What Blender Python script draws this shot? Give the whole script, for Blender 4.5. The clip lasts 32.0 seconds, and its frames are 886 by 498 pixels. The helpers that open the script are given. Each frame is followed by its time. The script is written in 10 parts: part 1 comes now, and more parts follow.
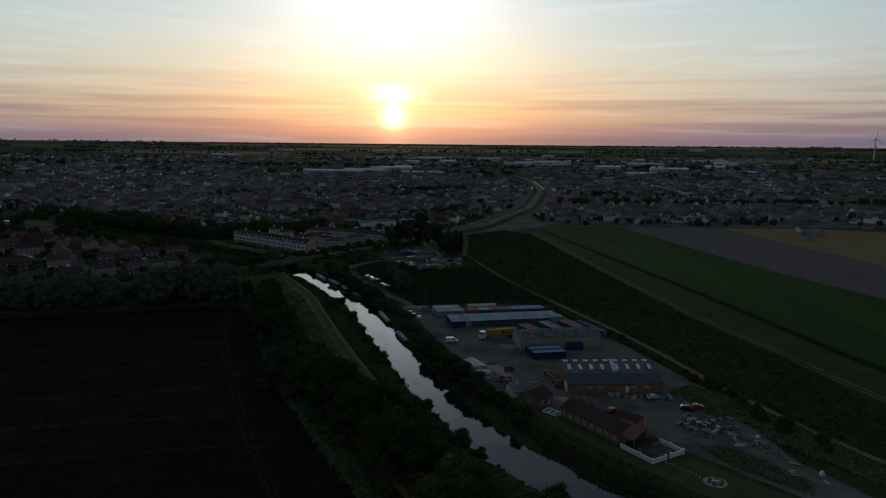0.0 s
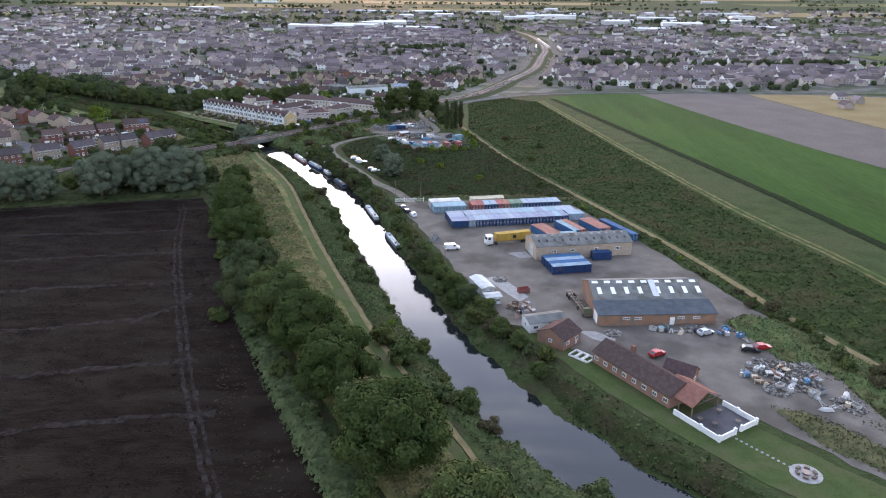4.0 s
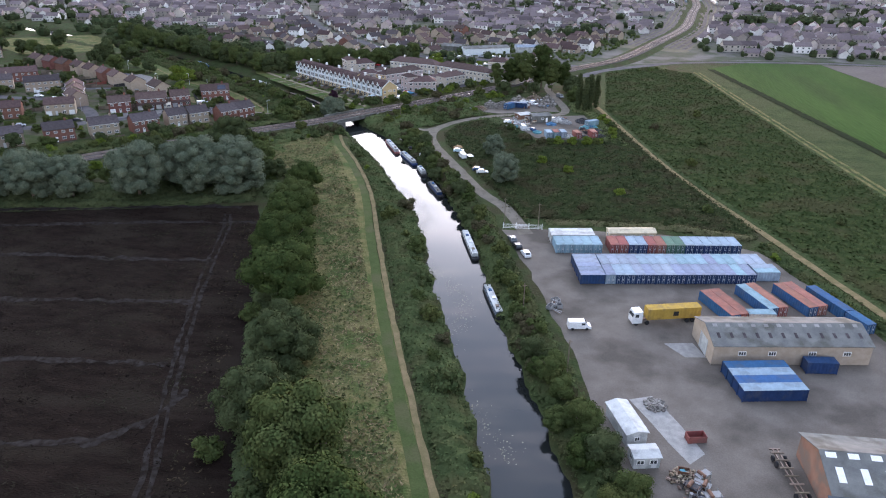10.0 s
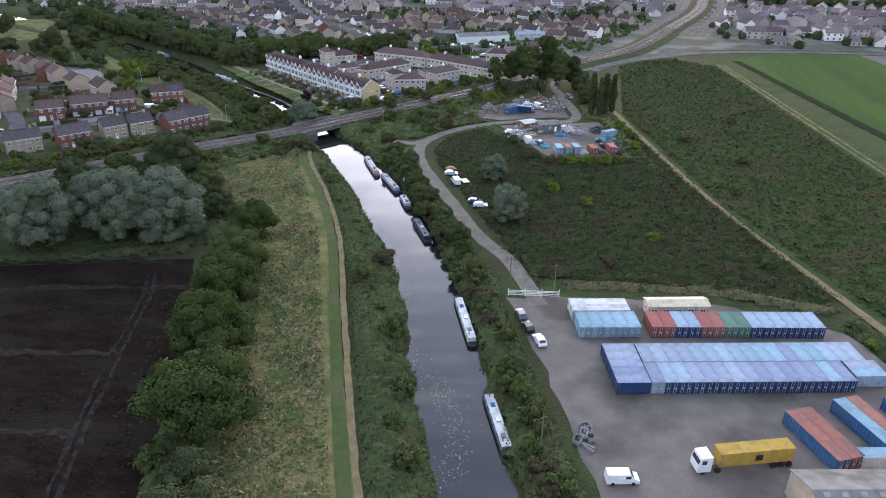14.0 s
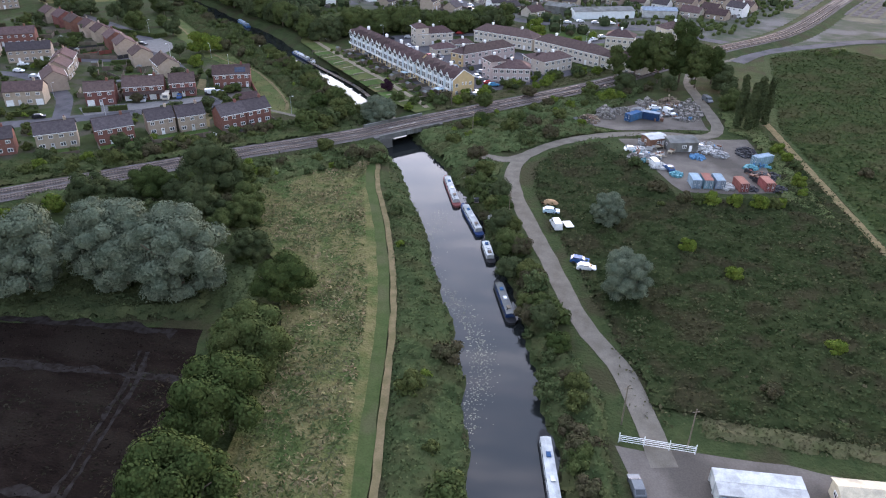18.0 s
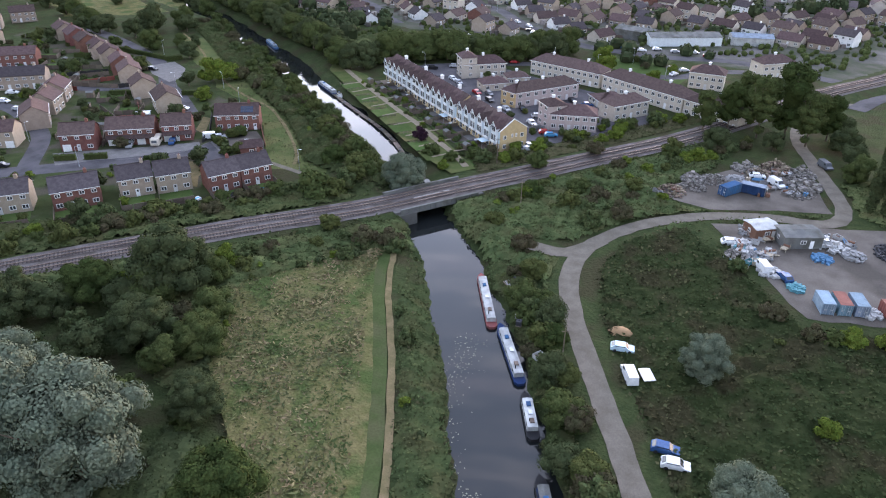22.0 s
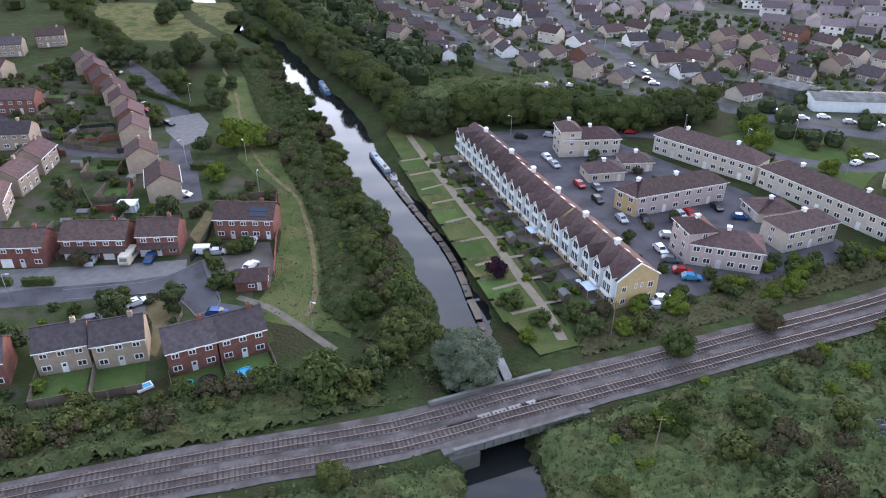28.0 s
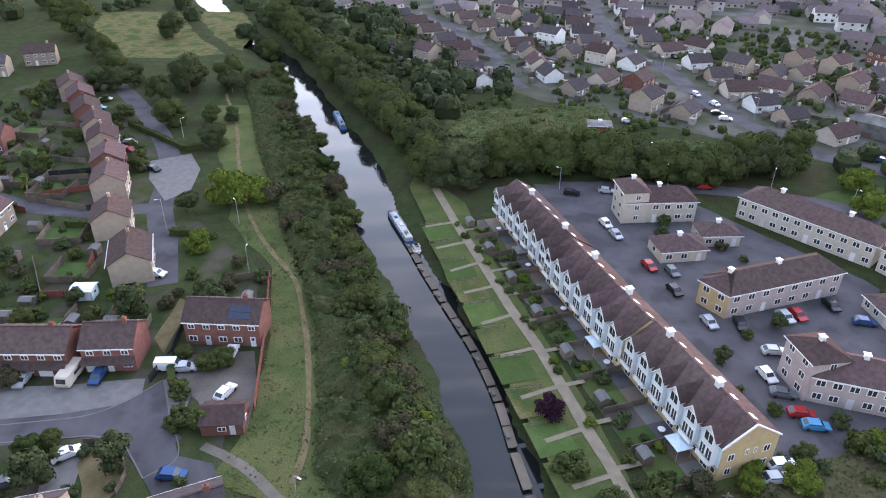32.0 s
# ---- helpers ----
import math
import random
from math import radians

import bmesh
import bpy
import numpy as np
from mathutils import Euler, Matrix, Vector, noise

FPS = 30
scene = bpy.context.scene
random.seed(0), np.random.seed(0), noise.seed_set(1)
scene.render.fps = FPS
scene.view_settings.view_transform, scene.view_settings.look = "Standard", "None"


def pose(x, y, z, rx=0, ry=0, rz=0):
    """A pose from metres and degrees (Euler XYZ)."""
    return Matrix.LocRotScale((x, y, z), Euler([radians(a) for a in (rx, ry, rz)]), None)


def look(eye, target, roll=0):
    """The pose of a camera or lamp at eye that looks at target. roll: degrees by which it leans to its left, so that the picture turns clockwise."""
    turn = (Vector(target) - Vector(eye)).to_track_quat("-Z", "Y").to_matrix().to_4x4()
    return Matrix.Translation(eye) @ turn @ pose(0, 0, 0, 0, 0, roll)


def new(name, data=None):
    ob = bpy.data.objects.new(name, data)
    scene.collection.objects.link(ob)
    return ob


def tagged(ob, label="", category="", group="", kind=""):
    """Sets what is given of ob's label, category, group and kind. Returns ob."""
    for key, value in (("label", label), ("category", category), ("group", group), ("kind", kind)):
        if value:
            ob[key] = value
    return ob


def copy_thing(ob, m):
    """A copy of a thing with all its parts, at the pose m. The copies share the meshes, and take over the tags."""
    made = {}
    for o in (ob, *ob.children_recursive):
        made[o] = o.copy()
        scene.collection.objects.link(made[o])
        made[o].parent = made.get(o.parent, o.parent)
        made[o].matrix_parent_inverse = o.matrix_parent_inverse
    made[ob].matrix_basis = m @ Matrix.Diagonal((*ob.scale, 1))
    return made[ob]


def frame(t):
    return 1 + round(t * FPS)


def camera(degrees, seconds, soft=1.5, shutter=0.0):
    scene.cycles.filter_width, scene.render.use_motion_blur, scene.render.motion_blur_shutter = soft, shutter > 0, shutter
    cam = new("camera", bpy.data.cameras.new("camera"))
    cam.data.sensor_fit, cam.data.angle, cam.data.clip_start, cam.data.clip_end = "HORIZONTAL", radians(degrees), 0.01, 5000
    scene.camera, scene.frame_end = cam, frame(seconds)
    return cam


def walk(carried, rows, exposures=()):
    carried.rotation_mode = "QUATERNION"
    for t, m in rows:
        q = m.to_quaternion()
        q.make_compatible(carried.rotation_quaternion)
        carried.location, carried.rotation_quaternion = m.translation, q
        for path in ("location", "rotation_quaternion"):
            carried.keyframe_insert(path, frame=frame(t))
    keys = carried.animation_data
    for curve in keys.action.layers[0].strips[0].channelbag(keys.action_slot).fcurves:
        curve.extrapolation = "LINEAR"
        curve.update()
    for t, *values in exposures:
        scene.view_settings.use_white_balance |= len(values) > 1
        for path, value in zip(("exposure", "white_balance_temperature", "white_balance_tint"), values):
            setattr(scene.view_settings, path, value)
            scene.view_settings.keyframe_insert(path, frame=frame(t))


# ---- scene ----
cam = camera(64.9, 32.0, soft=1.1)
# seconds, place, yaw, pitch, roll
PATH = [
    (0.0, (2.40, -88.90, 78.11), -0.00, -8.91, -0.55),
    (0.5, (2.19, -82.44, 78.15), -0.05, -12.12, -0.54),
    (1.0, (2.01, -76.00, 78.21), -0.11, -16.00, -0.53),
    (1.5, (1.87, -69.58, 78.30), -0.14, -18.00, -0.56),
    (2.0, (1.77, -63.21, 78.38), -0.22, -18.95, -0.55),
    (2.5, (1.71, -56.84, 78.45), -0.25, -19.95, -0.54),
    (3.0, (1.67, -50.47, 78.55), -0.28, -20.27, -0.54),
    (3.5, (1.62, -44.06, 78.68), -0.30, -20.31, -0.55),
    (4.0, (1.56, -37.68, 78.81), -0.33, -20.37, -0.55),
    (4.5, (1.44, -31.31, 78.92), -0.43, -22.75, -0.58),
    (6.5, (0.48, -5.66, 79.13), -0.18, -24.51, -0.61),
    (7.0, (0.24, 0.79, 79.13), 0.37, -24.54, -0.69),
    (7.5, (0.03, 7.28, 79.11), 0.37, -24.56, -0.70),
    (8.0, (-0.15, 13.84, 79.08), 3.27, -24.57, -0.67),
    (8.5, (-0.23, 20.39, 79.02), 9.88, -24.61, -0.64),
    (9.0, (-0.41, 26.95, 78.91), 9.85, -24.57, -0.56),
    (9.5, (-0.75, 33.45, 78.74), 9.80, -24.55, -0.54),
    (10.0, (-1.26, 39.92, 78.53), 9.79, -24.53, -0.58),
    (10.5, (-1.89, 46.40, 78.36), 9.77, -24.50, -0.59),
    (11.0, (-2.59, 52.87, 78.19), 9.70, -24.96, -0.59),
    (11.5, (-3.36, 59.34, 78.07), 9.67, -25.06, -0.59),
    (12.0, (-4.19, 65.78, 78.02), 9.60, -25.45, -0.57),
    (12.5, (-5.11, 72.24, 78.06), 9.58, -25.75, -0.60),
    (13.0, (-6.11, 78.67, 78.18), 9.52, -25.76, -0.57),
    (13.5, (-7.19, 85.10, 78.34), 9.46, -25.78, -0.58),
    (15.5, (-11.61, 110.86, 79.19), 9.09, -29.88, -0.73),
    (16.0, (-12.64, 117.39, 79.24), 9.06, -29.89, -0.71),
    (16.5, (-13.67, 124.07, 79.15), 10.42, -29.87, -0.71),
    (17.0, (-14.69, 130.85, 78.97), 10.54, -29.84, -0.71),
    (17.5, (-15.76, 137.68, 78.72), 13.51, -29.83, -0.62),
    (18.0, (-16.88, 144.50, 78.40), 18.27, -29.82, -0.59),
    (18.5, (-18.10, 151.29, 78.04), 18.33, -29.78, -0.60),
    (19.0, (-19.43, 157.99, 77.69), 18.33, -29.73, -0.60),
    (19.5, (-20.90, 164.60, 77.38), 18.34, -29.69, -0.58),
    (20.0, (-22.50, 171.13, 77.16), 18.35, -29.67, -0.56),
    (20.5, (-24.23, 177.61, 77.07), 18.48, -29.64, -0.56),
    (21.0, (-26.06, 184.02, 77.05), 19.92, -29.66, -0.54),
    (21.5, (-28.01, 190.38, 77.08), 19.89, -29.68, -0.56),
    (22.0, (-30.13, 196.70, 77.12), 23.24, -29.70, -0.55),
    (22.5, (-32.34, 202.93, 77.11), 25.69, -29.71, -0.57),
    (23.0, (-34.61, 209.05, 77.13), 26.56, -29.72, -0.61),
    (23.5, (-37.01, 215.08, 77.20), 26.53, -29.76, -0.61),
    (24.0, (-39.48, 221.01, 77.34), 26.52, -29.79, -0.60),
    (24.5, (-42.10, 226.94, 77.52), 29.67, -29.84, -0.55),
    (25.0, (-44.84, 232.93, 77.73), 30.59, -29.90, -0.60),
    (25.5, (-47.74, 238.79, 77.87), 30.59, -29.94, -0.63),
    (27.5, (-59.84, 261.23, 78.06), 30.43, -29.95, -0.61),
    (28.0, (-63.05, 266.84, 78.11), 30.43, -29.99, -0.60),
    (28.5, (-66.38, 272.44, 78.15), 32.59, -30.04, -0.60),
    (29.0, (-69.77, 277.97, 78.17), 32.57, -30.08, -0.64),
    (29.5, (-73.20, 283.39, 78.18), 32.52, -30.12, -0.62),
    (30.0, (-76.52, 288.55, 78.17), 32.53, -30.09, -0.64),
    (30.5, (-79.52, 293.14, 78.10), 32.43, -29.94, -0.58),
    (31.0, (-82.07, 296.90, 78.02), 32.56, -29.98, -0.52),
    (31.5, (-84.21, 299.84, 77.98), 32.68, -30.09, -0.44),
    (32.0, (-86.13, 302.33, 77.95), 32.78, -30.38, -0.44),
]
EXPOSURES = [(0.0, -0.3, 5700, 9), (0.5, 0.0, 5700, 11), (1.0, 0.9, 5400, 13), (1.5, 2.45, 6000, 18), (2.0, 3.28, 6150, 23), (2.5, 3.46, 6200, 25), (14.0, 3.46, 6200, 25), (18.5, 3.57, 6200, 27), (32.0, 3.57, 6200, 27)]
walk(cam, [(t, pose(*e, 90 + p, r, a)) for t, e, a, p, r in PATH], EXPOSURES)

# ---- sky and sun ----
SUN_AZ = radians(4.0)          # to the left of straight ahead (+y)
SUN_EL = radians(2.0)
BACK_SKY = 0.27
world = bpy.data.worlds.new("sky")
scene.world = world
world.use_nodes = True
wn, wl = world.node_tree.nodes, world.node_tree.links
wn.clear()
sky = wn.new("ShaderNodeTexSky")
sky.sky_type = "NISHITA"
sky.sun_disc = False
sky.sun_elevation = SUN_EL
sky.sun_rotation = -SUN_AZ
sky.altitude = 80
sky.air_density, sky.dust_density, sky.ozone_density = 1.0, 2.0, 2.0


def wmath(op, a, b=None, c=None):
    n = wn.new("ShaderNodeMath")
    n.operation = op
    for k, v in enumerate((a, b, c)):
        if v is None:
            continue
        if isinstance(v, (int, float)):
            n.inputs[k].default_value = v
        else:
            wl.new(v, n.inputs[k])
    return n.outputs[0]


def wmix(f, a, b, kind="MIX"):
    n = wn.new("ShaderNodeMixRGB")
    n.blend_type = kind
    for k, v in zip((0, 1, 2), (f, a, b)):
        if isinstance(v, (int, float)):
            n.inputs[k].default_value = v
        elif isinstance(v, tuple):
            n.inputs[k].default_value = (*v, 1)
        else:
            wl.new(v, n.inputs[k])
    return n.outputs[0]


def wramp(v, stops):
    n = wn.new("ShaderNodeValToRGB")
    e = n.color_ramp.elements
    while len(e) < len(stops):
        e.new(0.5)
    for k, (p, c) in enumerate(stops):
        e[k].position, e[k].color = p, (*c, 1)
    wl.new(v, n.inputs[0])
    return n.outputs[0]


geo = wn.new("ShaderNodeTexCoord")
sep = wn.new("ShaderNodeSeparateXYZ")
wl.new(geo.outputs["Generated"], sep.inputs[0])
dx, dy, dz = sep.outputs
# nearness to the sun: cosine of the angle
sd = (-math.sin(SUN_AZ), math.cos(SUN_AZ), math.sin(radians(1.0)))
near_sun = wmath("ADD", wmath("ADD", wmath("MULTIPLY", dx, sd[0]), wmath("MULTIPLY", dy, sd[1])), wmath("MULTIPLY", dz, sd[2]))
# evening sky: mauve at the horizon, orange, cream, then pale blue; brightest over the set of the sun
up = wmath("MAXIMUM", dz, 0.0)
grad = wramp(up, [(0.0, (0.26, 0.20, 0.23)), (0.010, (0.42, 0.28, 0.27)), (0.028, (0.66, 0.44, 0.30)), (0.055, (0.90, 0.67, 0.40)), (0.09, (0.98, 0.85, 0.58)), (0.13, (0.96, 0.96, 0.77)),
                  (0.20, (0.84, 0.95, 0.92)), (0.33, (0.42, 0.48, 0.52)), (0.50, (0.13, 0.165, 0.205)), (0.68, (0.15, 0.19, 0.235)), (1.0, (0.35, 0.43, 0.54))])
far_grad = wramp(up, [(0.0, (0.24, 0.23, 0.29)), (0.03, (0.54, 0.42, 0.37)), (0.06, (0.71, 0.61, 0.48)), (0.10, (0.72, 0.71, 0.59)), (0.19, (0.64, 0.74, 0.72)), (0.33, (0.38, 0.45, 0.49)), (0.50, (0.27, 0.33, 0.38)), (0.68, (0.24, 0.30, 0.36)), (1.0, (0.36, 0.45, 0.56))])
toward = wmath("POWER", wmath("MAXIMUM", near_sun, 0.0), 7.0)
base_sky = wmix(toward, far_grad, grad)
# streaks of high cloud
mp = wn.new("ShaderNodeMapping")
mp.inputs["Scale"].default_value = (1.3, 1.3, 24.0)
mp.inputs["Rotation"].default_value = (0.05, 0.14, 0.0)
wl.new(geo.outputs["Generated"], mp.inputs[0])
nz = wn.new("ShaderNodeTexNoise")
nz.inputs["Scale"].default_value, nz.inputs["Detail"].default_value, nz.inputs["Roughness"].default_value = 2.4, 8.0, 0.62
nz.inputs["Distortion"].default_value = 0.4
wl.new(mp.outputs[0], nz.inputs[0])
streak = wramp(nz.outputs[0], [(0.50, (0, 0, 0)), (0.74, (1, 1, 1))])
lit = wmix(toward, (0.60, 0.58, 0.62), (0.95, 0.86, 0.78))
base_sky = wmix(wmath("MULTIPLY", streak, 0.45), base_sky, lit)
# a second, finer layer of wisps, drawn out on a slant, and a few old vapour trails
mp3 = wn.new("ShaderNodeMapping")
mp3.inputs["Scale"].default_value = (3.0, 3.0, 42.0)
mp3.inputs["Rotation"].default_value = (0.0, -0.10, 0.3)
wl.new(geo.outputs["Generated"], mp3.inputs[0])
nz3 = wn.new("ShaderNodeTexNoise")
nz3.inputs["Scale"].default_value, nz3.inputs["Detail"].default_value, nz3.inputs["Roughness"].default_value = 2.0, 9.0, 0.68
wl.new(mp3.outputs[0], nz3.inputs[0])
wisps = wmath("MULTIPLY", wramp(nz3.outputs[0], [(0.50, (0, 0, 0)), (0.70, (1, 1, 1))]), wramp(up, [(0.04, (0, 0, 0)), (0.10, (1, 1, 1))]))
base_sky = wmix(wmath("MULTIPLY", wisps, 0.5), base_sky, wmix(toward, (0.86, 0.88, 0.84), (1.08, 1.04, 0.92)))


def trail(az0, el0, az1, el1, width):
    """A soft streak between two directions, in degrees to the right of north and above the horizon."""
    a, b = (Vector((math.sin(radians(p)) * math.cos(radians(e)), math.cos(radians(p)) * math.cos(radians(e)), math.sin(radians(e)))) for p, e in ((az0, el0), (az1, el1)))
    n, m = a.cross(b).normalized(), (a + b).normalized()
    def dot(v):
        return wmath("ADD", wmath("ADD", wmath("MULTIPLY", dx, v.x), wmath("MULTIPLY", dy, v.y)), wmath("MULTIPLY", dz, v.z))
    across = wramp(wmath("ABSOLUTE", dot(n)), [(0.0, (1, 1, 1)), (width, (0, 0, 0))])
    half = a.angle(m)
    inside = wramp(dot(m), [(math.cos(half), (0, 0, 0)), (math.cos(half * 0.8), (1, 1, 1))])
    return wmath("MULTIPLY", wmath("MULTIPLY", across, inside), wramp(nz3.outputs[0], [(0.30, (0.2, 0.2, 0.2)), (0.60, (1, 1, 1))]))


for az0, el0, az1, el1, width, k in ((14.0, 7.2, 22.5, 7.4, 0.0035, 0.5), (12.0, 4.4, 22.0, 7.0, 0.004, 0.4), (-17.5, 6.4, -8.0, 4.6, 0.003, 0.4), (-26.0, 8.8, -13.0, 8.0, 0.003, 0.4), (6.0, 9.6, 33.0, 10.6, 0.005, 0.35)):
    base_sky = wmix(wmath("MULTIPLY", trail(az0, el0, az1, el1, width), k), base_sky, (1.05, 1.0, 0.88))
# low bank of grey-mauve cloud over the horizon
mp2 = wn.new("ShaderNodeMapping")
mp2.inputs["Scale"].default_value = (2.6, 2.6, 70.0)
wl.new(geo.outputs["Generated"], mp2.inputs[0])
nz2 = wn.new("ShaderNodeTexNoise")
nz2.inputs["Scale"].default_value, nz2.inputs["Detail"].default_value = 1.4, 6.0
wl.new(mp2.outputs[0], nz2.inputs[0])
low = wmath("MULTIPLY", wramp(nz2.outputs[0], [(0.42, (0, 0, 0)), (0.60, (1, 1, 1))]), wramp(up, [(0.0, (1, 1, 1)), (0.035, (0.8, 0.8, 0.8)), (0.10, (0, 0, 0))]))
base_sky = wmix(wmath("MULTIPLY", low, 0.75), base_sky, (0.27, 0.21, 0.27))


def around(el, power):
    """Falls off with the angle from the point at that height over the sun."""
    s = (-math.sin(SUN_AZ) * math.cos(radians(el)), math.cos(SUN_AZ) * math.cos(radians(el)), math.sin(radians(el)))
    d = wmath("ADD", wmath("ADD", wmath("MULTIPLY", dx, s[0]), wmath("MULTIPLY", dy, s[1])), wmath("MULTIPLY", dz, s[2]))
    return wmath("POWER", wmath("MAXIMUM", d, 0.0), power)


# the sun behind thin cloud: a wide white veil above it, a bright rift, and its own disc low down
total = wmix(1.0, base_sky, wmix(around(15.0, 90.0), (0, 0, 0), (0.85, 0.85, 0.80)), "ADD")
rift = wmath("MULTIPLY", around(3.6, 2200.0), wramp(up, [(0.045, (0, 0, 0)), (0.056, (1, 1, 1)), (0.068, (1, 1, 1)), (0.082, (0, 0, 0))]))
total = wmix(1.0, total, wmix(rift, (0, 0, 0), (1.4, 1.2, 0.75)), "ADD")
total = wmix(1.0, total, wmix(around(1.9, 12000.0), (0, 0, 0), (6.0, 4.2, 1.6)), "ADD")
total = wmix(1.0, total, wmix(around(1.5, 1500.0), (0, 0, 0), (0.6, 0.32, 0.14)), "ADD")
# overhead and behind the camera the dusk sky is far dimmer
front = wramp(near_sun, [(0.20, (BACK_SKY, BACK_SKY, BACK_SKY)), (0.86, (1, 1, 1))])
total = wmix(1.0, total, front, "MULTIPLY")
# the physical sky underneath, the evening cloud above it
bg1, bg2, add, wout = (wn.new(k) for k in ("ShaderNodeBackground", "ShaderNodeBackground", "ShaderNodeAddShader", "ShaderNodeOutputWorld"))
wl.new(sky.outputs[0], bg1.inputs[0])
bg1.inputs[1].default_value = 0.05
wl.new(total, bg2.inputs[0])
bg2.inputs[1].default_value = SKY_GAIN = 0.8
wl.new(bg1.outputs[0], add.inputs[0])
wl.new(bg2.outputs[0], add.inputs[1])
wl.new(add.outputs[0], wout.inputs[0])

sun = new("sun", bpy.data.lights.new("sun", "SUN"))
sun.data.energy, sun.data.angle, sun.data.color = 0.25, radians(4), (1.0, 0.62, 0.38)
sun.matrix_world = look((0, 0, 0), (math.sin(SUN_AZ), -math.cos(SUN_AZ), -math.tan(radians(2.5))))


# ---- materials ----
def material(name, a, b, rough=0.85, scale=3.0, fine=25.0, bump=0.3, depth=0.05, vary=0.0, metal=0.0, island=0.0, c=None, cscale=0.3, spec=0.012, stretch=None):
    """Two colours by a coarse noise, fine grain over it, a third by wide stains; vary: change of value from object to object."""
    m = bpy.data.materials.new(name)
    m.use_nodes = True
    n, l = m.node_tree.nodes, m.node_tree.links
    p = n["Principled BSDF"]
    p.inputs["Roughness"].default_value, p.inputs["Metallic"].default_value = rough, metal
    p.inputs["Specular IOR Level"].default_value = spec
    tc = n.new("ShaderNodeTexCoord")
    vec = tc.outputs["Object"]
    if stretch:
        mpn = n.new("ShaderNodeMapping")
        mpn.inputs["Scale"].default_value = stretch
        l.new(vec, mpn.inputs[0])
        vec = mpn.outputs[0]

    def noise_at(s, d=5.0):
        t = n.new("ShaderNodeTexNoise")
        t.inputs["Scale"].default_value, t.inputs["Detail"].default_value = s, d
        l.new(vec, t.inputs[0])
        return t.outputs[0]

    def ramp(v, lo, hi):
        r = n.new("ShaderNodeMapRange")
        r.inputs[1].default_value, r.inputs[2].default_value = lo, hi
        l.new(v, r.inputs[0])
        return r.outputs[0]

    def mix(f, x, y, kind="MIX"):
        r = n.new("ShaderNodeMixRGB")
        r.blend_type = kind
        for k, v in zip((0, 1, 2), (f, x, y)):
            if isinstance(v, (int, float)):
                r.inputs[k].default_value = v
            elif isinstance(v, tuple):
                r.inputs[k].default_value = (*v, 1)
            else:
                l.new(v, r.inputs[k])
        return r.outputs[0]

    col = mix(ramp(noise_at(scale), 0.35, 0.65), a, b)
    if c:
        col = mix(ramp(noise_at(cscale, 4.0), 0.48, 0.62), col, c)
    grain = noise_at(fine, 6.0)
    g2 = n.new("ShaderNodeMapRange")
    g2.inputs[3].default_value, g2.inputs[4].default_value = 0.72, 1.28
    l.new(grain, g2.inputs[0])
    comb = n.new("ShaderNodeCombineColor")
    for k in range(3):
        l.new(g2.outputs[0], comb.inputs[k])
    col = mix(1.0, col, comb.outputs[0], "MULTIPLY")
    if vary or island:
        src = n.new("ShaderNodeObjectInfo").outputs["Random"] if vary else n.new("ShaderNodeNewGeometry").outputs["Random Per Island"]
        amount = vary or island
        hsv = n.new("ShaderNodeHueSaturation")
        mr = n.new("ShaderNodeMapRange")
        mr.inputs[3].default_value, mr.inputs[4].default_value = 1 - amount, 1 + amount
        l.new(src, mr.inputs[0])
        l.new(mr.outputs[0], hsv.inputs["Value"])
        mh = n.new("ShaderNodeMapRange")
        mh.inputs[3].default_value, mh.inputs[4].default_value = 0.5 - amount * 0.06, 0.5 + amount * 0.06
        wob = n.new("ShaderNodeMath")
        wob.operation = "FRACT"
        mul = n.new("ShaderNodeMath")
        mul.operation = "MULTIPLY"
        mul.inputs[1].default_value = 7.31
        l.new(src, mul.inputs[0])
        l.new(mul.outputs[0], wob.inputs[0])
        l.new(wob.outputs[0], mh.inputs[0])
        l.new(mh.outputs[0], hsv.inputs["Hue"])
        l.new(col, hsv.inputs["Color"])
        col = hsv.outputs[0]
    l.new(col, p.inputs["Base Color"])
    if bump:
        bn = n.new("ShaderNodeBump")
        bn.inputs["Strength"].default_value, bn.inputs["Distance"].default_value = bump, depth
        l.new(grain, bn.inputs["Height"])
        l.new(bn.outputs[0], p.inputs["Normal"])
    return m


def leafy(name, a, b, island=0.3, c=None, cscale=0.1):
    """Foliage: leaf colour by clump, by plant and, where c is given, by wide drifts of another growth."""
    return material(name, a, b, 1.0, 0.35, 3.0, 0, 0, 0, 0, island, c, cscale)


GRASS = material("grass", (0.05745, 0.08029, 0.02639), (0.08339, 0.09927, 0.0358), scale=0.25, fine=2.5, bump=0.8, depth=0.25, c=(0.1012, 0.1053, 0.0416), cscale=0.09)
SCRUB = material("scrub_ground", (0.0313, 0.0447, 0.0176), (0.0478, 0.0606, 0.0243), scale=0.3, fine=1.6, bump=1.0, depth=0.4, c=(0.0436, 0.0421, 0.0218), cscale=0.11)
MEADOW = material("meadow_grass", (0.0850, 0.0900, 0.0320), (0.1480, 0.1280, 0.0590), scale=0.42, fine=2.0, bump=1.0, depth=0.35, c=(0.0560, 0.0800, 0.0260), cscale=0.14)
MOWN = material("mown_bank_grass", (0.0430, 0.0640, 0.0215), (0.0590, 0.0760, 0.0285), scale=0.35, fine=2.5, bump=0.6, depth=0.1, c=(0.0700, 0.0740, 0.0350), cscale=0.12)
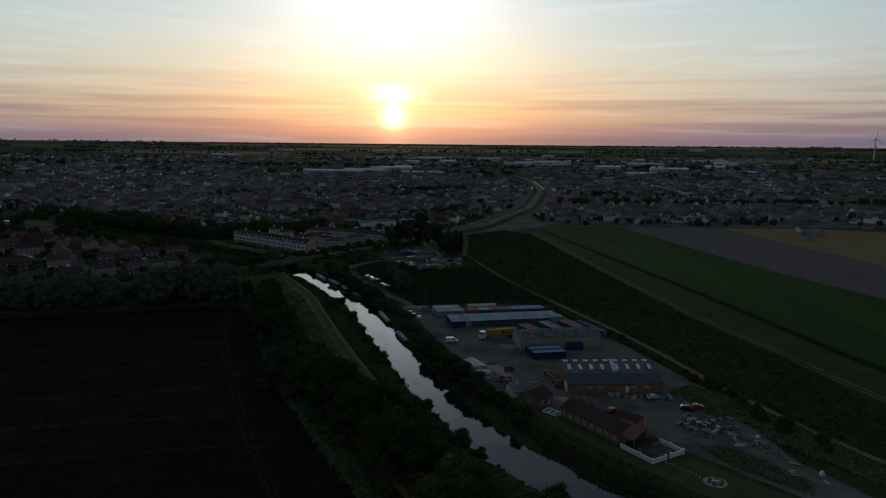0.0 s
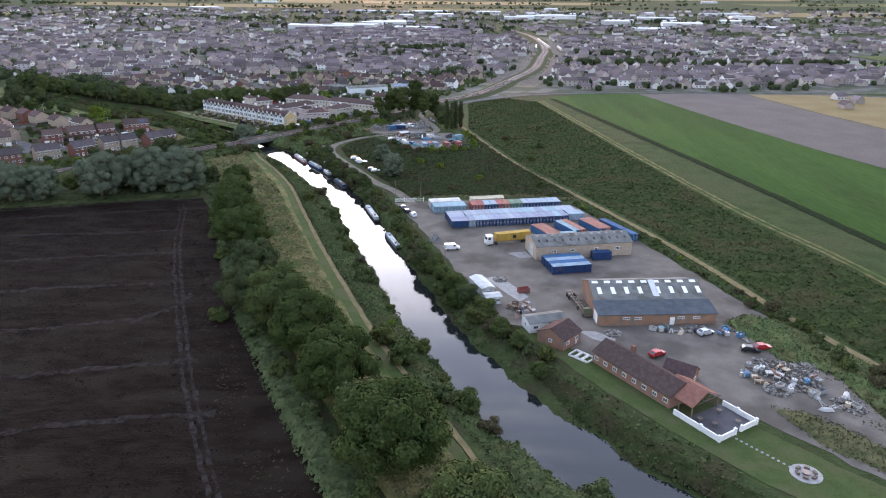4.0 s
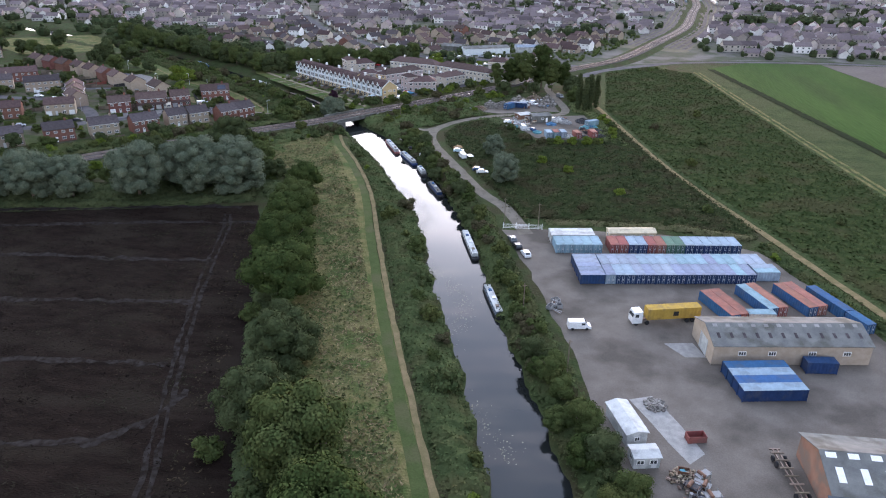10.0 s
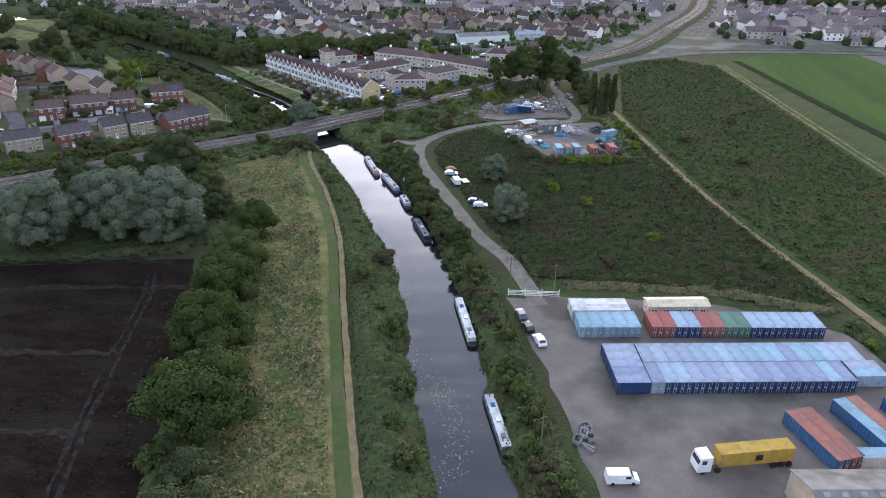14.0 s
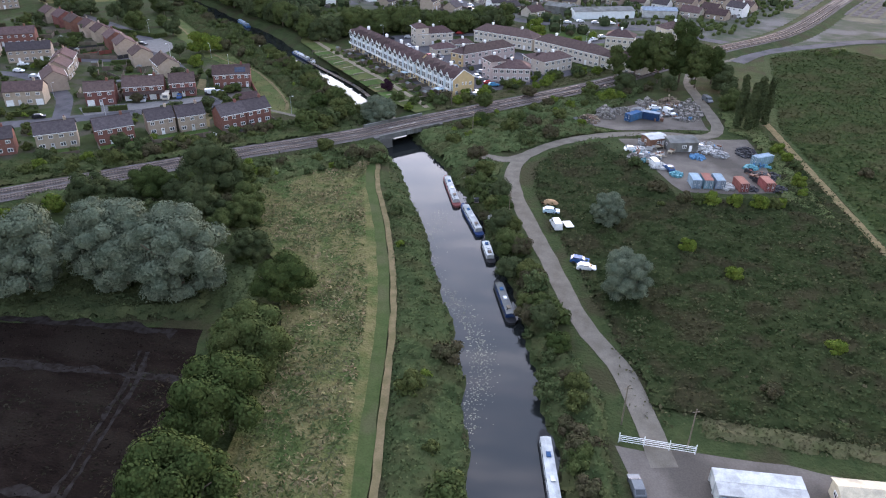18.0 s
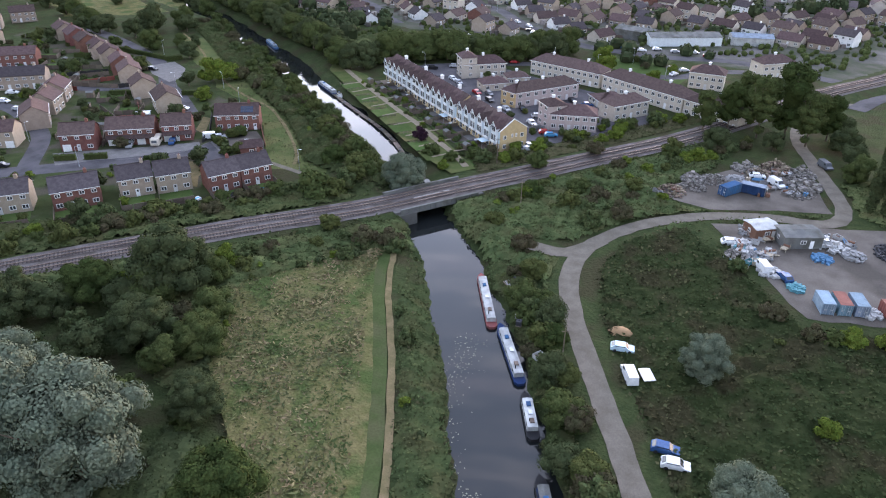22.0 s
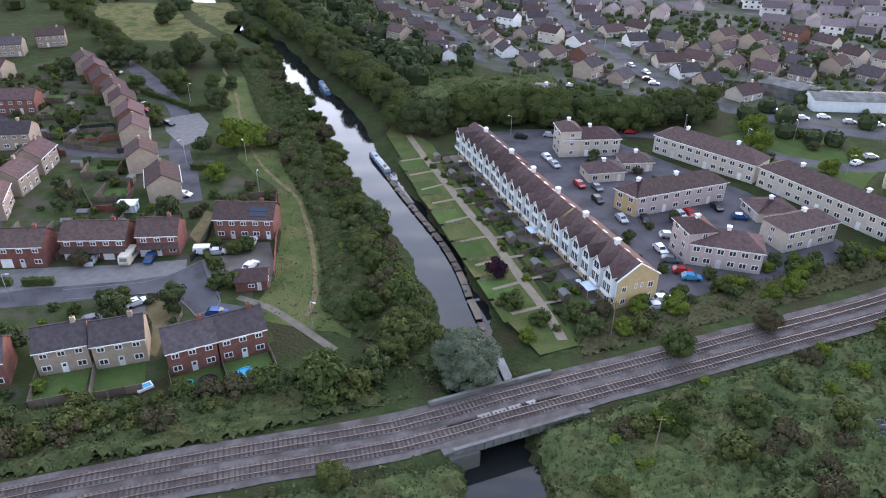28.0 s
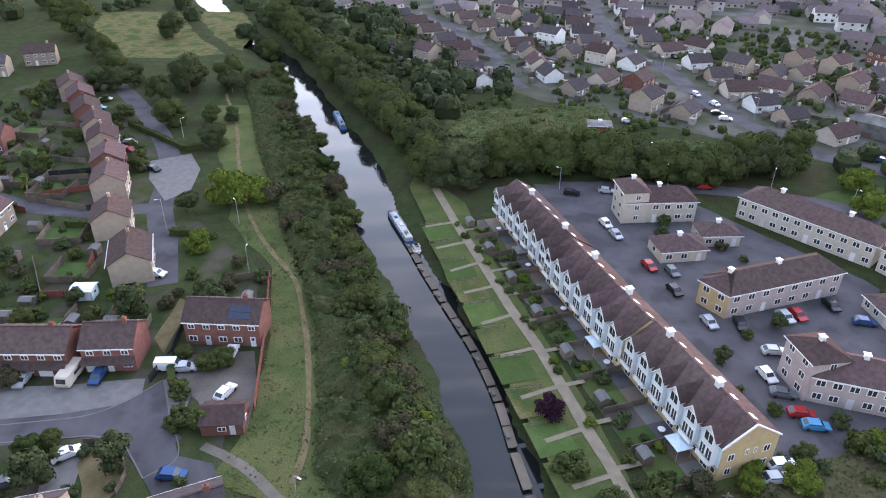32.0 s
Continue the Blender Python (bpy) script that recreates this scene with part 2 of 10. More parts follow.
LAWN = material("lawn", (0.05663, 0.09249, 0.02722), (0.07722, 0.1072, 0.03559), scale=0.3, fine=3.0, bump=0.4, depth=0.08, vary=0.2)
CROP = material("crop_leaves", (0.0270, 0.0600, 0.0110), (0.0360, 0.0740, 0.0145), scale=0.05, fine=0.8, bump=0.9, depth=0.4, c=(0.0280, 0.0540, 0.0120), cscale=0.03, stretch=(1.0, 0.12, 1.0))
WEEDS = material("weed_field", (0.0300, 0.0460, 0.0170), (0.0440, 0.0620, 0.0230), scale=0.12, fine=0.8, bump=1.0, depth=0.6, c=(0.0460, 0.0570, 0.0240), cscale=0.03)
SOIL = material("burnt_stubble_soil", (0.0090, 0.0062, 0.0051), (0.0170, 0.0119, 0.0096), scale=0.2, fine=1.6, bump=1.0, depth=0.25, c=(0.0190, 0.0146, 0.0112), cscale=0.06, stretch=(1.0, 2.2, 1.0))
SOIL_PALE = material("pale_soil", (0.0320, 0.0275, 0.0250), (0.0130, 0.0098, 0.0082), scale=0.7, fine=2.0, bump=0.5)
STUBBLE = leafy("charred_stubble", (0.0062, 0.0048, 0.0042), (0.0230, 0.0165, 0.0128), 0.5, c=(0.0210, 0.0195, 0.0130), cscale=0.06)
DEADGRASS = leafy("dead_field_grass", (0.0300, 0.0240, 0.0150), (0.0480, 0.0380, 0.0240), 0.4)
PLOUGH = material("ploughed_soil", (0.105, 0.089, 0.081), (0.122, 0.105, 0.094), scale=0.05, fine=0.6, bump=0.6, depth=0.2)
STRAW = material("cut_cereal", (0.175, 0.130, 0.062), (0.200, 0.155, 0.080), scale=0.05, fine=0.6, bump=0.5, depth=0.2)
GRAVEL = material("gravel_yard", (0.1221, 0.1067, 0.0920), (0.1531, 0.1344, 0.1160), scale=0.22, fine=4.0, bump=0.5, depth=0.05, c=(0.0860, 0.0756, 0.0648), cscale=0.07)
DIRT = material("trodden_earth", (0.1750, 0.1344, 0.0752), (0.1166, 0.1013, 0.0487), scale=0.5, fine=5.0, bump=0.5)
TRACK = material("stony_track", (0.1638, 0.1444, 0.1193), (0.1209, 0.1079, 0.0866), scale=0.35, fine=5.0, bump=0.4)
WALK = material("pale_gravel_walk", (0.240, 0.200, 0.145), (0.190, 0.160, 0.118), scale=0.6, fine=6.0, bump=0.4)
GARDEN = material("garden_ground", (0.0330, 0.0480, 0.0180), (0.0540, 0.0660, 0.0270), scale=0.25, fine=2.5, bump=0.7, depth=0.2, c=(0.0720, 0.0640, 0.0480), cscale=0.13)
ASPHALT = material("asphalt", (0.0852, 0.0816, 0.08704), (0.1108, 0.1047, 0.1088), scale=0.3, fine=9.0, bump=0.2, depth=0.02, c=(0.0675, 0.065, 0.0689), cscale=0.15)
PAVE = material("pavement", (0.145, 0.138, 0.132), (0.18, 0.172, 0.164), scale=0.6, fine=8.0, bump=0.2, depth=0.02)
CONCRETE = material("concrete", (0.22, 0.215, 0.205), (0.29, 0.28, 0.265), scale=0.8, fine=9.0, bump=0.25, depth=0.02, vary=0.12)
BALLAST = material("ballast", (0.0980, 0.0880, 0.0840), (0.1340, 0.1200, 0.1150), scale=0.6, fine=7.0, bump=0.9, depth=0.08, c=(0.0748, 0.0635, 0.0564), cscale=0.2)
BARK = material("bark", (0.10, 0.08, 0.06), (0.15, 0.12, 0.09), scale=2, fine=12)
LEAF = leafy("leaves_green", (0.0480, 0.0660, 0.0225), (0.0710, 0.0860, 0.0300), 0.22)
LEAF_DARK = leafy("leaves_dark", (0.0426, 0.0571, 0.0258), (0.0627, 0.0750, 0.0330), 0.22)
LEAF_OLIVE = leafy("leaves_olive", (0.0600, 0.0720, 0.0240), (0.0780, 0.0880, 0.0300), 0.25)
LEAF_RUST = leafy("leaves_rusty", (0.0680, 0.0560, 0.0330), (0.0600, 0.0620, 0.0300), 0.25)
LEAF_WILLOW = leafy("leaves_willow", (0.0860, 0.1090, 0.0740), (0.1200, 0.1400, 0.0940), 0.22)
LEAF_DEEP = leafy("leaves_hedgerow", (0.0330, 0.0500, 0.0160), (0.0520, 0.0690, 0.0215), 0.22)
LEAF_PURPLE = leafy("leaves_purple", (0.0312, 0.015, 0.0244), (0.04368, 0.02, 0.02806))
LEAF_LIME = leafy("leaves_lime", (0.08264, 0.1173, 0.01956), (0.1056, 0.1341, 0.02608))
TOWN = material("town_plots", (0.050, 0.062, 0.034), (0.085, 0.084, 0.066), scale=0.11, fine=1.2, bump=0.3, c=(0.125, 0.117, 0.110), cscale=0.05)
# near-black green: the shadow inside the drain's trench is put into the colour
DITCH = material("shaded_ditch", (0.01, 0.016, 0.008), (0.018, 0.026, 0.011), 1.0, 0.6, 3.0)
WEED_LEAF = leafy("field_weed_leaves", (0.0277, 0.0420, 0.0144), (0.0504, 0.0655, 0.0236), 0.3, c=(0.0538, 0.0554, 0.0243), cscale=0.07)
ROUGH_LEAF = leafy("rough_land_weeds", (0.0248, 0.0360, 0.0140), (0.0448, 0.0568, 0.0230), 0.3, c=(0.0448, 0.0424, 0.0216), cscale=0.12)
BRAMBLE = leafy("bramble_leaves", (0.0488, 0.0668, 0.0271), (0.0731, 0.0912, 0.0370), 0.32, c=(0.0678, 0.0721, 0.0314), cscale=0.16)
REED = leafy("weed_stems", (0.05971, 0.06558, 0.02935), (0.08611, 0.07949, 0.04131), 0.25)
DRYGRASS = leafy("dry_grass_blades", (0.1300, 0.1130, 0.0540), (0.1780, 0.1450, 0.0780), 0.4, c=(0.0850, 0.0960, 0.0400), cscale=0.3)


def plain(name, c, rough=0.5, metal=0.0, vary=0.0, bump=0.05, fine=6.0, k=0.12, spec=0.3):
    return material(name, c, tuple(v * (1 - k) for v in c), rough, 0.8, fine, bump, 0.02, vary, metal, spec=spec)


TILE_BROWN = material("roof_tiles_brown", (0.0720, 0.0500, 0.0480), (0.1010, 0.0710, 0.0660), 0.8, 1.2, 7.0, 0.6, 0.05, 0.25)
TILE_RED = material("roof_tiles_red", (0.17, 0.078, 0.065), (0.215, 0.105, 0.085), 0.8, 1.2, 7.0, 0.6, 0.05, 0.15)
TILE_GREY = material("roof_tiles_grey", (0.0580, 0.0500, 0.0530), (0.0820, 0.0700, 0.0730), 0.8, 1.2, 7.0, 0.6, 0.05, 0.2)
BRICK_RED = material("red_brick", (0.165, 0.078, 0.064), (0.205, 0.102, 0.082), 0.85, 1.0, 14.0, 0.3, 0.02, 0.15)
BRICK_BUFF = material("buff_brick", (0.31, 0.25, 0.195), (0.36, 0.295, 0.235), 0.85, 1.0, 14.0, 0.3, 0.02, 0.15)
BRICK_ORANGE = material("orange_brick", (0.245, 0.140, 0.098), (0.295, 0.175, 0.122), 0.85, 0.5, 10.0, 0.3, 0.02, 0.1, c=(0.20, 0.15, 0.12), cscale=0.4)
RENDER_YELLOW = plain("yellow_render", (0.50, 0.375, 0.20), 0.85)
RENDER_CREAM = plain("cream_render", (0.5170, 0.4620, 0.3850), 0.85, vary=0.1)
RENDER_PINK = plain("pink_render", (0.44, 0.365, 0.345), 0.85)
WHITE = plain("white_paint", (0.78, 0.78, 0.77), 0.55)
BLUEWHITE = plain("pale_blue_boards", (0.5400, 0.6588, 0.7236), 0.6)
GLASS = material("window_glass", (0.03, 0.035, 0.04), (0.045, 0.05, 0.055), 0.08, 1, 3, 0, spec=0.6)
BOARD = plain("white_boarding", (0.6720, 0.7168, 0.7392), 0.6)
DOORWHITE = plain("white_door", (0.7, 0.7, 0.7), 0.5, vary=0.3)
WOOD = plain("weathered_boards", (0.150, 0.118, 0.090), 0.85, vary=0.3, bump=0.3)
BLACKFENCE = plain("black_stained_boards", (0.028, 0.027, 0.028), 0.8)
REDFENCE = plain("red_stained_boards", (0.22, 0.065, 0.05), 0.8)
SLATE = material("asbestos_sheet", (0.125, 0.128, 0.125), (0.175, 0.175, 0.165), 0.75, 0.4, 6.0, 0.3, 0.04, c=(0.10, 0.10, 0.088), cscale=0.25)
STEEL = material("galvanised_steel", (0.42, 0.44, 0.47), (0.5, 0.52, 0.54), 0.45, 0.6, 8.0, 0.1, 0.01, metal=0.6)
RAIL = plain("rail_steel", (0.23, 0.17, 0.14), 0.45, 0.6)
DARKSTONE = plain("stained_abutment", (0.10, 0.098, 0.092), 0.9, bump=0.4)
SLEEPER = plain("sleeper", (0.062, 0.053, 0.05), 0.9, vary=0.25, bump=0.4)
TYRE = plain("tyre_rubber", (0.02, 0.02, 0.022), 0.85)
CAR = {k: plain("car_paint_" + k, c, 0.25, 0.1, bump=0.0) for k, c in dict(white=(0.75, 0.76, 0.77), silver=(0.42, 0.44, 0.46), black=(0.02, 0.021, 0.024), blue=(0.03, 0.08, 0.2),
       red=(0.35, 0.03, 0.03), grey=(0.12, 0.13, 0.14), pale=(0.45, 0.6, 0.68), sky=(0.06, 0.24, 0.42)).items()}
BOX = {k: material("container_" + k, c, tuple(v * 0.8 for v in c), 0.55, 0.7, 6.0, 0.1, 0.01, 0.12, c=tuple(v * 0.6 + 0.03 for v in c), cscale=0.5) for k, c in
       dict(navy=(0.026, 0.052, 0.125), blue=(0.04, 0.105, 0.22), sky=(0.20, 0.31, 0.37), red=(0.25, 0.09, 0.08), green=(0.09, 0.17, 0.13), grey=(0.25, 0.30, 0.37), lilac=(0.21, 0.25, 0.34),
            white=(0.50, 0.51, 0.50), rust=(0.28, 0.13, 0.10), yellow=(0.40, 0.27, 0.06), steel=(0.24, 0.32, 0.39), cream=(0.52, 0.45, 0.33)).items()}
WATER = bpy.data.materials.new("river_water")
WATER.use_nodes = True
_n, _l = WATER.node_tree.nodes, WATER.node_tree.links
_p = _n["Principled BSDF"]
_p.inputs["Base Color"].default_value = (0.012, 0.014, 0.014, 1)
_p.inputs["Roughness"].default_value, _p.inputs["IOR"].default_value = 0.045, 1.333
_t, _b = _n.new("ShaderNodeTexNoise"), _n.new("ShaderNodeBump")
_t.inputs["Scale"].default_value, _t.inputs["Detail"].default_value = 0.35, 4
_b.inputs["Strength"].default_value, _b.inputs["Distance"].default_value = 0.12, 0.05
_c = _n.new("ShaderNodeTexCoord")
_l.new(_c.outputs["Object"], _t.inputs[0])
_l.new(_t.outputs[0], _b.inputs["Height"])
_l.new(_b.outputs[0], _p.inputs["Normal"])


# ---- building blocks ----
class Mesh:
    """Collects verts and faces for one mesh."""

    def __init__(self):
        self.v, self.f = [], []

    def add(self, verts, faces):
        k = len(self.v)
        self.v += [tuple(p) for p in verts]
        self.f += [tuple(i + k for i in f) for f in faces]
        return self

    def box(self, x0, x1, y0, y1, z0, z1):
        return self.add([(x, y, z) for z in (z0, z1) for x, y in ((x0, y0), (x1, y0), (x1, y1), (x0, y1))],
                        [(0, 3, 2, 1), (4, 5, 6, 7), (0, 1, 5, 4), (1, 2, 6, 5), (2, 3, 7, 6), (3, 0, 4, 7)])

    def at(self, x, y, z, sx, sy, sz, turn=0.0, tilt=0.0):
        """A box of that size standing at (x, y, z)."""
        m = pose(x, y, z, tilt, 0, turn)
        pts = [m @ Vector((a * sx / 2, b * sy / 2, c * sz)) for c in (0, 1) for a, b in ((-1, -1), (1, -1), (1, 1), (-1, 1))]
        return self.add(pts, [(0, 3, 2, 1), (4, 5, 6, 7), (0, 1, 5, 4), (1, 2, 6, 5), (2, 3, 7, 6), (3, 0, 4, 7)])

    def rod(self, a, b, r, n=6, r2=None):
        a, b = Vector(a), Vector(b)
        q = (b - a).to_track_quat("Z", "Y")
        r2 = r if r2 is None else r2
        ring = [(math.cos(2 * math.pi * i / n), math.sin(2 * math.pi * i / n)) for i in range(n)]
        pts = [a + q @ Vector((c * r, s * r, 0)) for c, s in ring] + [b + q @ Vector((c * r2, s * r2, 0)) for c, s in ring]
        return self.add(pts, [(i, (i + 1) % n, n + (i + 1) % n, n + i) for i in range(n)] + [tuple(range(n))[::-1], tuple(range(n, 2 * n))])

    def gable(self, x0, x1, y0, y1, z, rise, t=0.18):
        """A pitched roof of slabs of thickness t with its ridge along x."""
        ym = (y0 + y1) / 2
        for s, e in ((y0, 1), (y1, -1)):
            lo, hi = [(x0, s, z), (x1, s, z), (x1, ym, z + rise), (x0, ym, z + rise)], []
            hi = [(x, y, q + t) for x, y, q in lo]
            fs = [(0, 1, 2, 3), (7, 6, 5, 4), (0, 4, 5, 1), (1, 5, 6, 2), (2, 6, 7, 3), (3, 7, 4, 0)]
            self.add(lo + hi, fs if e < 0 else [f[::-1] for f in fs])
        return self

    def hip(self, x0, x1, y0, y1, z, rise, inset=None):
        ym = (y0 + y1) / 2
        d = (y1 - y0) / 2 if inset is None else inset
        return self.add([(x0, y0, z), (x1, y0, z), (x1, y1, z), (x0, y1, z), (x0 + d, ym, z + rise), (x1 - d, ym, z + rise)],
                        [(0, 1, 5, 4), (1, 2, 5), (2, 3, 4, 5), (3, 0, 4), (3, 2, 1, 0)])

    def house_body(self, x0, x1, y0, y1, h, rise):
        """Walls with gable ends at x0 and x1."""
        ym = (y0 + y1) / 2
        return self.add([(x0, y0, 0), (x1, y0, 0), (x1, y1, 0), (x0, y1, 0), (x0, y0, h), (x1, y0, h), (x1, y1, h), (x0, y1, h), (x0, ym, h + rise), (x1, ym, h + rise)],
                        [(0, 1, 5, 4), (2, 3, 7, 6), (1, 2, 6, 9, 5), (3, 0, 4, 8, 7), (0, 3, 2, 1), (4, 5, 9, 8), (7, 8, 9, 6)])

    def data(self, name, mat, smooth=False):
        me = bpy.data.meshes.new(name)
        me.from_pydata(self.v, [], self.f)
        me.materials.append(mat)
        if smooth:
            me.polygons.foreach_set("use_smooth", [True] * len(me.polygons))
        me.update()
        return me


def part(name, m, mat, parent, label="", smooth=False):
    ob = new(name, m if isinstance(m, bpy.types.Mesh) else m.data(name, mat, smooth))
    ob.parent = parent
    return tagged(ob, label)


def thing(name, label, category, group="", kind=""):
    return tagged(new(name), label, category, group, kind)


def solid(name, m, mat, label, category, group="", kind="", smooth=False):
    return tagged(new(name, m.data(name, mat, smooth)), label, category, group, kind)


def spline(pts, step=4.0):
    """A smooth line through the points, sampled about every step metres."""
    p = [np.array(q, float) for q in pts]
    p = [2 * p[0] - p[1]] + p + [2 * p[-1] - p[-2]]
    out = []
    for a, b, c, d in zip(p, p[1:], p[2:], p[3:]):
        n = max(1, int(np.linalg.norm(c - b) / step))
        for i in range(n):
            t = i / n
            out.append(0.5 * (2 * b + (c - a) * t + (2 * a - 5 * b + 4 * c - d) * t * t + (3 * b - a - 3 * c + d) * t ** 3))
    out.append(p[-2])
    return np.array(out)


def jag(p, s=0.25, amount=0.6, seed=0):
    return amount * noise.noise((p[0] * s, p[1] * s, seed * 7.7))


def sheet(name, pts, z, mat, label, category="", step=4.0, rough=0.5, kind="structure", parent=None):
    """A flat patch of ground with a slightly ragged edge."""
    ring = []
    for a, b in zip(pts, pts[1:] + pts[:1]):
        n = max(1, int(math.dist(a, b) / step))
        for i in range(n):
            x, y = a[0] + (b[0] - a[0]) * i / n, a[1] + (b[1] - a[1]) * i / n
            ring.append((x + jag((x, y), 0.3, rough, 1), y + jag((x, y), 0.3, rough, 2)))
    bm = bmesh.new()
    f = bm.faces.new([bm.verts.new((x, y, z)) for x, y in ring])
    bmesh.ops.triangulate(bm, faces=[f])
    for f in bm.faces:
        if f.normal.z < 0:
            f.normal_flip()
    me = bpy.data.meshes.new(name)
    bm.to_mesh(me)
    bm.free()
    me.materials.append(mat)
    return tagged(new(name, me), label, category or "ground", kind=kind)


def ribbon(name, pts, width, z, mat, label, category="", step=3.0, rough=0.3, kind="structure", zf=None):
    line = spline(pts, step)
    m, n = Mesh(), len(line)
    for i, p in enumerate(line):
        d = line[min(i + 1, n - 1)] - line[max(i - 1, 0)]
        d = d / (np.linalg.norm(d) + 1e-9)
        s = np.array((d[1], -d[0]))
        for side in (-1, 1):
            q = p[:2] + s[:2] * side * (width / 2 + jag(p, 0.35, rough, side + 3))
            m.v.append((q[0], q[1], z if zf is None else zf(*q) + z))
    m.f = [(2 * i, 2 * i + 1, 2 * i + 3, 2 * i + 2) for i in range(n - 1)]
    return solid(name, m, mat, label, category or "path", kind=kind)


# ---- the lie of the land ----
# river: centre and width
RIVER = [(190, -75, 15), (120, -22, 15), (80, 12, 15), (53.5, 39, 15), (36.5, 58, 14.5), (27, 71, 14.5), (17.5, 85, 14), (4.5, 113, 11.5), (-5.3, 139, 12), (-11.5, 159, 11.5), (-18, 180, 11.5), (-25, 201, 13),
         (-34.4, 233.6, 12.8), (-49.3, 266.5, 13.6), (-63.0, 292.2, 13.4), (-78.5, 317, 11.8), (-94.4, 338.4, 10.4), (-115.7, 366.3, 9.2), (-145.1, 393.6, 10.2), (-170.4, 412.4, 10), (-207.3, 444.7, 12), (-237.5, 465.6, 13), (-262, 484, 12), (-298, 510, 10), (-340, 528, 11), (-374, 548, 11), (-440, 588, 12), (-560, 640, 13)]
WATER_Z = -2.2
RAILS = [(-330, 96), (-220, 210), (-162, 273), (-141, 296), (-124, 313.5), (-107, 330), (-96, 344), (-85, 357.5), (-66, 381), (-36, 420), (0, 481), (36, 534), (69, 622), (104, 727), (130, 860), (152, 980), (170, 1190), (165, 1400), (120, 1800)]
river_line = spline(RIVER, 5.0)
rail_line = spline(RAILS, 6.0)


def line_distance(px, py, line):
    """Distance to a polyline and the place along it, for arrays of points."""
    best, arg = np.full(px.shape, 1e9), np.zeros(px.shape)
    for i in range(len(line) - 1):
        a, b = line[i][:2], line[i + 1][:2]
        d = b - a
        t = np.clip(((px - a[0]) * d[0] + (py - a[1]) * d[1]) / (d @ d), 0, 1)
        r = np.hypot(px - a[0] - t * d[0], py - a[1] - t * d[1])
        k = r < best
        best[k], arg[k] = r[k], (i + t)[k]
    return best, arg


def land(px, py):
    """Ground height: flat fen, the river's bed and banks, the railway's low bank."""
    rd, rt = line_distance(px, py, river_line)
    w = np.interp(rt, np.arange(len(river_line)), river_line[:, 2]) / 2
    off = rd - w
    wig = 0.5 * np.sin(px * 0.35 + 1.3 * np.sin(py * 0.21)) + 0.4 * np.sin(py * 0.51 + px * 0.13)
    off = off + np.where(rd < 25, wig, 0)
    z = np.interp(off, [-4, -0.6, 0, 5.5, 9, 14], [-3.6, -2.9, WATER_Z, 0.0, 0.35, 0.0])
    yard_side = px > np.interp(py, river_line[:, 1], river_line[:, 0])
    z = np.where(yard_side & (py < 345), np.minimum(z, 0.02), z)      # the flood bank stands on the meadow side alone
    ld, _ = line_distance(px, py, rail_line)
    bank = np.interp(ld, [0, 5.2, 10, 11], [1.35, 1.3, -0.1, -9])
    keep = np.interp(off, [0.0, 1.2], [0, 1])
    return np.where(bank > z, z + (bank - z) * keep, z)


def spaced(lo, hi, fine, a, b):
    """Even steps between lo and hi, then growing ones out to a and b."""
    mid = list(np.arange(lo, hi + fine / 2, fine))
    left, right, s = [], [], fine
    while (left[-1] if left else lo) > a:
        s *= 1.22
        left.append((left[-1] if left else lo) - s)
    s = fine
    while (right[-1] if right else hi) < b:
        s *= 1.22
        right.append((right[-1] if right else hi) + s)
    return np.array(left[::-1] + mid + right)


gx, gy = spaced(-450, 130, 2.0, -4800, 4800), spaced(-20, 600, 2.0, -2500, 4800)
PX, PY = np.meshgrid(gx, gy)
PZ = land(PX.ravel(), PY.ravel()).reshape(PX.shape)
far = np.hypot(PX, PY)
PZ = PZ + np.interp(far, [1500, 4800, 8000], [0, 46, 50])      # the far fen rises to the horizon


def land_at(x, y):
    """Height of the finished ground sheet, read off its grid."""
    x, y = np.asarray(x, float), np.asarray(y, float)
    i = np.clip(np.searchsorted(gx, x) - 1, 0, len(gx) - 2)
    j = np.clip(np.searchsorted(gy, y) - 1, 0, len(gy) - 2)
    u, v = np.clip((x - gx[i]) / (gx[i + 1] - gx[i]), 0, 1), np.clip((y - gy[j]) / (gy[j + 1] - gy[j]), 0, 1)
    return (PZ[j, i] * (1 - u) + PZ[j, i + 1] * u) * (1 - v) + (PZ[j + 1, i] * (1 - u) + PZ[j + 1, i + 1] * u) * v


def ground_z(x, y):
    return float(land_at(x, y))


nx, ny = len(gx), len(gy)
idx = np.arange(nx * ny).reshape(ny, nx)
me = bpy.data.meshes.new("ground")
me.from_pydata(np.c_[PX.ravel(), PY.ravel(), PZ.ravel()].tolist(), [], np.c_[idx[:-1, :-1].ravel(), idx[:-1, 1:].ravel(), idx[1:, 1:].ravel(), idx[1:, :-1].ravel()].tolist())
me.materials.append(SCRUB)
me.polygons.foreach_set("use_smooth", [True] * len(me.polygons))
tagged(new("ground", me), "rough green scrubland and river banks on flat fen", "ground", kind="structure")

# water: a ribbon a little wider than the river
m = Mesh()
for i, (x, y, w) in enumerate(river_line):
    d = river_line[min(i + 1, len(river_line) - 1)] - river_line[max(i - 1, 0)]
    d = d[:2] / np.linalg.norm(d[:2])
    for s in (-1, 1):
        m.v.append((x + d[1] * s * (w / 2 + 2.5), y - d[0] * s * (w / 2 + 2.5), WATER_Z))
m.f = [(2 * i, 2 * i + 1, 2 * i + 3, 2 * i + 2) for i in range(len(river_line) - 1)]
solid("water", m, WATER, "still dark river water mirroring the evening sky", "river", kind="structure")

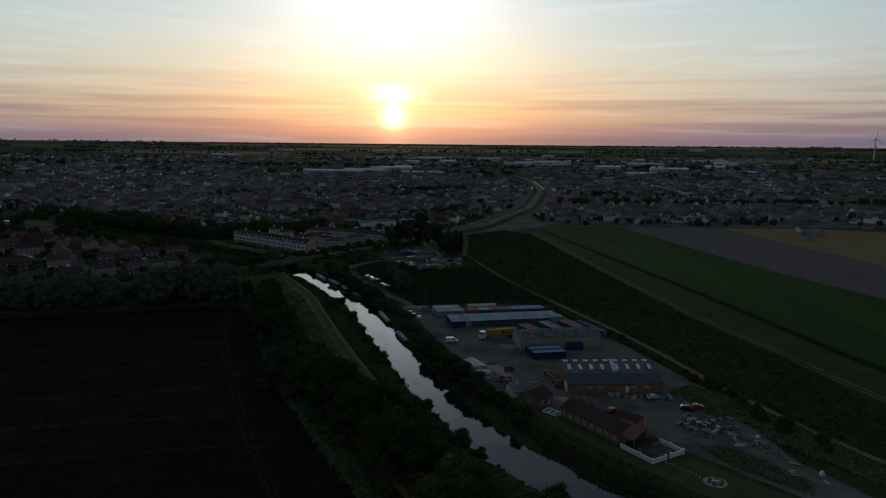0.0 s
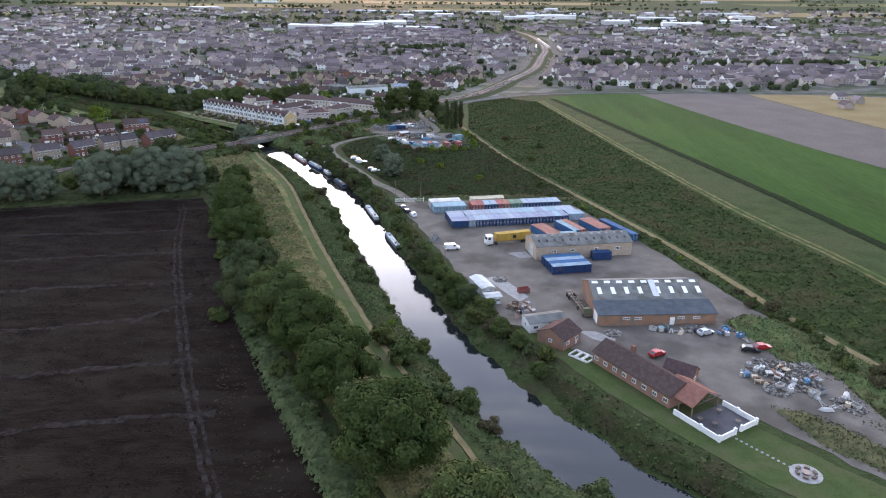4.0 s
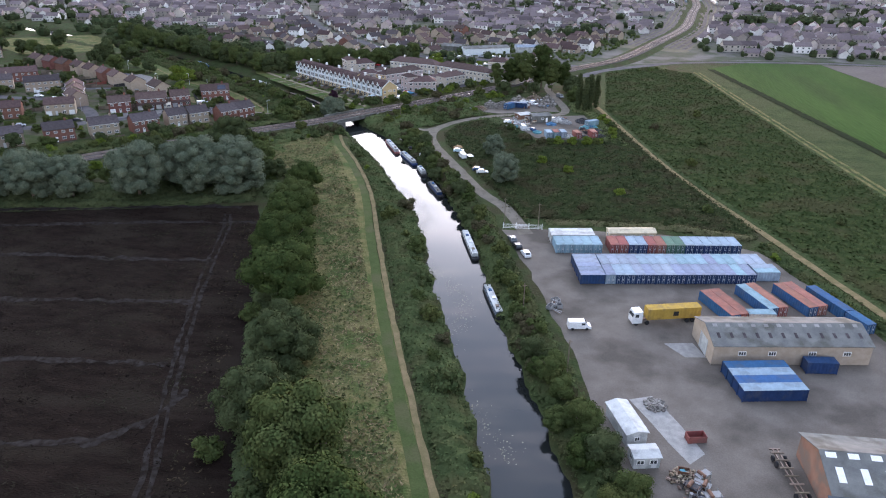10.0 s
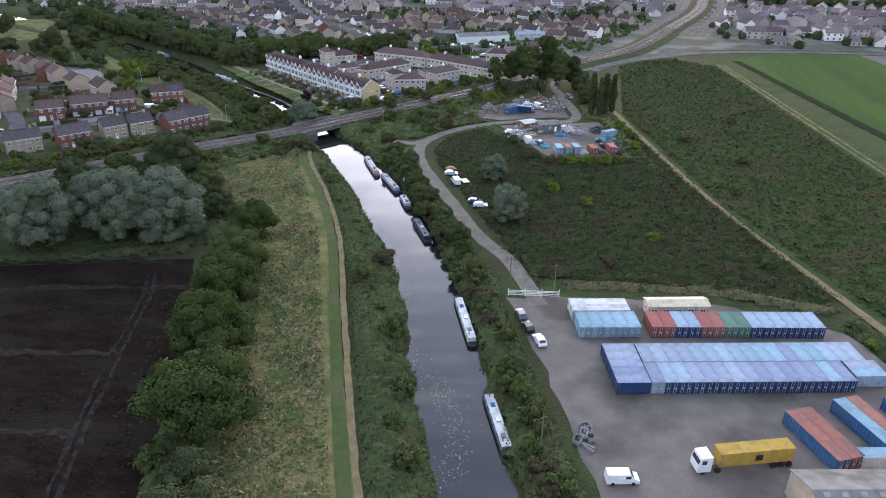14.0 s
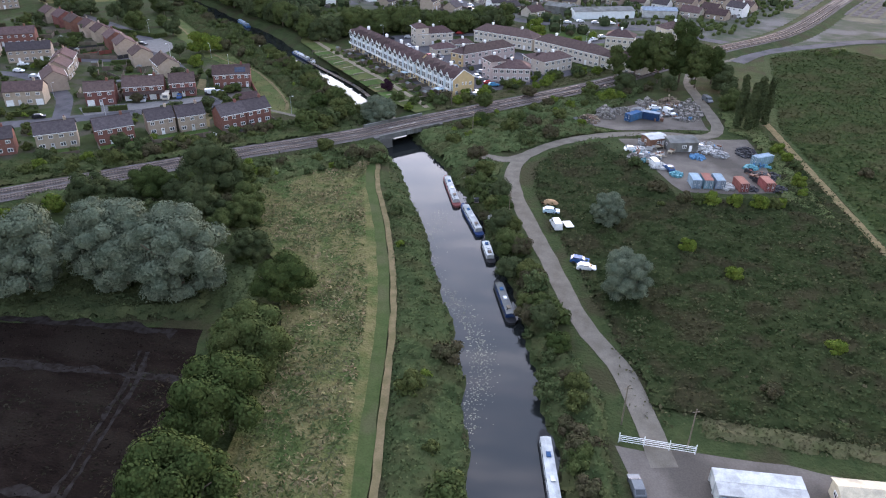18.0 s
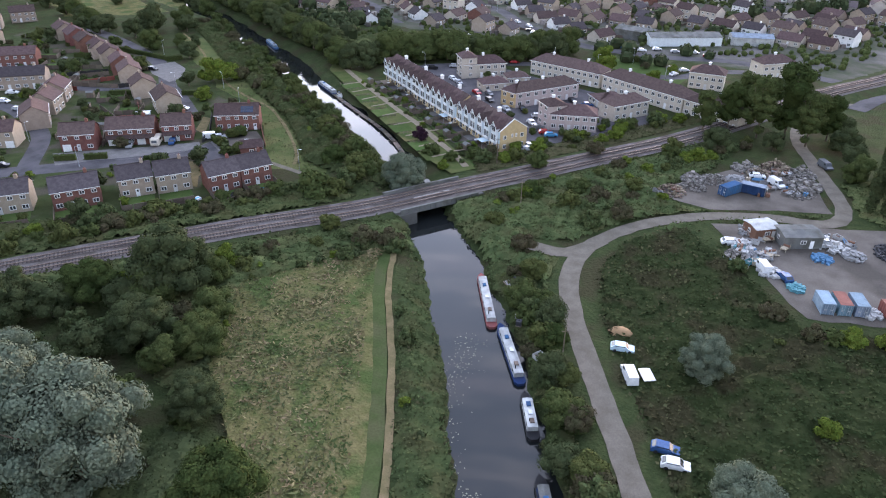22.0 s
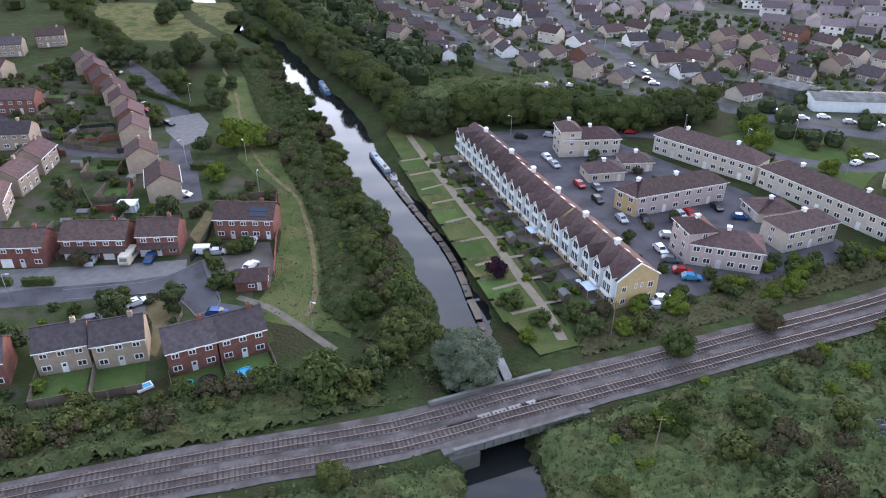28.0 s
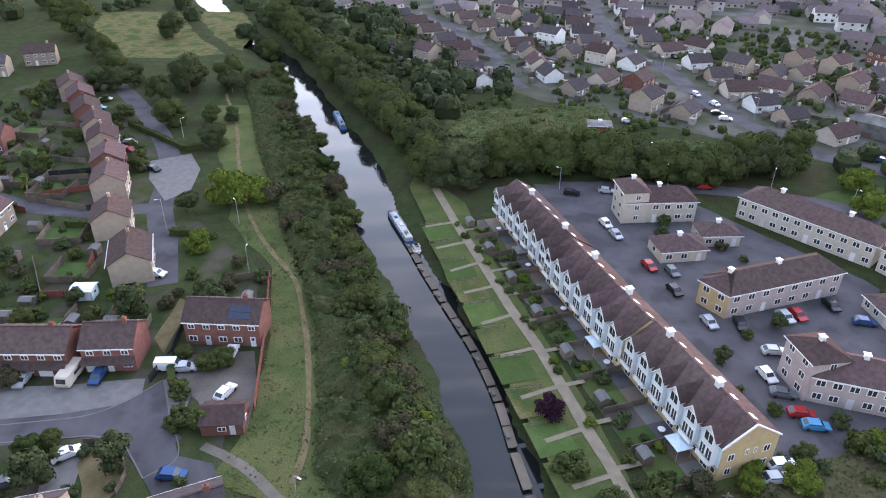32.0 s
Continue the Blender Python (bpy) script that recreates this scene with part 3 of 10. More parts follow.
# ---- fields, yards and ways ----
sheet("burnt_field", [(-92, 231), (-78, 202), (-57, 148), (-44, 119), (-28, 92), (-12, 57), (12, 14), (50, -60), (-420, -60), (-420, 165), (-260, 188), (-174, 208)], 0.05, SOIL, "dark burnt stubble field with pale wheel marks", "field")
for pts in ([(-215, 186), (-153.6, 202), (-124, 210), (-98, 215.5), (-86.5, 217.5)], [(-215, 172), (-139, 184.5), (-107, 188), (-87, 191)], [(-190, 150), (-121, 163), (-109, 165.3), (-81, 169)], [(-175, 126), (-103, 141.2), (-74, 145)],
            [(-165, 102), (-85, 119), (-72.5, 123), (-67.5, 130), (-66, 138)], [(-150, 80), (-75, 97), (-52, 101)], [(-140, 60), (-65, 77), (-42, 80)], [(-190, 209), (-150, 216), (-112, 226), (-96, 228)]):
    ribbon("pale_strip", pts, 1.7, 0.09, SOIL_PALE, "pale chalky wheel mark across the burnt field", "field strip", step=1.5, rough=1.6)
for o in (-0.9, 0.9):
    ribbon("tramline", [(-98 + o, 222), (-94 + o, 213), (-81.7 + o, 172), (-67.7 + o, 134), (-57 + o, 106), (-46 + o, 80), (-33 + o, 52), (-15 + o, 15)], 0.8, 0.1, SOIL_PALE, "pale rutted tractor track in the burnt field", "tractor track", step=1.5, rough=0.6)
sheet("bank_meadow", [(-94, 317), (-101, 313), (-105, 308), (-113, 298), (-118, 292), (-104, 268), (-90, 255), (-78, 236), (-68, 198), (-60, 172), (-50, 148), (-40, 125), (-30, 102), (-20, 82), (-8, 58), (8, 34), (30, 6), (50, -20), (62, -14), (38, 16), (22, 36), (12, 52), (3, 73), (-4, 90), (-15, 117), (-34, 168), (-49, 210), (-66, 255), (-77, 278), (-88, 303), (-92, 314)], 0.41, MEADOW, "rough pale grass on the flood bank", "meadow")
BANK_PATH = [(-92, 315), (-86.5, 301.5), (-73.5, 277), (-61, 249), (-48, 210), (-33, 166), (-14, 115), (-3, 90), (5.5, 72), (14, 53), (25, 35), (45, 8), (75, -25)]
ribbon("mown_strip", [(x - 1.7, y - 0.6) for x, y in BANK_PATH], 2.4, 0.45, MOWN, "short mown grass strip along the bank", "grass strip")
ribbon("footpath", [(x + 0.2, y + 0.1) for x, y in BANK_PATH], 1.25, 0.48, DIRT, "narrow trodden earth footpath on the river bank", "path", step=2.0, rough=0.3)
sheet("gravel_yard", [(-15, 226), (-10, 212), (-3, 192), (2, 174), (7, 156), (9, 146), (13, 130), (20, 121), (30, 113), (36, 104), (47, 96), (58, 90), (66, 78), (74, 68), (86, 52), (100, 36), (108, 40), (98, 58), (90, 76), (92, 100), (88, 122), (80, 150), (72, 176), (64, 200), (55, 224), (30, 231), (-3, 229)], 0.06, GRAVEL, "grey gravel yard with tyre marks and stains", "yard", rough=1.2)
sheet("riverside_lawn", [(17, 120), (24, 112), (31, 100), (40, 85), (49, 72), (58, 60), (75, 45), (95, 25), (108, 34), (88, 48), (74, 64), (64, 76), (52, 90), (40, 99), (33, 108), (27, 116)], 0.1, MOWN, "mown lawn sloping to the river", "lawn")
sheet("weed_field", [(18, 389), (40, 296), (60, 238), (75, 195), (85, 160), (92, 129), (99, 107), (109, 80), (130, 40), (165, 40), (148, 75), (135, 124), (127, 168), (116, 220), (102.5, 312), (78, 497), (50, 515), (22, 488)], 0.07, WEEDS, "field of tall dark green weeds", "field")
sheet("drain_verge", [(79, 500), (103, 313), (116.5, 221), (128, 170), (136, 126), (150, 75), (166, 40), (190, 40), (168, 90), (152.5, 155), (138, 246), (123, 329), (88, 513)], 0.12, WEEDS, "weedy verge along a field drain", "verge")
# flat ribbon, coloured dark in place of a shaded trench
ribbon("field_drain", [(91, 513), (125.5, 329), (140.5, 246), (155, 155), (171, 90), (190, 40)], 4.6, 0.2, DITCH, "dark green field drain, trench shade put into its colour", "drain", rough=0.8)
for o in (-1.2, 1.4):
    ribbon("grass_strip", [(x + o, y + o * 0.15) for x, y in ((80, 500), (104, 313), (117.5, 221), (129, 170), (137, 126), (151, 75), (168, 40))], 1.3, 0.18, MEADOW, "pale wheel strip of short grass beside the weeds", "grass strip", rough=0.5)
sheet("crop_field", [(89, 515), (124, 329), (139, 246), (153.5, 155), (170, 88), (190, 40), (330, 40), (262, 130), (223, 271), (205, 333), (188, 420), (166, 546), (120, 545)], 0.08, CROP, "bright green leafy crop in rows", "field")
sheet("ploughed_field", [(167, 547), (189, 420), (206, 333), (224, 271), (263, 130), (331, 40), (420, 40), (340, 200), (310, 260), (285, 371), (271, 449), (257, 551)], 0.08, PLOUGH, "bare brown ploughed field", "field")
sheet("cereal_field", [(258, 551), (272, 449), (286, 371), (311, 260), (341, 200), (421, 40), (640, 60), (560, 470), (420, 520), (340, 546)], 0.08, STRAW, "tan cut cereal field", "field")
ribbon("farm_track", [(14, 400), (17, 388), (39, 296), (59, 238), (74, 195), (84.5, 160), (92, 129), (99, 107), (109, 81), (130, 40), (160, -10)], 2.3, 0.13, DIRT, "pale stony farm track", "track")
ACCESS = [(-8, 224), (-15.5, 243), (-25, 256.5), (-37, 281), (-51.5, 312), (-54, 332), (-45.5, 349.5), (-31, 362), (-16, 368), (-3, 370), (1, 381), (-5.4, 411), (-9, 431), (-6, 455), (10, 477)]
ribbon("access_road", ACCESS, 4.0, 0.1, TRACK, "worn stony access road with potholes", "road")
ribbon("road_spur", [(-51, 340), (-57, 331), (-66, 331)], 4.0, 0.09, TRACK, "short stony spur of the access road", "road")
sheet("scrap_yard", [(-29, 359), (-20, 344), (-9, 325), (3, 327), (15, 332), (14, 350), (10, 372), (-8, 366)], 0.07, GRAVEL, "concrete scrapyard floor strewn with debris", "yard", rough=0.8)
sheet("rubble_yard", [(-46, 371), (-30, 367), (-14, 373), (-2, 376), (-6, 400), (-16, 406), (-30, 392)], 0.07, GRAVEL, "stony yard of rubble heaps", "yard", rough=0.8)
ribbon("main_road", [(10, 470), (22, 492), (48, 515), (82, 537), (162, 553), (261, 551), (340, 548), (420, 522), (560, 472), (800, 400)], 6.5, 0.14, ASPHALT, "grey asphalt road between fields and houses", "road", rough=0.05)


# ---- plants ----
rng = np.random.default_rng(7)


def quads(cen, nor, size, rnd, squash=1.0):
    """Leaf clumps: one ragged quad at each centre, facing about nor."""
    n = len(cen)
    t = rnd.normal(size=(n, 3))
    a = np.cross(nor, t)
    a /= np.linalg.norm(a, axis=1, keepdims=True) + 1e-9
    b = np.cross(nor, a)
    s = size * rnd.uniform(0.6, 1.3, (n, 1)) * 0.5
    j = rnd.uniform(0.55, 1.25, (n, 4, 1))
    v = np.stack([cen + a * s * j[:, 0], cen + b * s * j[:, 1] * squash, cen - a * s * j[:, 2], cen - b * s * j[:, 3] * squash], 1)
    return v.reshape(-1, 3)


def quad_mesh(name, v, mat):
    n = len(v) // 4
    me = bpy.data.meshes.new(name)
    me.vertices.add(len(v))
    me.vertices.foreach_set("co", v.astype(np.float32).ravel())
    me.loops.add(n * 4)
    me.loops.foreach_set("vertex_index", np.arange(n * 4, dtype=np.int32))
    me.polygons.add(n)
    me.polygons.foreach_set("loop_start", np.arange(0, n * 4, 4, dtype=np.int32))
    me.update(calc_edges=True)
    me.materials.append(mat)
    return me


def shell(rnd, blobs, count, size, tilt=0.55, low=-0.35):
    """Leaf clumps over a heap of rounded masses (x, y, z, rx, ry, rz)."""
    blobs = np.array(blobs, float)
    area = (blobs[:, 3] * blobs[:, 5]) ** 1.0
    pick = rnd.choice(len(blobs), count, p=area / area.sum())
    d = rnd.normal(size=(count, 3))
    d /= np.linalg.norm(d, axis=1, keepdims=True)
    d[:, 2] = np.where(d[:, 2] < low, -d[:, 2], d[:, 2])
    B = blobs[pick]
    r = rnd.uniform(0.72, 1.08, (count, 1))
    cen = B[:, :3] + d * B[:, 3:] * r
    inside = np.zeros(count, bool)
    for b in blobs:
        inside |= (((cen - b[:3]) / (b[3:] * 0.78)) ** 2).sum(1) < 1
    cen, d = cen[~inside], d[~inside]
    nor = d + rnd.normal(size=d.shape) * tilt
    nor /= np.linalg.norm(nor, axis=1, keepdims=True)
    return quads(cen, nor, size, rnd)


def cores(blobs, k=0.74):
    """Dark inner masses as small ellipsoids of ragged quads."""
    out = []
    for x, y, z, a, b, c in blobs:
        lat = [(-0.9, 0.35), (-0.4, 0.9), (0.3, 0.95), (0.8, 0.6)]
        for (z0, r0), (z1, r1) in zip(lat, lat[1:]):
            for i in range(6):
                p, q = math.pi * i / 3, math.pi * (i + 1) / 3
                out += [(x + a * k * r0 * math.cos(p), y + b * k * r0 * math.sin(p), z + c * k * z0), (x + a * k * r0 * math.cos(q), y + b * k * r0 * math.sin(q), z + c * k * z0),
                        (x + a * k * r1 * math.cos(q), y + b * k * r1 * math.sin(q), z + c * k * z1), (x + a * k * r1 * math.cos(p), y + b * k * r1 * math.sin(p), z + c * k * z1)]
        for i in (0, 3):
            t = [math.pi * j / 3 for j in range(i, i + 4)]
            out += [(x + a * k * 0.6 * math.cos(u), y + b * k * 0.6 * math.sin(u), z + c * k * 0.8) for u in t]
    return np.array(out)


def heap(rnd, r, z0, z1, n, lump, spread=1.0):
    """Centres and radii of rounded masses that make an uneven crown."""
    out = [(0, 0, (z0 + z1) / 2, r * 0.62, r * 0.62, (z1 - z0) * 0.42)]
    for i in range(n):
        t = rnd.uniform(0, 1)
        a = 2.399 * i + rnd.uniform(-0.5, 0.5)
        z = z0 + (z1 - z0) * (0.12 + 0.76 * t)
        w = math.sin(math.pi * (0.22 + 0.62 * t)) * r * rnd.uniform(0.5, 0.82) * spread
        s = lump * rnd.uniform(0.7, 1.25)
        out.append((w * math.cos(a), w * math.sin(a), z, s, s, s * rnd.uniform(0.75, 1.0)))
    return out


def trunk_mesh(rnd, h, r, limbs, reach, top):
    m = Mesh()
    m.rod((0, 0, -0.3), (0.1, 0, h), r, 8, r * 0.6)
    for i in range(limbs):
        a = 2.4 * i
        e = Vector((math.cos(a) * reach * rnd.uniform(0.4, 0.8), math.sin(a) * reach * rnd.uniform(0.4, 0.8), top * rnd.uniform(0.6, 0.9)))
        m.rod((0.1, 0, h * rnd.uniform(0.7, 1.0)), e, r * 0.45, 6, r * 0.12)
    return m.data("trunk", BARK)


PLANTS = {}


def plant_kind(key, seed, r, z0, z1, n, lump, count, size, mat, trunk=True, tilt=0.55, blobs=None):
    rnd = np.random.default_rng(seed)
    blobs = blobs or heap(rnd, r, z0, z1, n, lump)
    leaves = shell(rnd, blobs, count, size, tilt)
    me = quad_mesh("crown", np.r_[leaves, cores(blobs)], mat)
    PLANTS[key] = (me, trunk_mesh(rnd, z0 + (z1 - z0) * 0.3, 0.05 * r + 0.08, 5, r, z1 * 0.9) if trunk else None)


for k in range(4):
    plant_kind(("tree", k), 10 + k, 4.7, 0.5, 9.0, 21, 2.05, 8500, 0.43, (LEAF, LEAF_DARK, LEAF, LEAF)[k], tilt=0.22)
    plant_kind(("dark", k), 20 + k, 4.4, 0.4, 8.2, 18, 1.9, 6500, 0.44, LEAF_DARK if k < 3 else LEAF, tilt=0.22)
    plant_kind(("bush", k), 30 + k, 2.2, 0.0, 2.8, 12, 0.9, 1300, 0.38, (LEAF, LEAF_OLIVE, BRAMBLE, LEAF_RUST)[k], trunk=False, tilt=0.32)
    plant_kind(("shrub", k), 40 + k, 1.3, 0.0, 1.6, 7, 0.62, 430, 0.37, (BRAMBLE, LEAF_LIME, LEAF_DARK, LEAF_OLIVE)[k], trunk=False, tilt=0.32)
    plant_kind(("town", k), 60 + k, 3.4, 0.6, 6.0, 12, 1.5, 1400, 0.65, (LEAF, LEAF_DARK, LEAF_DARK, LEAF_OLIVE)[k], tilt=0.32)
for k in range(3):
    plant_kind(("willow", k), 50 + k, 10.0, 0.0, 17.5, 74, 2.2, 40000, 0.42, LEAF_WILLOW, tilt=0.25)
for k in range(4):
    plant_kind(("oak", k), 100 + k, 7.6, 0.2, 11.6, 46, 2.0, 24000, 0.40, (LEAF_DEEP, LEAF_DEEP, LEAF, LEAF_DARK)[k], tilt=0.22)
    plant_kind(("thorn", k), 120 + k, 3.9, 0.0, 5.2, 26, 1.25, 7000, 0.34, (LEAF_OLIVE, LEAF, LEAF_RUST, LEAF_DEEP)[k], trunk=False, tilt=0.25)
for k in range(2):
    plant_kind(("tall", k), 110 + k, 5.4, 0.8, 20.0, 30, 1.9, 9500, 0.5, (LEAF, LEAF_DEEP)[k], tilt=0.34)
for k in range(2):
    plant_kind(("lime", k), 80 + k, 2.4, 0.1, 3.6, 12, 1.0, 2600, 0.36, LEAF_LIME, trunk=False, tilt=0.32)
    plant_kind(("poplar", k), 84 + k, 2.0, 0, 0, 0, 0, 5200, 0.5, LEAF_DARK, blobs=[(0.25 * math.sin(7 * i + k), 0.25 * math.cos(5 * i), 1.5 + i * 1.45, 1.75 - abs(i - 4) * 0.11, 1.75 - abs(i - 4) * 0.11, 1.6) for i in range(11)])
plant_kind(("purple", 0), 90, 2.4, 0.8, 5.0, 10, 1.0, 2200, 0.4, LEAF_PURPLE)
WORDS = dict(thorn=("bush", "large rounded thorn bush on the bank", "bush"), oak=("tree", "broad domed hedgerow tree with a full green crown", "tree"), tall=("tree", "tall loose-crowned tree beside the lane", "tree"), tree=("tree", "broad hedgerow tree with a full green crown", "tree"), dark=("tree", "dense dark green tree among scrub", "tree"), bush=("bush", "rounded wild bush on rough ground", "bush"),
             shrub=("shrub", "low tangled shrub on rough ground", "shrub"), town=("tree", "garden tree among the houses", "tree"), willow=("willow_tree", "large silvery grey-green willow", "tree"),
             lime=("bush", "bright yellow-green bush on rough ground", "bush"), poplar=("poplar_tree", "tall narrow dark poplar", "tree"), purple=("plum_tree", "dark purple-leaved garden tree on grass", "tree"))


def plant(kind, x, y, s=1.0, k=0, z=None, label="", group=""):
    name, lab, cat = WORDS[kind]
    if name == "bush" and "railway" in group:
        name = "wild_bush"
    elif name == "bush" and "garden" in group:
        name = "garden_bush"
    crown, trunk = PLANTS[(kind, k % sum(1 for q in PLANTS if q[0] == kind))]
    z = ground_z(x, y) if z is None else z
    ob = tagged(new(name, None if trunk else crown), label or lab, cat, group)
    ob.matrix_world = pose(x, y, z, 0, 0, (x * 37 + y * 91) % 360) @ Matrix.Diagonal((s, s, s * (0.92 + 0.16 * ((x * 3.7 + y) % 1)), 1))
    if not trunk:
        return ob
    part("crown", crown, None, ob)
    if trunk:
        part("trunk", trunk, None, ob, "rough brown trunk and limbs")
    return ob


# hedgerow between the burnt field and the bank
for i, (x, y, s) in enumerate([(-83.5, 244, 0.72), (-79, 226, 0.85), (-74.8, 209, 0.92), (-69.8, 192.5, 0.95), (-62.3, 174, 1.12), (-52.5, 150, 0.88), (-50.5, 131, 0.84), (-39.5, 122, 1.1), (-29.3, 104.5, 1.05), (-20.5, 88, 1.05), (-7, 64.5, 1.2), (5, 44, 1.1), (19, 24, 1.1)]):
    plant("oak", x + 1.5, y, s * 1.17, (0, 2, 1, 0, 1, 3, 3, 2, 0, 1, 0, 2, 1)[i], group="hedgerow trees")
    if i % 2:
        plant("bush", x + 5.5, y - 5, 1.15, i % 3, group="hedgerow bushes")
    plant("bush", x - 3.0, y - 9.0, 1.2, (0, 2)[i % 2], group="hedgerow bushes")
for x, y, s, k in ((-34, 113, 0.9, 3), (-45, 126, 0.8, 0), (-76, 217, 0.75, 0), (-57, 161, 0.8, 1), (-24, 96, 0.9, 2), (-13, 76, 1.1, 0)):
    plant("tree", x, y, s, k, group="hedgerow trees")
# silvery willows north of the field
for i, (x, y, s) in enumerate([(-103, 240.5, 1.1), (-115.5, 239, 1.05), (-132, 231, 1.05), (-127, 247, 0.85), (-152, 226, 0.8), (-163, 222, 0.9), (-176, 221, 0.8), (-190, 220, 0.9), (-208, 216, 0.85)]):
    plant("willow", x, y, s, i, group="willows along the field edge")
wr = np.random.default_rng(4)
WOOD_POLY = [(-96, 252), (-104, 270), (-120, 292), (-136, 300), (-150, 284), (-172, 262), (-206, 230), (-216, 222), (-170, 236), (-140, 242), (-118, 246)]
grown = []
for _ in range(900):
    x, y = wr.uniform(-216, -94), wr.uniform(220, 300)
    if all((x - a) ** 2 + (y - b) ** 2 > 36 for a, b in grown):
        inside = False
        for (x0, y0), (x1, y1) in zip(WOOD_POLY, WOOD_POLY[1:] + WOOD_POLY[:1]):
            if (y0 > y) != (y1 > y) and x < (x1 - x0) * (y - y0) / (y1 - y0) + x0:
                inside = not inside
        if inside and line_distance(np.array([x]), np.array([y]), rail_line)[0][0] > 20:
            grown.append((x, y))
for x, y, s, k in ((-125.5, 284, 1.15, 3), (-118, 268, 0.85, 3), (-107, 270, 0.7, 2), (-137, 274, 0.8, 1), (-146, 264, 0.85, 3), (-97, 257, 0.62, 3)):
    plant("oak", x, y, s, k, group="wood beside the railway", label="large rounded dark tree in the wood")
for i, (x, y) in enumerate(grown):
    plant(("dark", "bush", "tree", "dark", "bush")[i % 5], x, y, wr.uniform(0.6, 0.95) * (1.5 if i % 5 in (1, 4) else 1), i, group="wood beside the railway")
# willows on the rough land and by the bridge
plant("willow", -25.5, 299, 0.47, 0, label="small silvery willow on rough grass")
plant("willow", -18.5, 268, 0.6, 1, label="round silvery willow beside parked cars")
plant("willow", -105.5, 349, 0.66, 2, label="pale silvery willow overhanging the railway bridge")
# poplars and tall trees by the lane
for i, (x, y, s) in enumerate([(7, 382, 0.95), (10, 380, 1.0), (12.5, 384, 1.02), (15.5, 388, 0.95)]):
    plant("poplar", x, y, s, i, group="row of poplars")
for i, (x, y, s) in enumerate([(-37, 422, 0.72), (-30, 428, 0.85), (-21, 426, 1.05), (-13, 430, 1.2), (-7, 424, 0.95), (-1, 432, 0.8), (-26, 438, 0.8)]):
    plant("tall", x, y, s, i, group="tall trees by the lane")
for i, (x, y, s) in enumerate([(-32, 410, 0.9), (3, 424, 0.95), (5, 412, 0.85), (5, 400, 0.9), (3, 440, 0.9), (11, 396, 0.8), (-16, 416, 0.7)]):
    plant("dark", x, y, s, i, group="tall trees by the lane")


def side_row(kindset, line, offs, step, s0, s1, group, start=0.0, seed=1):
    """Plants in a ragged row beside a line of points."""
    r = np.random.default_rng(seed)
    pts = spline(line, step)
    for i in range(len(pts) - 1):
        d = pts[i + 1][:2] - pts[i][:2]
        d /= np.linalg.norm(d)
        o = r.uniform(*offs)
        x, y = pts[i][0] + d[1] * o, pts[i][1] - d[0] * o
        kd = kindset[int(r.integers(len(kindset)))]
        plant(kd, x, y, r.uniform(s0, s1), int(r.integers(12)), group=group)


# bushes on the left bank, right bank, along the railway and beyond the bridge (offset: to the right of the line)
LB = [(60, 22, 0), (42, 41, 0), (27, 56, 0), (15, 72, 0), (4, 92, 0), (-5, 112, 0), (-14, 137, 0), (-21, 157, 0), (-29, 180, 0), (-36, 202, 0), (-47, 232, 0), (-63, 266, 0), (-84, 302, 0)]
side_row(("bush", "shrub", "shrub"), LB, (-2.4, 2.2), 7.5, 0.6, 1.0, "bushes on the river bank", seed=3)
for x, y, s, k in [(-11, 110, 1.5, 1), (-6, 101, 1.6, 0), (-2, 108, 1.2, 1), (-19, 148, 1.6, 2), (-26, 172, 1.1, 1), (-31, 190, 1.3, 2), (-37, 209, 1.5, 0), (3, 86, 1.3, 2), (8, 84, 1.4, 0), (29, 58, 1.4, 2), (12, 76, 1.1, 3), (-46, 238, 1.3, 3), (-49, 227, 1.2, 1), (40, 46, 1.5, 2)]:
    plant("bush", x, y, s, k, group="bushes on the river bank")
RB = [(26, 102, 0), (16, 117, 0), (10, 132, 0), (3, 148, 0), (-3, 166, 0), (-8, 186, 0), (-14, 205, 0), (-25, 236, 0), (-38, 264, 0)]
side_row(("bush", "bush", "shrub"), RB, (-2.5, 2.0), 4.0, 0.8, 1.3, "bushes along the yard side", seed=5)
for i, (x, y, s) in enumerate([(14, 124, 0.62), (10, 132, 0.72), (7, 139, 0.66), (3, 148, 0.55), (1, 154, 0.66), (-3, 161, 0.6), (17, 114, 0.5), (21, 108, 0.45), (-20, 222, 0.42), (-11, 198, 0.4)]):
    plant("tree", x, y, s, i, group="trees along the yard side")
side_row(("bush", "bush", "shrub", "dark"), [(-24, 240, 0), (-36, 262, 0), (-44, 280, 0), (-52, 296, 0), (-60, 308, 0), (-68, 322, 0)], (-3.0, 2.5), 4.2, 0.55, 1.0, "bushes by the moorings", seed=8)
side_row(("bush", "bush", "lime", "shrub", "bush"), [(-320, 104, 0), (-220, 208, 0), (-160, 272, 0), (-124, 312, 0), (-107, 328, 0)], (9.5, 13), 6.0, 0.7, 1.25, "bushes below the railway", seed=9)
side_row(("bush", "bush", "shrub", "bush"), [(-320, 100, 0), (-220, 210, 0), (-160, 273, 0), (-124, 314, 0), (-108, 331, 0)], (-15, -9.5), 4.5, 0.8, 1.5, "bushes below the railway", seed=10)
side_row(("bush", "bush", "lime", "shrub"), [(-84, 350, 0), (-66, 374, 0), (-40, 406, 0), (-28, 426, 0)], (6.5, 10), 4.5, 0.8, 1.2, "bushes below the railway", seed=11)
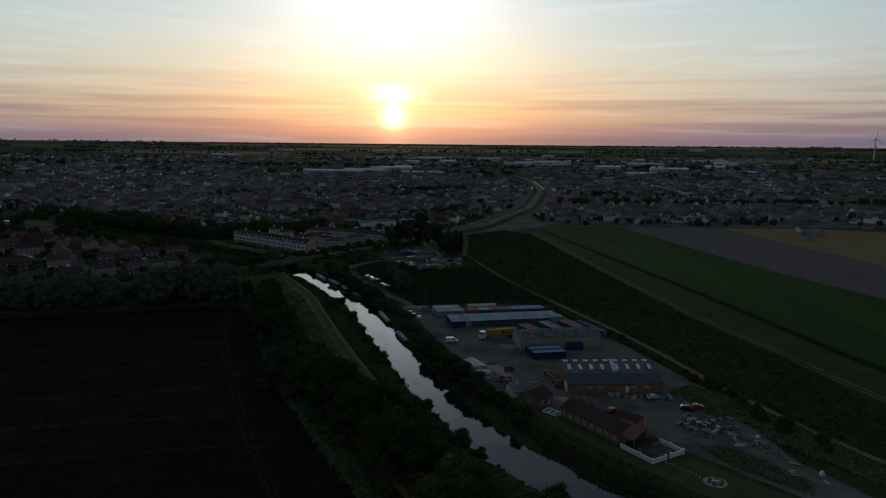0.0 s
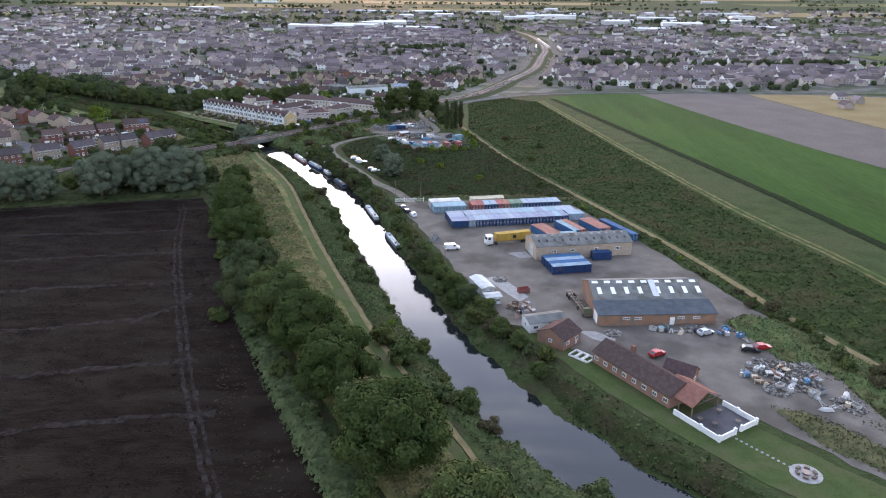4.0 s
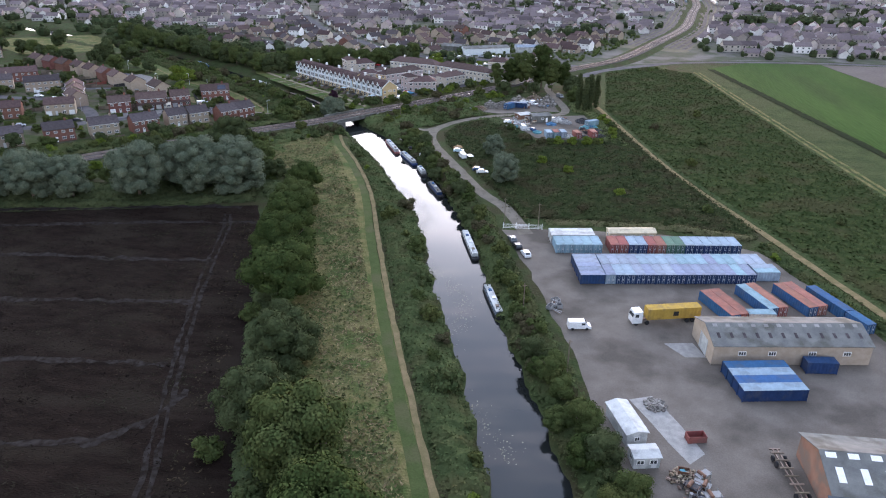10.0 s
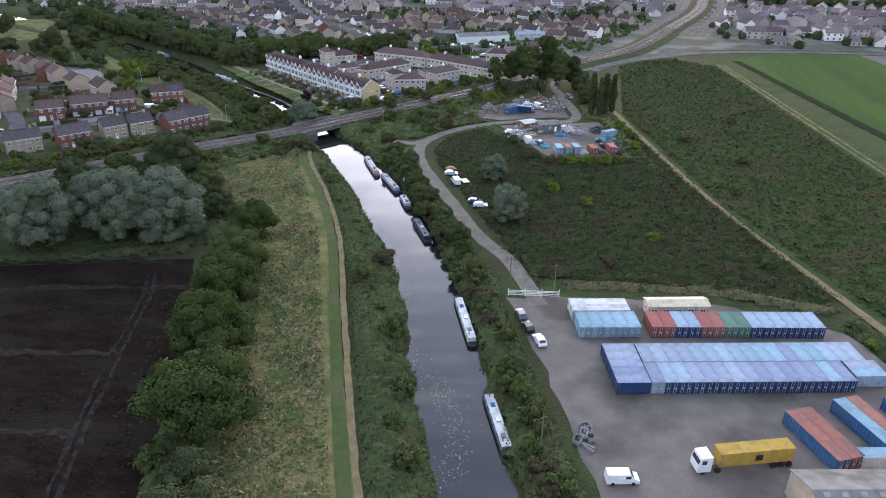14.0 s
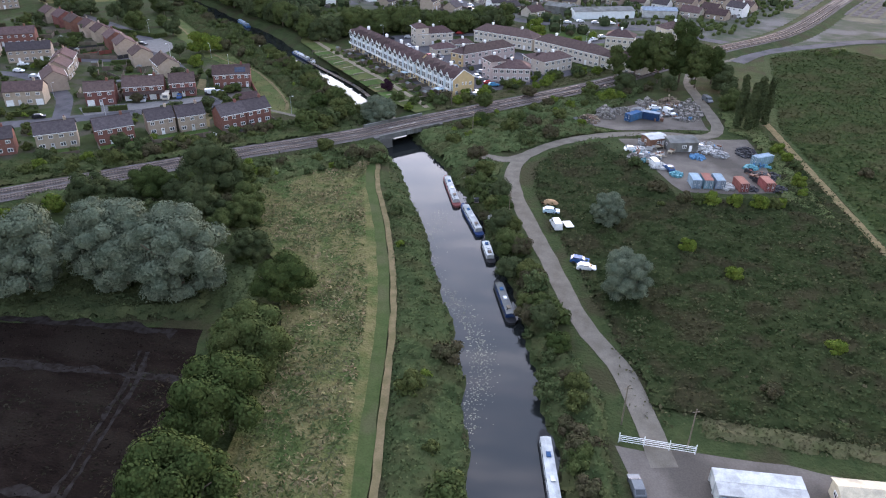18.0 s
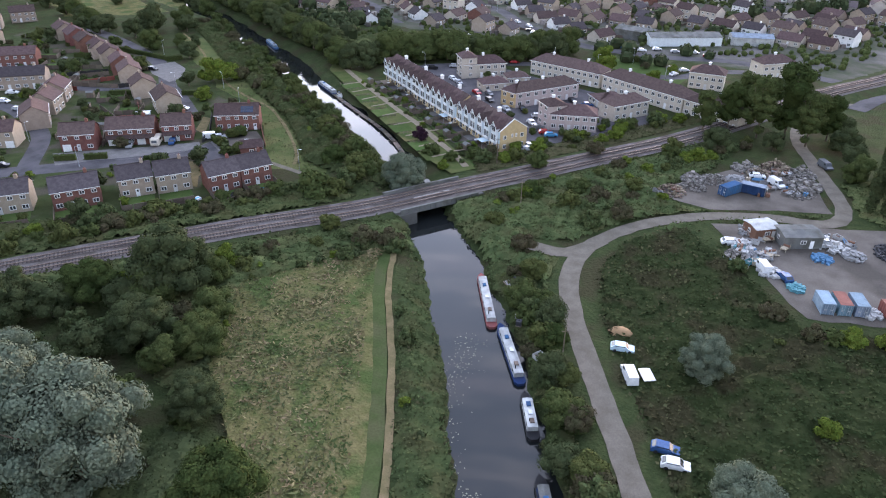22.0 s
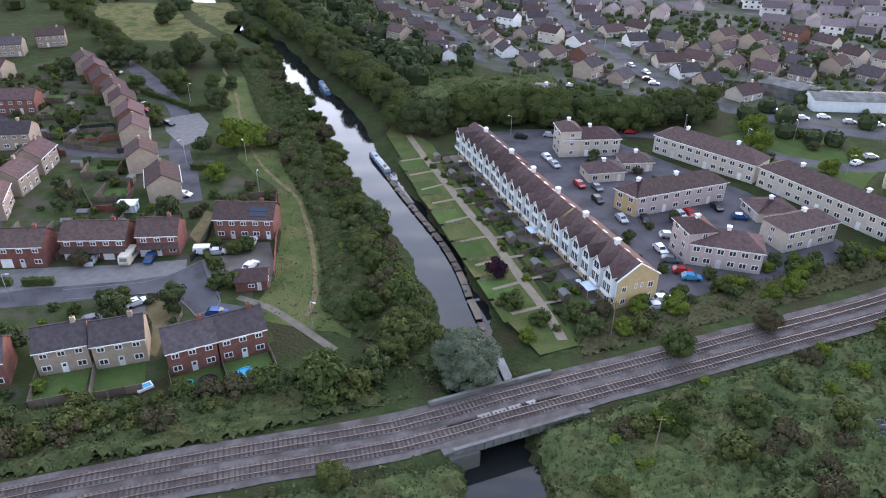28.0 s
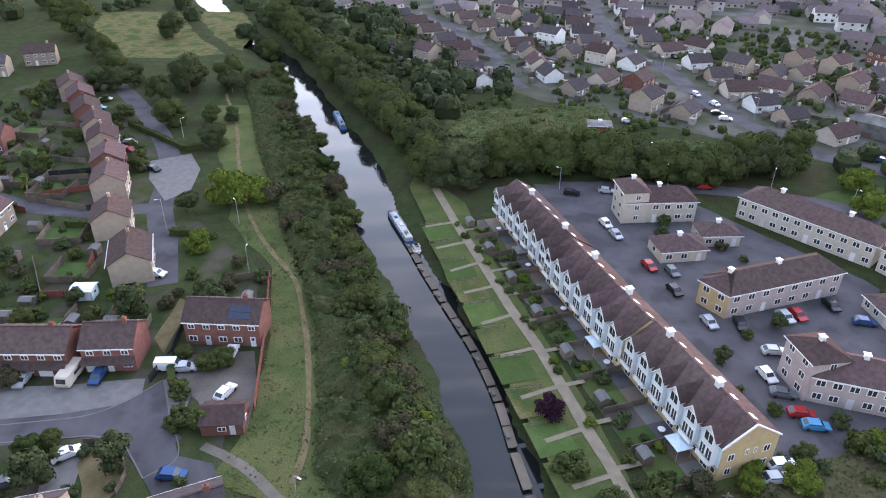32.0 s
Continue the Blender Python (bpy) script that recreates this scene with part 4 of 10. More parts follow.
side_row(("bush", "shrub", "lime"), [(-92, 356, 0), (-72, 380, 0), (-44, 416, 0), (-20, 456, 0)], (-13, -7), 5.5, 0.6, 1.1, "bushes below the railway", seed=12)
side_row(("bush", "bush", "bush", "shrub"), [(-110, 352, 0), (-128, 368, 0), (-150, 384, 0), (-180, 404, 0), (-214, 436, 0), (-245, 460, 0)], (-8.5, -1.5), 4.2, 0.85, 1.45, "bushes on the far river bank", seed=13)
side_row(("bush", "shrub", "bush"), [(-120, 352, 0), (-135, 364, 0), (-158, 382, 0)], (-6, 3), 6.0, 0.7, 1.3, "bushes on the far river bank", seed=14)
side_row(("dark", "tree", "dark"), [(-178, 438, 0), (-193, 450, 0), (-219, 466, 0), (-243, 483, 0), (-264, 497, 0), (-312, 529, 0), (-345, 548, 0)], (1.5, 6), 6.0, 1.0, 1.4, "trees along the river", seed=15)
side_row(("tree", "dark"), [(-190, 452, 0), (-230, 484, 0), (-280, 522, 0), (-340, 560, 0)], (1, 7), 7.0, 0.75, 1.05, "trees along the river", seed=16)
side_row(("dark", "tree", "dark"), [(-172, 446, 0), (-158, 462, 0), (-140, 472, 0), (-120, 478, 0), (-100, 500, 0)], (-5, 3), 5.0, 0.95, 1.35, "tree belt behind the terrace", seed=17)
side_row(("dark", "tree"), [(-165, 456, 0), (-148, 470, 0), (-122, 484, 0), (-98, 512, 0)], (-4, 3), 7.0, 0.9, 1.3, "tree belt behind the terrace", seed=18)
for i, (x, y, s) in enumerate([(-165.4, 393.2, 1.0), (-157.6, 387.0, 0.9), (-147.0, 381.8, 0.85), (-144.4, 372.8, 1.1), (-139.1, 368.5, 1.0), (-129.3, 362.2, 0.8), (-130.0, 353.3, 1.0), (-159.6, 382.6, 0.7), (-131, 362, 1.0), (-122, 354.5, 0.85), (-166, 396, 0.9), (-172, 400, 1.0), (-187, 416, 0.9), (-196, 423, 1.0), (-208, 434, 0.9), (-222, 445, 1.0), (-232, 452, 0.9), (-119, 346, 0.8), (-126, 336, 0.9), (-110, 318, 0.7), (-76, 372, 0.8), (-64, 388, 0.75), (-72, 354, 0.9), (-62, 362, 0.8)]):
    plant("thorn", x, y, s, (2, 0, 1, 0, 1, 2, 3, 1)[i % 8], group="thorn bushes by the river")
for i, (x, y, s) in enumerate([(-61, 318, 0.8), (-56, 307, 0.75), (-51, 297, 0.8), (-46.5, 288, 0.7), (-42, 279, 0.75), (-38, 269, 0.8), (-33.5, 258, 0.8), (-28, 247, 0.75), (-23, 237, 0.6), (-66, 327, 0.8), (-76, 336, 0.7), (3, 141, 0.8), (7, 132, 0.9), (12, 122, 0.9), (-4, 170, 0.7), (-10, 192, 0.6), (24, 96, 0.6), (-1, 156, 0.8)]):
    plant("thorn", x, y, s, (0, 1, 3, 0, 2)[i % 5], group="thorn bushes by the river")
# trees of the green beyond the left estate
for i, (x, y, s, kd) in enumerate([(-245, 427, 0.95, "dark"), (-270, 432, 1.15, "dark"), (-293, 446, 1.0, "dark"), (-293, 458, 1.35, "tree"), (-299, 464, 1.2, "dark"), (-286, 471, 1.2, "dark"), (-280, 466, 1.0, "dark"), (-362, 506, 1.25, "dark"), (-336, 526, 1.2, "dark"), (-306, 512, 1.0, "dark"), (-318, 518, 1.0, "dark"),
                                   (-364, 470, 1.1, "dark"), (-341, 460, 1.1, "dark"), (-330, 455, 1.0, "tree"), (-314, 445, 1.0, "dark"), (-320, 441, 1.0, "dark"), (-316, 452, 1.0, "dark"), (-352, 466, 1.0, "tree"), (-402, 486, 1.7, "tree"), (-466, 510, 1.2, "dark"), (-388, 480, 1.1, "dark"), (-440, 500, 1.2, "dark"), (-262, 441, 0.6, "tree"), (-257, 445, 0.55, "tree")]):
    plant(kd, x, y, s, i * 3 % 4, group="trees on the green")
for x, y, s in ((-213, 404, 2.3), (-209, 409, 1.6), (-202, 385, 1.25)):
    plant("lime", x, y, s, 0, label="large yellow-green tree beside the footpath")
for i, (x, y, s) in enumerate([(-206, 411, 1.7), (-197, 417, 1.5), (-199, 424, 1.5), (-163, 392, 1.5), (-152, 387, 1.7), (-140, 371, 1.9), (-127, 361, 2.0), (-121, 350, 1.7), (-123, 332, 2.2), (-119, 341, 1.5), (-147, 378, 1.5), (-175, 401, 1.2), (-184, 415, 1.4), (-236, 455, 1.6), (-226, 446, 1.5), (-250, 462, 1.6), (-262, 475, 1.7), (-272, 484, 1.7), (-283, 492, 1.8), (-266, 470, 1.4), (-281, 480, 1.4), (-133, 365, 1.5), (-115, 355, 1.3)]):
    plant("bush", x, y, s, (3, 0, 1, 0, 2)[i % 5], group="bushes on the far river bank")
side_row(("dark", "dark", "bush"), [(-431, 515, 0), (-434, 535, 0), (-436, 555, 0)], (-2, 2), 6.0, 0.5, 0.7, "field hedge", seed=24)
side_row(("bush", "bush", "shrub", "lime", "bush"), [(-225, 236, 0), (-190, 272, 0), (-160, 300, 0), (-140, 318, 0), (-126, 334, 0)], (-3, 4), 4.0, 0.8, 1.5, "garden end bushes", seed=25)
for i, (x, y, s) in enumerate([(-196, 272, 0.8), (-181, 284, 0.7), (-166, 298, 0.85), (-154, 310, 0.6), (-132, 330, 0.6)]):
    plant("town", x, y, s, i, group="garden end trees")
side_row(("shrub", "bush", "shrub"), [(-92, 319, 0), (-101, 312, 0), (-110, 299, 0), (-116, 290, 0), (-106, 270, 0), (-96, 256, 0)], (-2.5, 2.5), 3.4, 0.5, 1.0, "bushes round the meadow", seed=26)
br_ = np.random.default_rng(27)
for poly, n, kinds in (([(-84, 346), (-60, 338), (-50, 350), (-38, 364), (-46, 372), (-36, 396), (-44, 400), (-62, 378)], 26, ("bush", "shrub", "bush", "lime", "bush")), ([(-150, 270), (-124, 296), (-104, 312), (-92, 326), (-88, 320), (-104, 304), (-120, 288)], 18, ("bush", "lime", "shrub", "bush")),
                       ([(-60, 318), (-56, 302), (-44, 284), (-34, 262), (-22, 244), (-28, 250), (-44, 276), (-58, 302), (-68, 320)], 16, ("bush", "shrub", "bush")), ([(-128, 352), (-150, 372), (-180, 396), (-210, 420), (-240, 444), (-230, 450), (-196, 424), (-160, 394), (-126, 366)], 26, ("shrub", "shrub", "bush")),
                       ([(-92, 366), (-74, 388), (-50, 424), (-56, 428), (-80, 396), (-96, 374)], 14, ("bush", "shrub", "lime"))):
    p = np.array(poly, float)
    lo, hi = p.min(0), p.max(0)
    got = 0
    while got < n:
        x, y = br_.uniform(lo[0], hi[0]), br_.uniform(lo[1], hi[1])
        hit = False
        for (x0, y0), (x1, y1) in zip(poly, poly[1:] + poly[:1]):
            if (y0 > y) != (y1 > y) and x < (x1 - x0) * (y - y0) / (y1 - y0) + x0:
                hit = not hit
        if hit and ground_z(x, y) > -1.0:
            kd = kinds[got % len(kinds)]
            plant(kd, x, y, br_.uniform(0.8, 1.5) * (0.55 if kd == "lime" else 1.0), int(br_.integers(12)), group="wild bushes by the railway")
            got += 1
# bushes scattered over the rough land beside the lane
for i, (x, y, s) in enumerate([(-6.5, 292, 1.0), (3, 283, 1.05), (20, 262, 1.0), (-15, 322, 1.2), (-5, 318, 1.0), (14, 322, 0.9), (-22, 338, 1.0), (8, 246, 0.8), (46, 252, 0.9), (48, 300, 1.0), (56, 330, 1.1), (40, 352, 1.0), (70, 285, 0.8), (62, 380, 1.0), (84, 250, 0.8)]):
    plant("lime" if i < 3 else "bush", x, y, s * (0.8 if i < 3 else 1), i, group="bushes on rough land")
side_row(("bush", "shrub", "lime"), [(-14, 316, 0), (4, 322, 0), (18, 328, 0), (20, 346, 0), (15, 374, 0)], (0, 3), 5.0, 0.6, 1.0, "bushes round the scrapyard", seed=21)
side_row(("shrub", "bush", "shrub"), [(56, 226, 0), (66, 200, 0), (76, 172, 0), (86, 140, 0), (94, 112, 0)], (-2, 2), 6.0, 0.6, 1.0, "bushes along the yard fence", seed=22)
side_row(("bush", "bush", "shrub"), [(88, 132, 0), (94, 112, 0), (100, 92, 0), (104, 76, 0)], (-2, 5), 4.0, 0.6, 1.1, "bushes by the rubble", seed=23)


def lattice(x, y, seed):
    """Smooth value noise from -1 to 1 over the plane."""
    x, y = np.asarray(x, float), np.asarray(y, float)
    i, j = np.floor(x).astype(np.int64), np.floor(y).astype(np.int64)
    u, v = x - i, y - j
    u, v = u * u * (3 - 2 * u), v * v * (3 - 2 * v)

    def h(a, b):
        n = (a * 374761393 + b * 668265263 + int(seed) * 144269) & 0x7FFFFFFF
        n = ((n ^ (n >> 13)) * 1274126177) & 0x7FFFFFFF
        return ((n ^ (n >> 16)) & 0xFFFF) / 32767.5 - 1.0
    return (h(i, j) * (1 - u) + h(i + 1, j) * u) * (1 - v) + (h(i, j + 1) * (1 - u) + h(i + 1, j + 1) * u) * v


# ---- low growth: uncountable weeds, brambles and grass ----
def inside_poly(x, y, poly):
    r = np.zeros(x.shape, bool)
    for (x0, y0), (x1, y1) in zip(poly, poly[1:] + poly[:1]):
        c = ((y0 > y) != (y1 > y)) & (x < (x1 - x0) * (y - y0) / (y1 - y0 + 1e-12) + x0)
        r ^= c
    return r


def growth(name, label, poly, density, size, tall, mat, seed, clump=0.12, z0=0.0, avoid=None, up=0.9, category="undergrowth", squash=1.0):
    """Leafy clumps over a patch of ground, denser and taller in drifts."""
    r = np.random.default_rng(seed)
    p = np.array(poly)
    lo, hi = p.min(0), p.max(0)
    n = int((hi - lo).prod() * density)
    x, y = r.uniform(lo[0], hi[0], n), r.uniform(lo[1], hi[1], n)
    k = inside_poly(x, y, poly)
    x, y = x[k], y[k]
    drift = 0.7 * lattice(x * clump, y * clump, seed) + 0.35 * lattice(x * clump * 3.1, y * clump * 3.1, seed + 1)
    k = drift > r.uniform(-0.9, 0.35, len(x))
    for pts, w in avoid or ():
        k &= line_distance(x, y, spline(pts, 6.0))[0] > w
    x, y, drift = x[k], y[k], drift[k]
    h = land_at(x, y)
    k = h > WATER_Z + 0.12
    x, y, drift, h = x[k], y[k], drift[k], h[k]
    z = h + z0 + tall * np.clip(0.35 + drift, 0.05, 1.2) * r.uniform(0.3, 1.0, len(x))
    nor = np.c_[r.normal(size=(len(x), 2)) * up, np.full(len(x), 1.0)]
    nor /= np.linalg.norm(nor, axis=1, keepdims=True)
    me = quad_mesh(name, quads(np.c_[x, y, z], nor, size, r, squash), mat)
    return tagged(new(name, me), label, category, kind="stuff")


ROUGH = [(-14, 234), (-6, 232), (30, 236), (54, 232), (60, 240), (40, 296), (20, 376), (14, 340), (16, 330), (-9, 322), (-22, 344), (-32, 358), (-46, 344), (-50, 330), (-47, 312), (-33, 281), (-21, 256)]
growth("undergrowth", "dry stems among the rough weeds", ROUGH, 0.7, 0.7, 1.2, REED, 32, 0.2)
WEEDY = [(20, 386), (41, 297), (62, 238), (77, 195), (87, 160), (94, 129), (101, 107), (112, 78), (150, 60), (135, 124), (127, 168), (115, 220), (102, 312), (78, 495), (50, 512), (24, 486)]
LEFT_BANK = [(-92, 322), (-83, 302), (-68, 273), (-56, 250), (-43, 208), (-28, 165), (-9, 114), (2, 90), (10, 72), (20, 52), (34, 30), (60, 2), (84, -10), (60, 40), (30, 75), (10, 115), (-12, 165), (-30, 225), (-46, 265), (-78, 322)]
growth("bank_growth", "brambles and nettles on the river bank", LEFT_BANK, 1.2, 0.7, 0.9, BRAMBLE, 35)
growth("bank_growth", "dry stems on the river bank", LEFT_BANK, 1.0, 0.6, 1.1, REED, 36, 0.2)
RIGHT_BANK = [(-74, 325), (-62, 322), (-54, 300), (-40, 274), (-28, 252), (-18, 236), (-16, 224), (-5, 190), (2, 168), (8, 148), (14, 128), (22, 114), (30, 98), (44, 78), (60, 56), (85, 30), (60, 25), (20, 70), (-5, 130), (-30, 200), (-75, 300)]
growth("bank_growth", "rank weeds on the yard side of the river", RIGHT_BANK, 1.2, 0.7, 0.9, BRAMBLE, 37, avoid=[(ACCESS, 2.4)])
RAIL_SOUTH = [(-240, 180), (-165, 258), (-120, 302), (-98, 318), (-88, 332), (-64, 334), (-56, 340), (-46, 354), (-32, 366), (-44, 372), (-30, 396), (-22, 424), (-36, 412), (-82, 352), (-100, 330), (-112, 318), (-168, 262), (-235, 195)]
growth("rail_growth", "dense brambles on the railway bank", RAIL_SOUTH, 1.2, 0.75, 1.0, BRAMBLE, 38)
RAIL_NORTH = [(-240, 205), (-166, 280), (-128, 318), (-112, 336), (-98, 354), (-112, 362), (-120, 352), (-134, 324), (-152, 314), (-175, 296), (-240, 225)]
growth("rail_growth", "dense brambles behind the gardens", RAIL_NORTH, 1.2, 0.75, 1.1, BRAMBLE, 39)
NW_BANK = [(-110, 352), (-120, 360), (-150, 382), (-178, 402), (-212, 436), (-240, 458), (-262, 478), (-270, 470), (-240, 446), (-214, 420), (-190, 398), (-160, 376), (-140, 362), (-128, 350), (-122, 344)]
growth("bank_growth", "thick bramble cover on the far bank", NW_BANK, 1.2, 0.8, 1.2, BRAMBLE, 40)
MEADOW_POLY = [(-94, 316), (-105, 307), (-117, 291), (-104, 268), (-90, 255), (-78, 236), (-66, 198), (-58, 172), (-48, 148), (-38, 125), (-28, 102), (-18, 82), (-6, 58), (10, 34), (18, 36), (6, 62), (-6, 84), (-18, 113), (-37, 166), (-52, 208), (-66, 248), (-79, 277), (-92, 304)]
growth("meadow_cover", "pale dry grass tufts on the bank meadow", MEADOW_POLY, 4.2, 1.15, 0.3, DRYGRASS, 41, 0.2, 0.4, up=0.5, category="grass", squash=0.32)
growth("meadow_cover", "green grass tufts on the bank meadow", MEADOW_POLY, 2.6, 1.0, 0.28, MOWN, 42, 0.12, 0.4, up=0.45, category="grass", squash=0.35)
growth("stubble", "charred stubble and dead weeds on the burnt field", [(-92, 229), (-64, 150), (-52, 112), (-36, 80), (-8, 24), (-140, 24), (-200, 110), (-215, 200)], 2.4, 0.85, 0.1, STUBBLE, 43, 0.3, 0.05, up=0.35, category="stubble", squash=0.35)
growth("field_margin", "dry grass on the edge of the burnt field", [(-88, 228), (-78, 196), (-66, 160), (-56, 130), (-44, 104), (-34, 82), (-18, 52), (-22, 46), (-42, 82), (-56, 112), (-66, 140), (-78, 176), (-90, 216)], 1.2, 0.9, 0.2, DEADGRASS, 44, 0.12, 0.05, up=0.4, category="grass", squash=0.35)

def thicket(name, label, poly, tall, seed, mat=BRAMBLE, cell=1.0, density=5.0, size=0.46, avoid=(), margin=2.2, hump=0.28, tilt=0.85):
    """A rolling mass of bramble: a humped leafy body with loose leaf clumps over it."""
    r = np.random.default_rng(seed)
    p = np.array(poly, float)
    lo, hi = p.min(0), p.max(0)
    edge = np.r_[p, p[:1]]

    def height(x, y):
        h1 = 1.0 - np.abs(lattice(x * hump, y * hump, seed)) * 1.1
        h2 = 1.0 - np.abs(lattice(x * hump * 2.7, y * hump * 2.7, seed + 5)) * 1.1
        wide = 0.75 + 0.4 * lattice(x * 0.06, y * 0.06, seed + 9)
        return tall * wide * (0.55 * h1 + 0.45 * h2) * np.clip(line_distance(x, y, edge)[0] / margin, 0, 1) - 0.06

    gx_, gy_ = np.arange(lo[0], hi[0] + cell, cell), np.arange(lo[1], hi[1] + cell, cell)
    X, Y = np.meshgrid(gx_, gy_)
    X, Y = X.ravel() + r.uniform(-0.3, 0.3, X.size) * cell, Y.ravel() + r.uniform(-0.3, 0.3, Y.size) * cell
    ok = inside_poly(X, Y, poly)
    for pts, w in avoid:
        ok &= line_distance(X, Y, spline(pts, 6.0))[0] > w
    ok &= land_at(X, Y) > WATER_Z + 0.1
    Z = np.zeros(X.size)
    Z[ok] = land_at(X[ok], Y[ok]) + height(X[ok], Y[ok])
    nx_, ny_ = len(gx_), len(gy_)
    I = np.arange(nx_ * ny_).reshape(ny_, nx_)
    F = np.stack([I[:-1, :-1], I[:-1, 1:], I[1:, 1:], I[1:, :-1]], -1).reshape(-1, 4)
    F = F[ok[F].all(1)]
    used = np.unique(F)
    back = np.zeros(X.size, int)
    back[used] = np.arange(len(used))
    me = bpy.data.meshes.new(name)
    n = int((hi - lo).prod() * density)
    x, y = r.uniform(lo[0], hi[0], n), r.uniform(lo[1], hi[1], n)
    k = inside_poly(x, y, poly)
    for pts, w in avoid:
        k &= line_distance(x, y, spline(pts, 6.0))[0] > w
    k &= land_at(x, y) > WATER_Z + 0.1
    x, y = x[k], y[k]
    z = land_at(x, y) + height(x, y) + r.uniform(-0.05, 0.4, len(x))
    nor = np.c_[r.normal(size=(len(x), 2)) * tilt, np.ones(len(x))]
    nor /= np.linalg.norm(nor, axis=1, keepdims=True)
    q = quads(np.c_[x, y, z], nor, size, r)
    m0 = len(used)
    V = np.r_[np.c_[X, Y, Z][used], q]
    FF = np.r_[back[F], m0 + np.arange(len(q)).reshape(-1, 4)]
    me.from_pydata(V.tolist(), [], FF.tolist())
    me.materials.append(mat)
    return tagged(new(name, me), label, "undergrowth", kind="stuff")


GREEN_PATH = [(-140, 348), (-143, 354), (-151, 363.5), (-161, 374), (-176, 387), (-189, 393), (-206, 403), (-232, 424), (-252, 442), (-280, 463)]
BANK_WALK = [(-156, 346), (-148, 346.5), (-135, 344), (-122, 341), (-113, 337)]
thicket("bramble_thicket", "rolling mass of brambles on the far bank", [(-110, 346), (-128, 347.5), (-139, 351), (-147.5, 360.5), (-158, 372), (-174, 387), (-190, 398), (-209, 413.5), (-238, 436), (-262, 457), (-278, 469), (-294, 484), (-281, 494), (-262, 480), (-236, 458), (-206, 432), (-178, 404), (-150, 386), (-126, 370), (-110, 358)], 3.4, 71, hump=0.2, avoid=[(BANK_WALK, 1.6), (GREEN_PATH, 1.0)])
thicket("bramble_thicket", "brambles and nettles between path and water", [(-85.5, 304), (-72.2, 276), (-59.6, 248), (-46.4, 209), (-31.4, 165), (-12.4, 114), (-1.4, 90), (8.4, 72), (17.6, 53), (30, 33), (54, 4), (76, 0), (50, 38), (26, 66), (8, 100), (-10, 150), (-26, 200), (-42, 245), (-70, 300)], 1.7, 72)
thicket("bramble_thicket", "rank brambles on the yard side of the river", [(-72, 325), (-60, 318), (-54, 300), (-40, 274), (-28, 252), (-18, 236), (-16, 224), (-5, 190), (2, 168), (8, 148), (14, 128), (20, 116), (10, 110), (-5, 140), (-22, 190), (-40, 240), (-75, 300)], 2.3, 73, avoid=[([(-8, 224), (-15.5, 243), (-25, 256.5), (-37, 281), (-51.5, 312), (-54, 332)], 2.6)])
thicket("bramble_thicket", "brambles between wood, meadow and railway", [(-165, 258), (-122, 298), (-100, 316), (-88, 330), (-84, 322), (-93, 318), (-99, 310), (-104, 306), (-109, 297), (-114, 291), (-104, 272), (-100, 256), (-112, 262), (-128, 286), (-150, 268)], 2.3, 79)
thicket("bramble_thicket", "dark scrub at the foot of the hedgerow", [(-104, 266), (-93, 253), (-81, 234), (-71, 200), (-63, 174), (-53, 150), (-43, 127), (-33, 104), (-23, 84), (-10, 58), (2, 36), (-6, 34), (-20, 60), (-36, 92), (-50, 122), (-64, 158), (-76, 192), (-86, 228), (-98, 246)], 2.0, 80, mat=LEAF_DARK)
thicket("bramble_thicket", "rank weeds along the field edge", [(-94, 233), (-130, 222), (-176, 211), (-216, 208), (-216, 222), (-170, 236), (-118, 250), (-98, 250)], 1.8, 81, mat=LEAF_DARK)
thicket("bramble_thicket", "brambles between the bridge and the lane", [(-82, 330), (-74, 322), (-62, 320), (-57, 312), (-55, 300), (-46, 288), (-40, 276), (-56, 306), (-58, 328), (-67, 328), (-66, 334), (-57, 336), (-50, 348), (-36, 362), (-44, 372), (-30, 396), (-38, 408), (-60, 380), (-84, 346)], 2.4, 82, avoid=[([(-37, 281), (-51.5, 312), (-54, 332), (-45.5, 349.5), (-31, 362)], 2.7), ([(-51, 340), (-57, 331), (-66, 331)], 2.6)])
thicket("bramble_thicket", "brambles among the rubble beside the farm track", [(74, 122), (82, 127), (91, 123), (95, 112), (100, 103), (104, 92), (110, 76), (120, 52), (112, 48), (98, 72), (90, 84), (89, 95), (85, 100), (80, 102), (78, 110)], 1.7, 83)
thicket("weed_thicket", "dry weeds on the edge of the yard", [(69, 84), (76, 82), (82, 76), (90, 62), (86, 56), (79, 64), (73, 70)], 1.0, 84, mat=REED)
thicket("bramble_thicket", "brambles along the yard fence", [(54, 226), (63, 202), (72, 178), (80, 152), (86, 128), (90, 130), (84, 158), (74, 192), (60, 232)], 1.5, 85)
thicket("weed_thicket", "dry weeds on a low bund beside the yard", [(-3, 232), (28, 235), (54, 230), (58, 235), (30, 241), (-4, 238)], 1.3, 88, mat=REED)
thicket("bank_grass", "dry rough grass on the river slope", [(15, 127), (24, 94), (31, 77), (44, 59), (56, 48), (76, 32), (80, 36), (60, 54), (47, 66), (37, 82), (29, 96), (22, 114)], 0.8, 86, mat=ROUGH_LEAF, margin=1.2, density=4.0, size=0.4)
